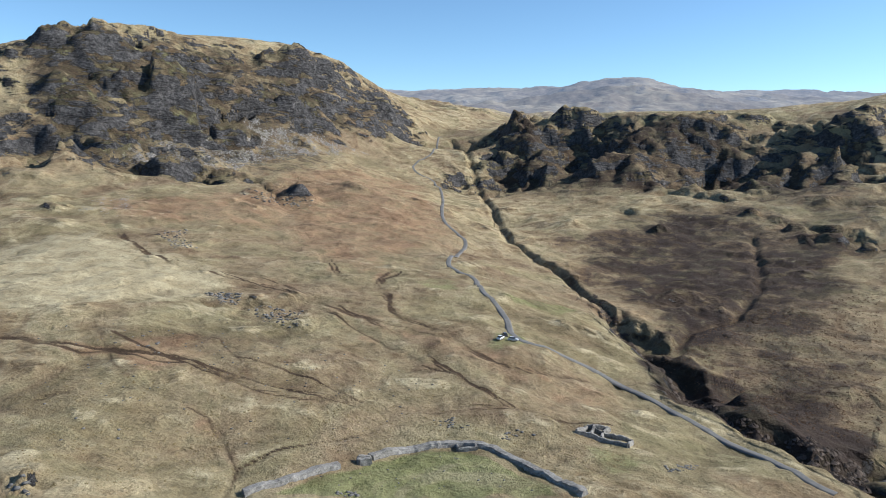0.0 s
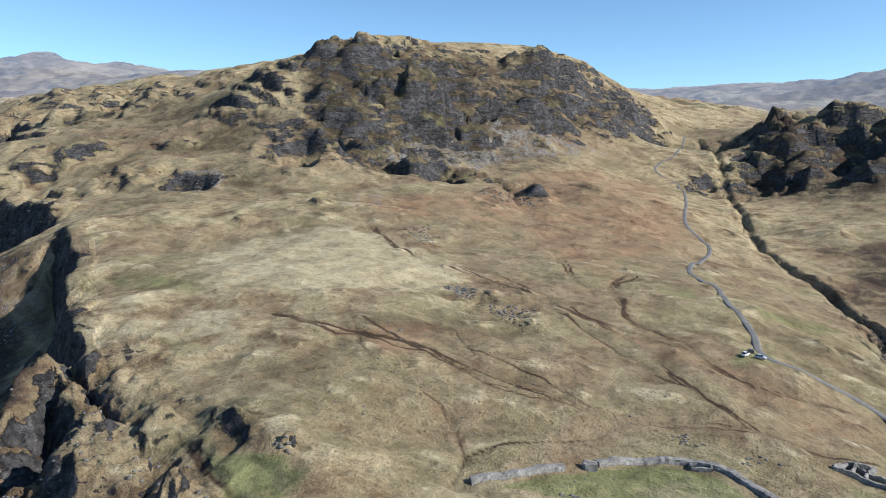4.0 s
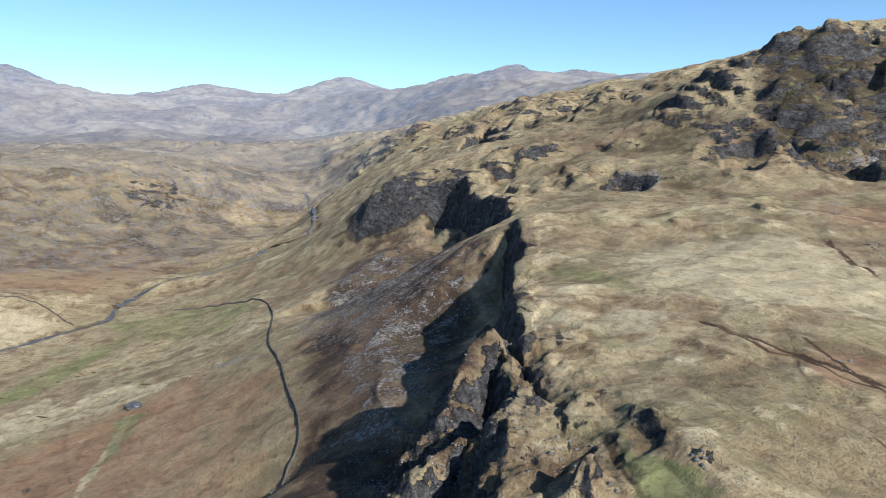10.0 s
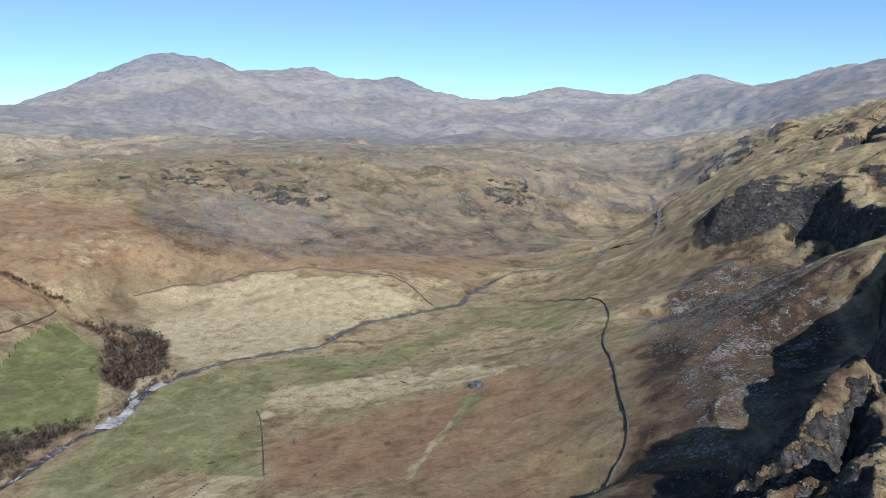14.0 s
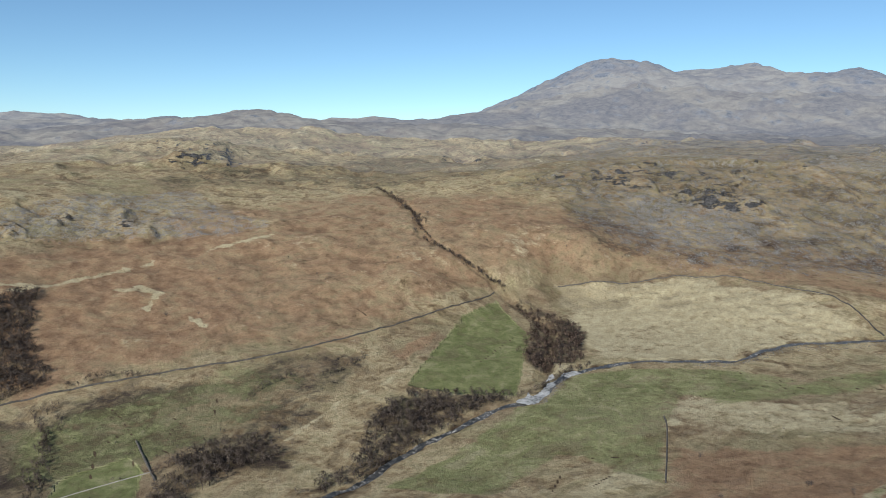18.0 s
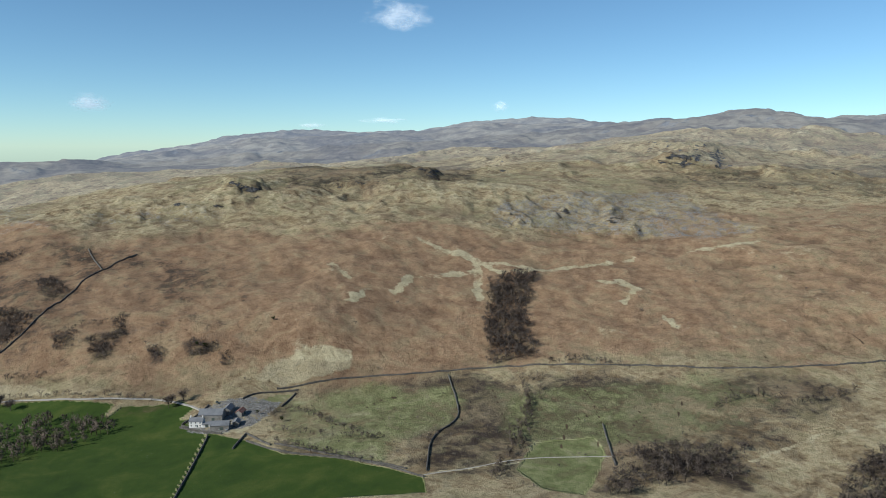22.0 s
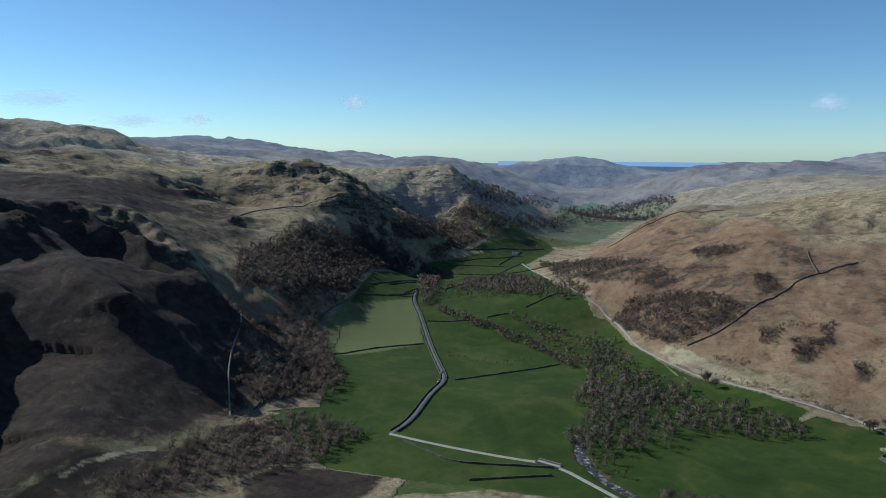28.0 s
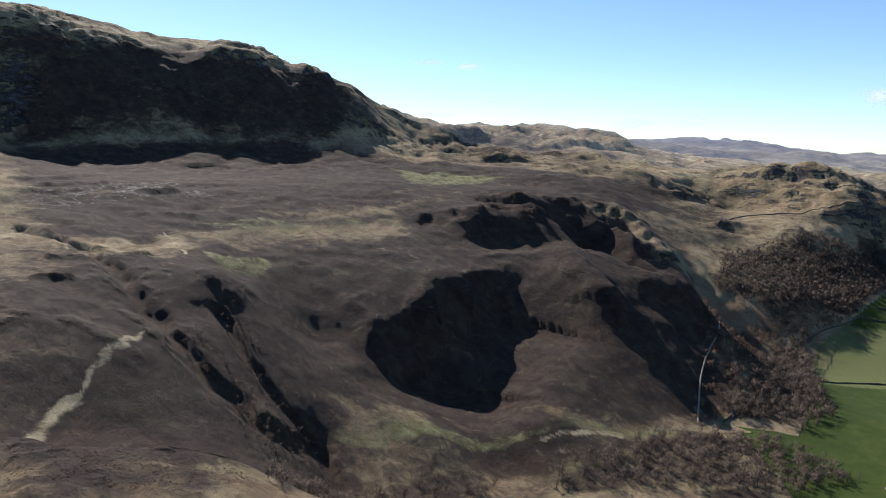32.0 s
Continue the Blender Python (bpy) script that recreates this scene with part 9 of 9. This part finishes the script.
def roof_slope(length, depth, eaves, ridge, side):
    """One slope of a roof with thickness and overhang."""
    over, thick = 0.35, 0.22
    a, b = length / 2 + over, depth / 2 + over
    drop = (ridge - eaves) / (depth / 2) * over
    bm = bmesh.new()
    lo = [(-a, side * b, eaves - drop + 0.05), (a, side * b, eaves - drop + 0.05), (a, 0, ridge + 0.05), (-a, 0, ridge + 0.05)]
    v = [bm.verts.new(c) for c in lo] + [bm.verts.new((c[0], c[1], c[2] + thick)) for c in lo]
    for q in ((0, 1, 2, 3), (7, 6, 5, 4), (0, 4, 5, 1), (1, 5, 6, 2), (2, 6, 7, 3), (3, 7, 4, 0)):
        bm.faces.new([v[k] for k in q])
    bmesh.ops.recalc_face_normals(bm, faces=bm.faces)
    return bm


def building(name, spot, length, depth, eaves, turn, walls, roof, words, category, chimneys=0, windows=0):
    root = new(name)
    ridge = eaves + depth * 0.33
    part("wall", gabled(length, depth, eaves, ridge), walls, root)
    for side in (-1, 1):
        part("roof", roof_slope(length, depth, eaves, ridge, side), roof, root)
    for k in range(chimneys):
        x = (length / 2 - 0.6) * (1 if k else -1)
        c = part("chimney", block(0.9, 0.7, 2.0, x, 0, ridge + 0.7), walls, root)
        part("chimney_pot", block(0.3, 0.3, 0.5, x, 0, ridge + 1.9), RUST, c)
    for side in (-1, 1):
        for k in range(windows):
            x = -length / 2 + (k + 0.5) * length / windows
            for z in ((1.4,) if eaves < 3.6 else (1.4, eaves - 1.1)):
                w = part("window", block(1.1, 0.12, 1.2, x, side * (depth / 2 + 0.01), z), LIME, root)
                part("pane", block(0.9, 0.06, 1.0, x, side * (depth / 2 + 0.07), z, bevel=0), PANE, w)
        part("door", block(1.1 if windows else 2.6, 0.1, 2.1 if windows else 2.6, length * 0.12, side * (depth / 2 + 0.01), 1.1 if windows else 1.3), DOOR_PAINT, root)
    x, y = spot
    root.matrix_world = pose(x, y, float(ground_z(x, y)), 0, 0, turn)
    return tagged(root, words, category)


building("farmhouse", FARM[0], 11, 7, 5.0, FARM_TURN + 0, LIME, SLATE, "white farmhouse with a grey slate roof", "house", 2, 3)
building("barn", FARM[1], 20, 11, 5.0, FARM_TURN + 0, FARM_STONE, SLATE, "long stone barn with a grey slate roof", "barn")
building("barn", FARM[3], 15, 8, 4.0, FARM_TURN + 4, FARM_STONE, SLATE, "grey stone barn with a slate roof in the farmyard", "barn")
building("outhouse", FARM[4], 8, 5, 2.8, FARM_TURN + 94, FARM_STONE, SLATE, "small stone outhouse with a slate roof", "outhouse")
building("shed", FARM[5], 12, 7, 3.2, FARM_TURN + 88, FARM_STONE, SLATE, "low stone shed behind the barn", "shed")
building("shed", FARM[6], 9, 6, 3.0, FARM_TURN + 80, FARM_STONE, RUST, "shed with a rusty red sheet roof", "shed")
building("outhouse", FARM[7], 6, 4, 2.6, FARM_TURN + 10, LIME, SLATE, "small white outhouse in the farmyard", "outhouse")
building("cottage", WHITE_HOUSE[0], 11, 7, 5.0, 20, LIME, SLATE, "white cottage with a slate roof among fields", "house", 2, 3)


# ---- vehicles ----
TYRE = plain_material("tyre_rubber", (0.02, 0.02, 0.02), (0.035, 0.035, 0.035), 5.0, 0.9, 0.0)
CHROME, _n, _l, _p = nodes_of("wheel_rim")
_p.inputs["Base Color"].default_value, _p.inputs["Metallic"].default_value, _p.inputs["Roughness"].default_value = (0.6, 0.6, 0.6, 1), 1.0, 0.35


def car_paint(name, colour):
    m, n, l, p = nodes_of(name)
    p.inputs["Base Color"].default_value = (*colour, 1)
    p.inputs["Roughness"].default_value, p.inputs["Coat Weight"].default_value = 0.3, 0.8
    return m


def lofted(sections):
    """A body through cross-sections (x, half width at sill and top, bottom, top)."""
    bm = bmesh.new()
    rings = []
    for x, w0, w1, z0, z1 in sections:
        rings.append([bm.verts.new(c) for c in ((x, -w0, z0), (x, w0, z0), (x, w0, z0 + 0.6 * (z1 - z0)), (x, w1, z1), (x, -w1, z1), (x, -w0, z0 + 0.6 * (z1 - z0)))])
    for a, b in zip(rings, rings[1:]):
        for i in range(6):
            j = (i + 1) % 6
            bm.faces.new((a[i], a[j], b[j], b[i]))
    bm.faces.new(rings[0])
    bm.faces.new(rings[-1][::-1])
    bmesh.ops.recalc_face_normals(bm, faces=bm.faces)
    bmesh.ops.bevel(bm, geom=list(bm.edges), offset=0.05, segments=2, affect="EDGES")
    return bm


def disc(radius, thick, x, y, z):
    bm = bmesh.new()
    bmesh.ops.create_cone(bm, cap_ends=True, segments=16, radius1=radius, radius2=radius, depth=thick)
    bmesh.ops.transform(bm, matrix=Matrix.Translation((x, y, z)) @ Matrix.Rotation(math.pi / 2, 4, "X"), verts=bm.verts)
    return bm


def car(spot, turn, colour, words, tall=0.0, lift=0.2):
    root = new("car")
    paint_ = car_paint("car_paint", colour)
    part("body", lofted([(-2.05, 0.75, 0.7, 0.3, 0.75), (-1.9, 0.85, 0.78, 0.25, 0.95), (-0.9, 0.87, 0.8, 0.25, 1.0), (0.8, 0.87, 0.8, 0.25, 0.98), (1.7, 0.85, 0.74, 0.25, 0.82), (2.05, 0.75, 0.66, 0.3, 0.62)]), paint_, root)
    part("cabin", lofted([(-1.8, 0.74, 0.6, 0.9, 1.02), (-1.35, 0.74, 0.58, 0.9, 1.46 + tall), (0.2, 0.74, 0.58, 0.9, 1.48 + tall), (0.95, 0.72, 0.6, 0.9, 0.99)]), PANE, root, "dark car windows")
    part("roof", block(1.45, 1.1, 0.06, -0.55, 0, 1.49 + tall), paint_, root)
    for x in (-1.25, 1.3):
        for y in (-0.82, 0.82):
            w = part("wheel", disc(0.32, 0.2, x, y, 0.32), TYRE, root)
            part("rim", disc(0.2, 0.22, x, y, 0.32), CHROME, w)
    for y in (-0.55, 0.55):
        part("headlight", block(0.08, 0.28, 0.14, 2.0, y, 0.62), CHROME, root)
        part("tail_light", block(0.08, 0.2, 0.16, -2.03, y, 0.68), RUST, root)
    x, y = spot
    root.matrix_world = pose(x, y, float(ground_z(x, y)) + lift, 0, 0, turn)
    return tagged(root, words, "car", "parked cars")


car(CARS[0], 60, (0.75, 0.75, 0.75), "white parked car on the grass verge")
car(CARS[1], 100, (0.03, 0.03, 0.035), "black parked car by the road")
car(CARS[2], -20, (0.45, 0.47, 0.5), "silver parked car by the road")
car(LANE_CARS[0], 60, (0.75, 0.75, 0.75), "white parked van by the lane", 0.5, 0.3)
car(LANE_CARS[1], 110, (0.1, 0.1, 0.12), "dark parked car in the lane", 0.0, 0.3)
car(LANE_CARS[2], 80, (0.5, 0.5, 0.52), "silver parked car in the lane", 0.0, 0.3)


for k, spot in enumerate(YARD_CARS):
    car(spot, 40 + 70 * k, ((0.75, 0.75, 0.75), (0.35, 0.04, 0.03), (0.8, 0.8, 0.8))[k], ("white parked car on a gravel yard", "red parked car on a gravel yard", "white parked van on a gravel yard")[k], 0.2 * k, 0.1)
for k, spot in enumerate(FARM_CARS):
    car(spot, 20 + 50 * k, ((0.7, 0.7, 0.7), (0.2, 0.22, 0.25), (0.05, 0.06, 0.05))[k], ("white car parked in the farmyard", "grey car parked in the farmyard", "dark vehicle behind the barn")[k], 0.1 * k, 0.1)


# ---- bridge over the river ----
def bridge(a, b):
    root = new("road_bridge")
    (ax, ay), (bx, by) = a, b
    long, turn = math.hypot(bx - ax, by - ay), math.atan2(by - ay, bx - ax)
    for side in (-1, 1):
        part("parapet", block(long, 0.5, 1.3, 0, side * 2.8, 0.9, bevel=0.1), FARM_STONE, root)
        part("coping", block(long + 0.3, 0.7, 0.22, 0, side * 2.8, 1.65, bevel=0.06), PALE_STONE, root)
    part("deck", block(long, 5.0, 0.4, 0, 0, 0.22, bevel=0.02), GRAVEL, root)
    x, y = (ax + bx) / 2, (ay + by) / 2
    root.matrix_world = pose(x, y, float(max(ground_z(ax, ay), ground_z(bx, by))), 0, 0, math.degrees(turn))
    return tagged(root, "small stone road bridge with pale parapets", "bridge")


bridge(*BRIDGE)


# ---- ruins of the fort ----
def ruin(name, corners, closed, tall, wide, words, seed):
    root = new(name)
    ring = corners + corners[:1] if closed else corners
    for k, (a, b) in enumerate(zip(ring, ring[1:])):
        w = stone_wall("wall", [a, b], wide, tall, FORT_STONE, 0.7, 0.25, seed + k)
        w.parent = root
    return tagged(root, words, "ruin")


def oblong(spot, length, depth, turn):
    c, s = math.cos(radians(turn)), math.sin(radians(turn))
    return [(spot[0] + x * c - y * s, spot[1] + x * s + y * c) for x, y in ((-length / 2, -depth / 2), (length / 2, -depth / 2), (length / 2, depth / 2), (-length / 2, depth / 2))]


_tx, _ty = (sum(c[i] for c in TURRET) / 4 for i in (0, 1))
ruin("angle_turret", oblong((_tx, _ty), 4.6, 4.0, 5), True, 1.1, 0.8, "square ruined stone turret inside the fort corner", 300)
gx, gy = GATE_BLOCK[0]
ruin("gate_pier", oblong((gx, gy), 2.6, 1.4, 15), True, 1.8, 1.2, "stub of dark stone gate masonry", 320)
BATH_WALLS = [[(37.7, 188.1), (44.9, 187.8), (50.8, 182.7)], [(50.8, 182.7), (53.6, 188.7)], [(53.6, 188.7), (49.5, 189.3), (45.7, 190.4)], [(45.7, 190.4), (44.7, 188.1)], [(37.7, 188.1), (42.0, 194.3)], [(42.0, 194.3), (45.4, 193.9), (48.6, 194.8)], [(48.6, 194.8), (45.7, 190.4)], [(43.8, 193.5), (41.9, 189.1)]]
baths = new("bath_house")
for k, line in enumerate(BATH_WALLS):
    stone_wall("wall", line, 0.9, 1.4, FORT_STONE, 0.7, 0.3, 330 + k).parent = baths
tagged(baths, "low ruined bath house of grey stone rooms", "ruin")
round_room = new("round_room")
cx, cy = (45.6, 192.9)
ring = [(cx + 1.9 * math.cos(a), cy + 1.9 * math.sin(a)) for a in np.linspace(0.3, 6.2, 12)]
stone_wall("wall", ring, 0.7, 1.3, FORT_STONE, 0.7, 0.25, 350).parent = round_room
tagged(round_room, "small round ruined room of the bath house", "ruin")


# ---- pond ----
def pond():
    (cx, cy), (ax, ay), (bx, by) = POND
    r = math.hypot(ax - bx, ay - by) / 2
    bm = bmesh.new()
    ring = [bm.verts.new((cx + r * math.cos(t) * (1 + 0.2 * math.sin(3 * t)), cy + r * 0.75 * math.sin(t), 0)) for t in np.linspace(0, 2 * math.pi, 24, endpoint=False)]
    bm.faces.new(ring)
    z = float(max(ground_z(v.co.x, v.co.y) for v in ring)) + 0.1
    for v in ring:
        v.co.z = z
    ret = bmesh.ops.extrude_face_region(bm, geom=list(bm.faces))
    for v in ret["geom"]:
        if isinstance(v, bmesh.types.BMVert):
            v.co.z -= 2.0
    bmesh.ops.recalc_face_normals(bm, faces=bm.faces)
    me = bpy.data.meshes.new("pond")
    bm.to_mesh(me)
    bm.free()
    me.materials.append(WATER)
    return tagged(new("pond", me), "small dark pond in the bracken", "pond", kind="structure")


pond()


# ---- sea and clouds ----
def sea():
    m, n, l, p = nodes_of("far_sea")
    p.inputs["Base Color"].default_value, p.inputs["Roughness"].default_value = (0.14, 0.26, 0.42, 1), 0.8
    # a blue glow lightens the water, in place of haze over it
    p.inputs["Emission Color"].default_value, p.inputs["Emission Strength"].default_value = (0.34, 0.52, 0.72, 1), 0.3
    a = np.radians(np.linspace(160, 202, 60))
    v, f = [], []
    for k, t in enumerate(a):
        for r, h in ((4400, 118.0), (4600, 122.0), (4930, 133.0)):
            v.append((-r * math.sin(t), r * math.cos(t), h))
        if k:
            f += [(3 * k - 3, 3 * k, 3 * k + 1, 3 * k - 2), (3 * k - 2, 3 * k + 1, 3 * k + 2, 3 * k - 1)]
    return tagged(mesh_object("sea", v, f, m), "blue strip of sea on the horizon", "sea", kind="structure")


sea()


def cloud_material():
    m, n, l, p = nodes_of("cloud_vapour")
    tc = n.new("ShaderNodeTexCoord").outputs["Object"]
    ln = n.new("ShaderNodeVectorMath")
    ln.operation = "LENGTH"
    l.new(tc, ln.inputs[0])
    ob = n.new("ShaderNodeObjectInfo")
    mv = n.new("ShaderNodeVectorMath")
    mv.operation = "ADD"
    l.new(tc, mv.inputs[0])
    l.new(ob.outputs["Location"], mv.inputs[1])
    puff = noise_node(n, l, 2.2, 6, 0.62, mv.outputs[0])
    edge = calc(n, l, "SUBTRACT", calc(n, l, "ADD", calc(n, l, "MULTIPLY", puff, 1.5), -0.05), ln.outputs["Value"])
    alpha = calc(n, l, "MULTIPLY", span(n, l, edge, -0.15, 0.7), 0.48)
    p.inputs["Base Color"].default_value = (0.9, 0.9, 0.92, 1)
    # part of the sunlit brightness is put in as a pale glow
    p.inputs["Emission Color"].default_value, p.inputs["Emission Strength"].default_value = (0.82, 0.88, 0.96, 1), 0.42
    p.inputs["Roughness"].default_value = 1.0
    l.new(alpha, p.inputs["Alpha"])
    return m


CLOUD = cloud_material()


def cloud(az, up, wide, tall):
    """A small fair-weather cloud far off, az and up in degrees."""
    r = 4700.0
    t = radians(az)
    bm = bmesh.new()
    bmesh.ops.create_grid(bm, x_segments=12, y_segments=8, size=1.0)
    for v in bm.verts:
        v.co.z = 0.25 * math.cos(v.co.x * 1.5) * math.cos(v.co.y * 1.5)
    me = bpy.data.meshes.new("cloud")
    bm.to_mesh(me)
    bm.free()
    me.materials.append(CLOUD)
    ob = new("cloud", me)
    at = Vector((-r * math.cos(radians(up)) * math.sin(t), r * math.cos(radians(up)) * math.cos(t), 230 + r * math.sin(radians(up))))
    m = look(at, (0, 0, 230))
    ob.matrix_world = m @ Matrix.Rotation(math.pi, 4, "Y") @ Matrix.Diagonal((r * math.tan(radians(wide / 2)), r * math.tan(radians(tall / 2)), 40, 1))
    return tagged(ob, "small white cloud low in the blue sky", "cloud", "clouds")


cloud(155.3, 10.0, 6.7, 3.5)
cloud(178.1, 3.1, 3.1, 1.4)
cloud(156.7, 2.1, 4.9, 0.6)
cloud(162.4, 1.7, 2.5, 0.6)
cloud(213.4, 3.3, 3.1, 1.5)
cloud(178.2, 3.1, 3.7, 1.7)
cloud(213.2, 3.5, 2.5, 1.3)
cloud(242.4, 6.2, 3.7, 0.8)
cloud(235.8, 3.2, 8.0, 1.7)
cloud(225.2, 1.9, 3.1, 1.0)
cloud(229.9, 1.8, 7.4, 1.4)
cloud(245.7, 6.6, 4.3, 0.8)
cloud(242.8, 6.3, 2.5, 0.8)
cloud(252.3, 5.5, 3.1, 1.0)
cloud(225.5, 2.0, 3.1, 1.1)
cloud(244.8, 2.5, 4.3, 0.7)
cloud(240.7, 3.4, 3.7, 0.8)
cloud(213.8, 3.6, 2.2, 1.5)
cloud(271.8, 2.1, 7.4, 1.0)
cloud(147.5, 3.2, 1.6, 1.1)
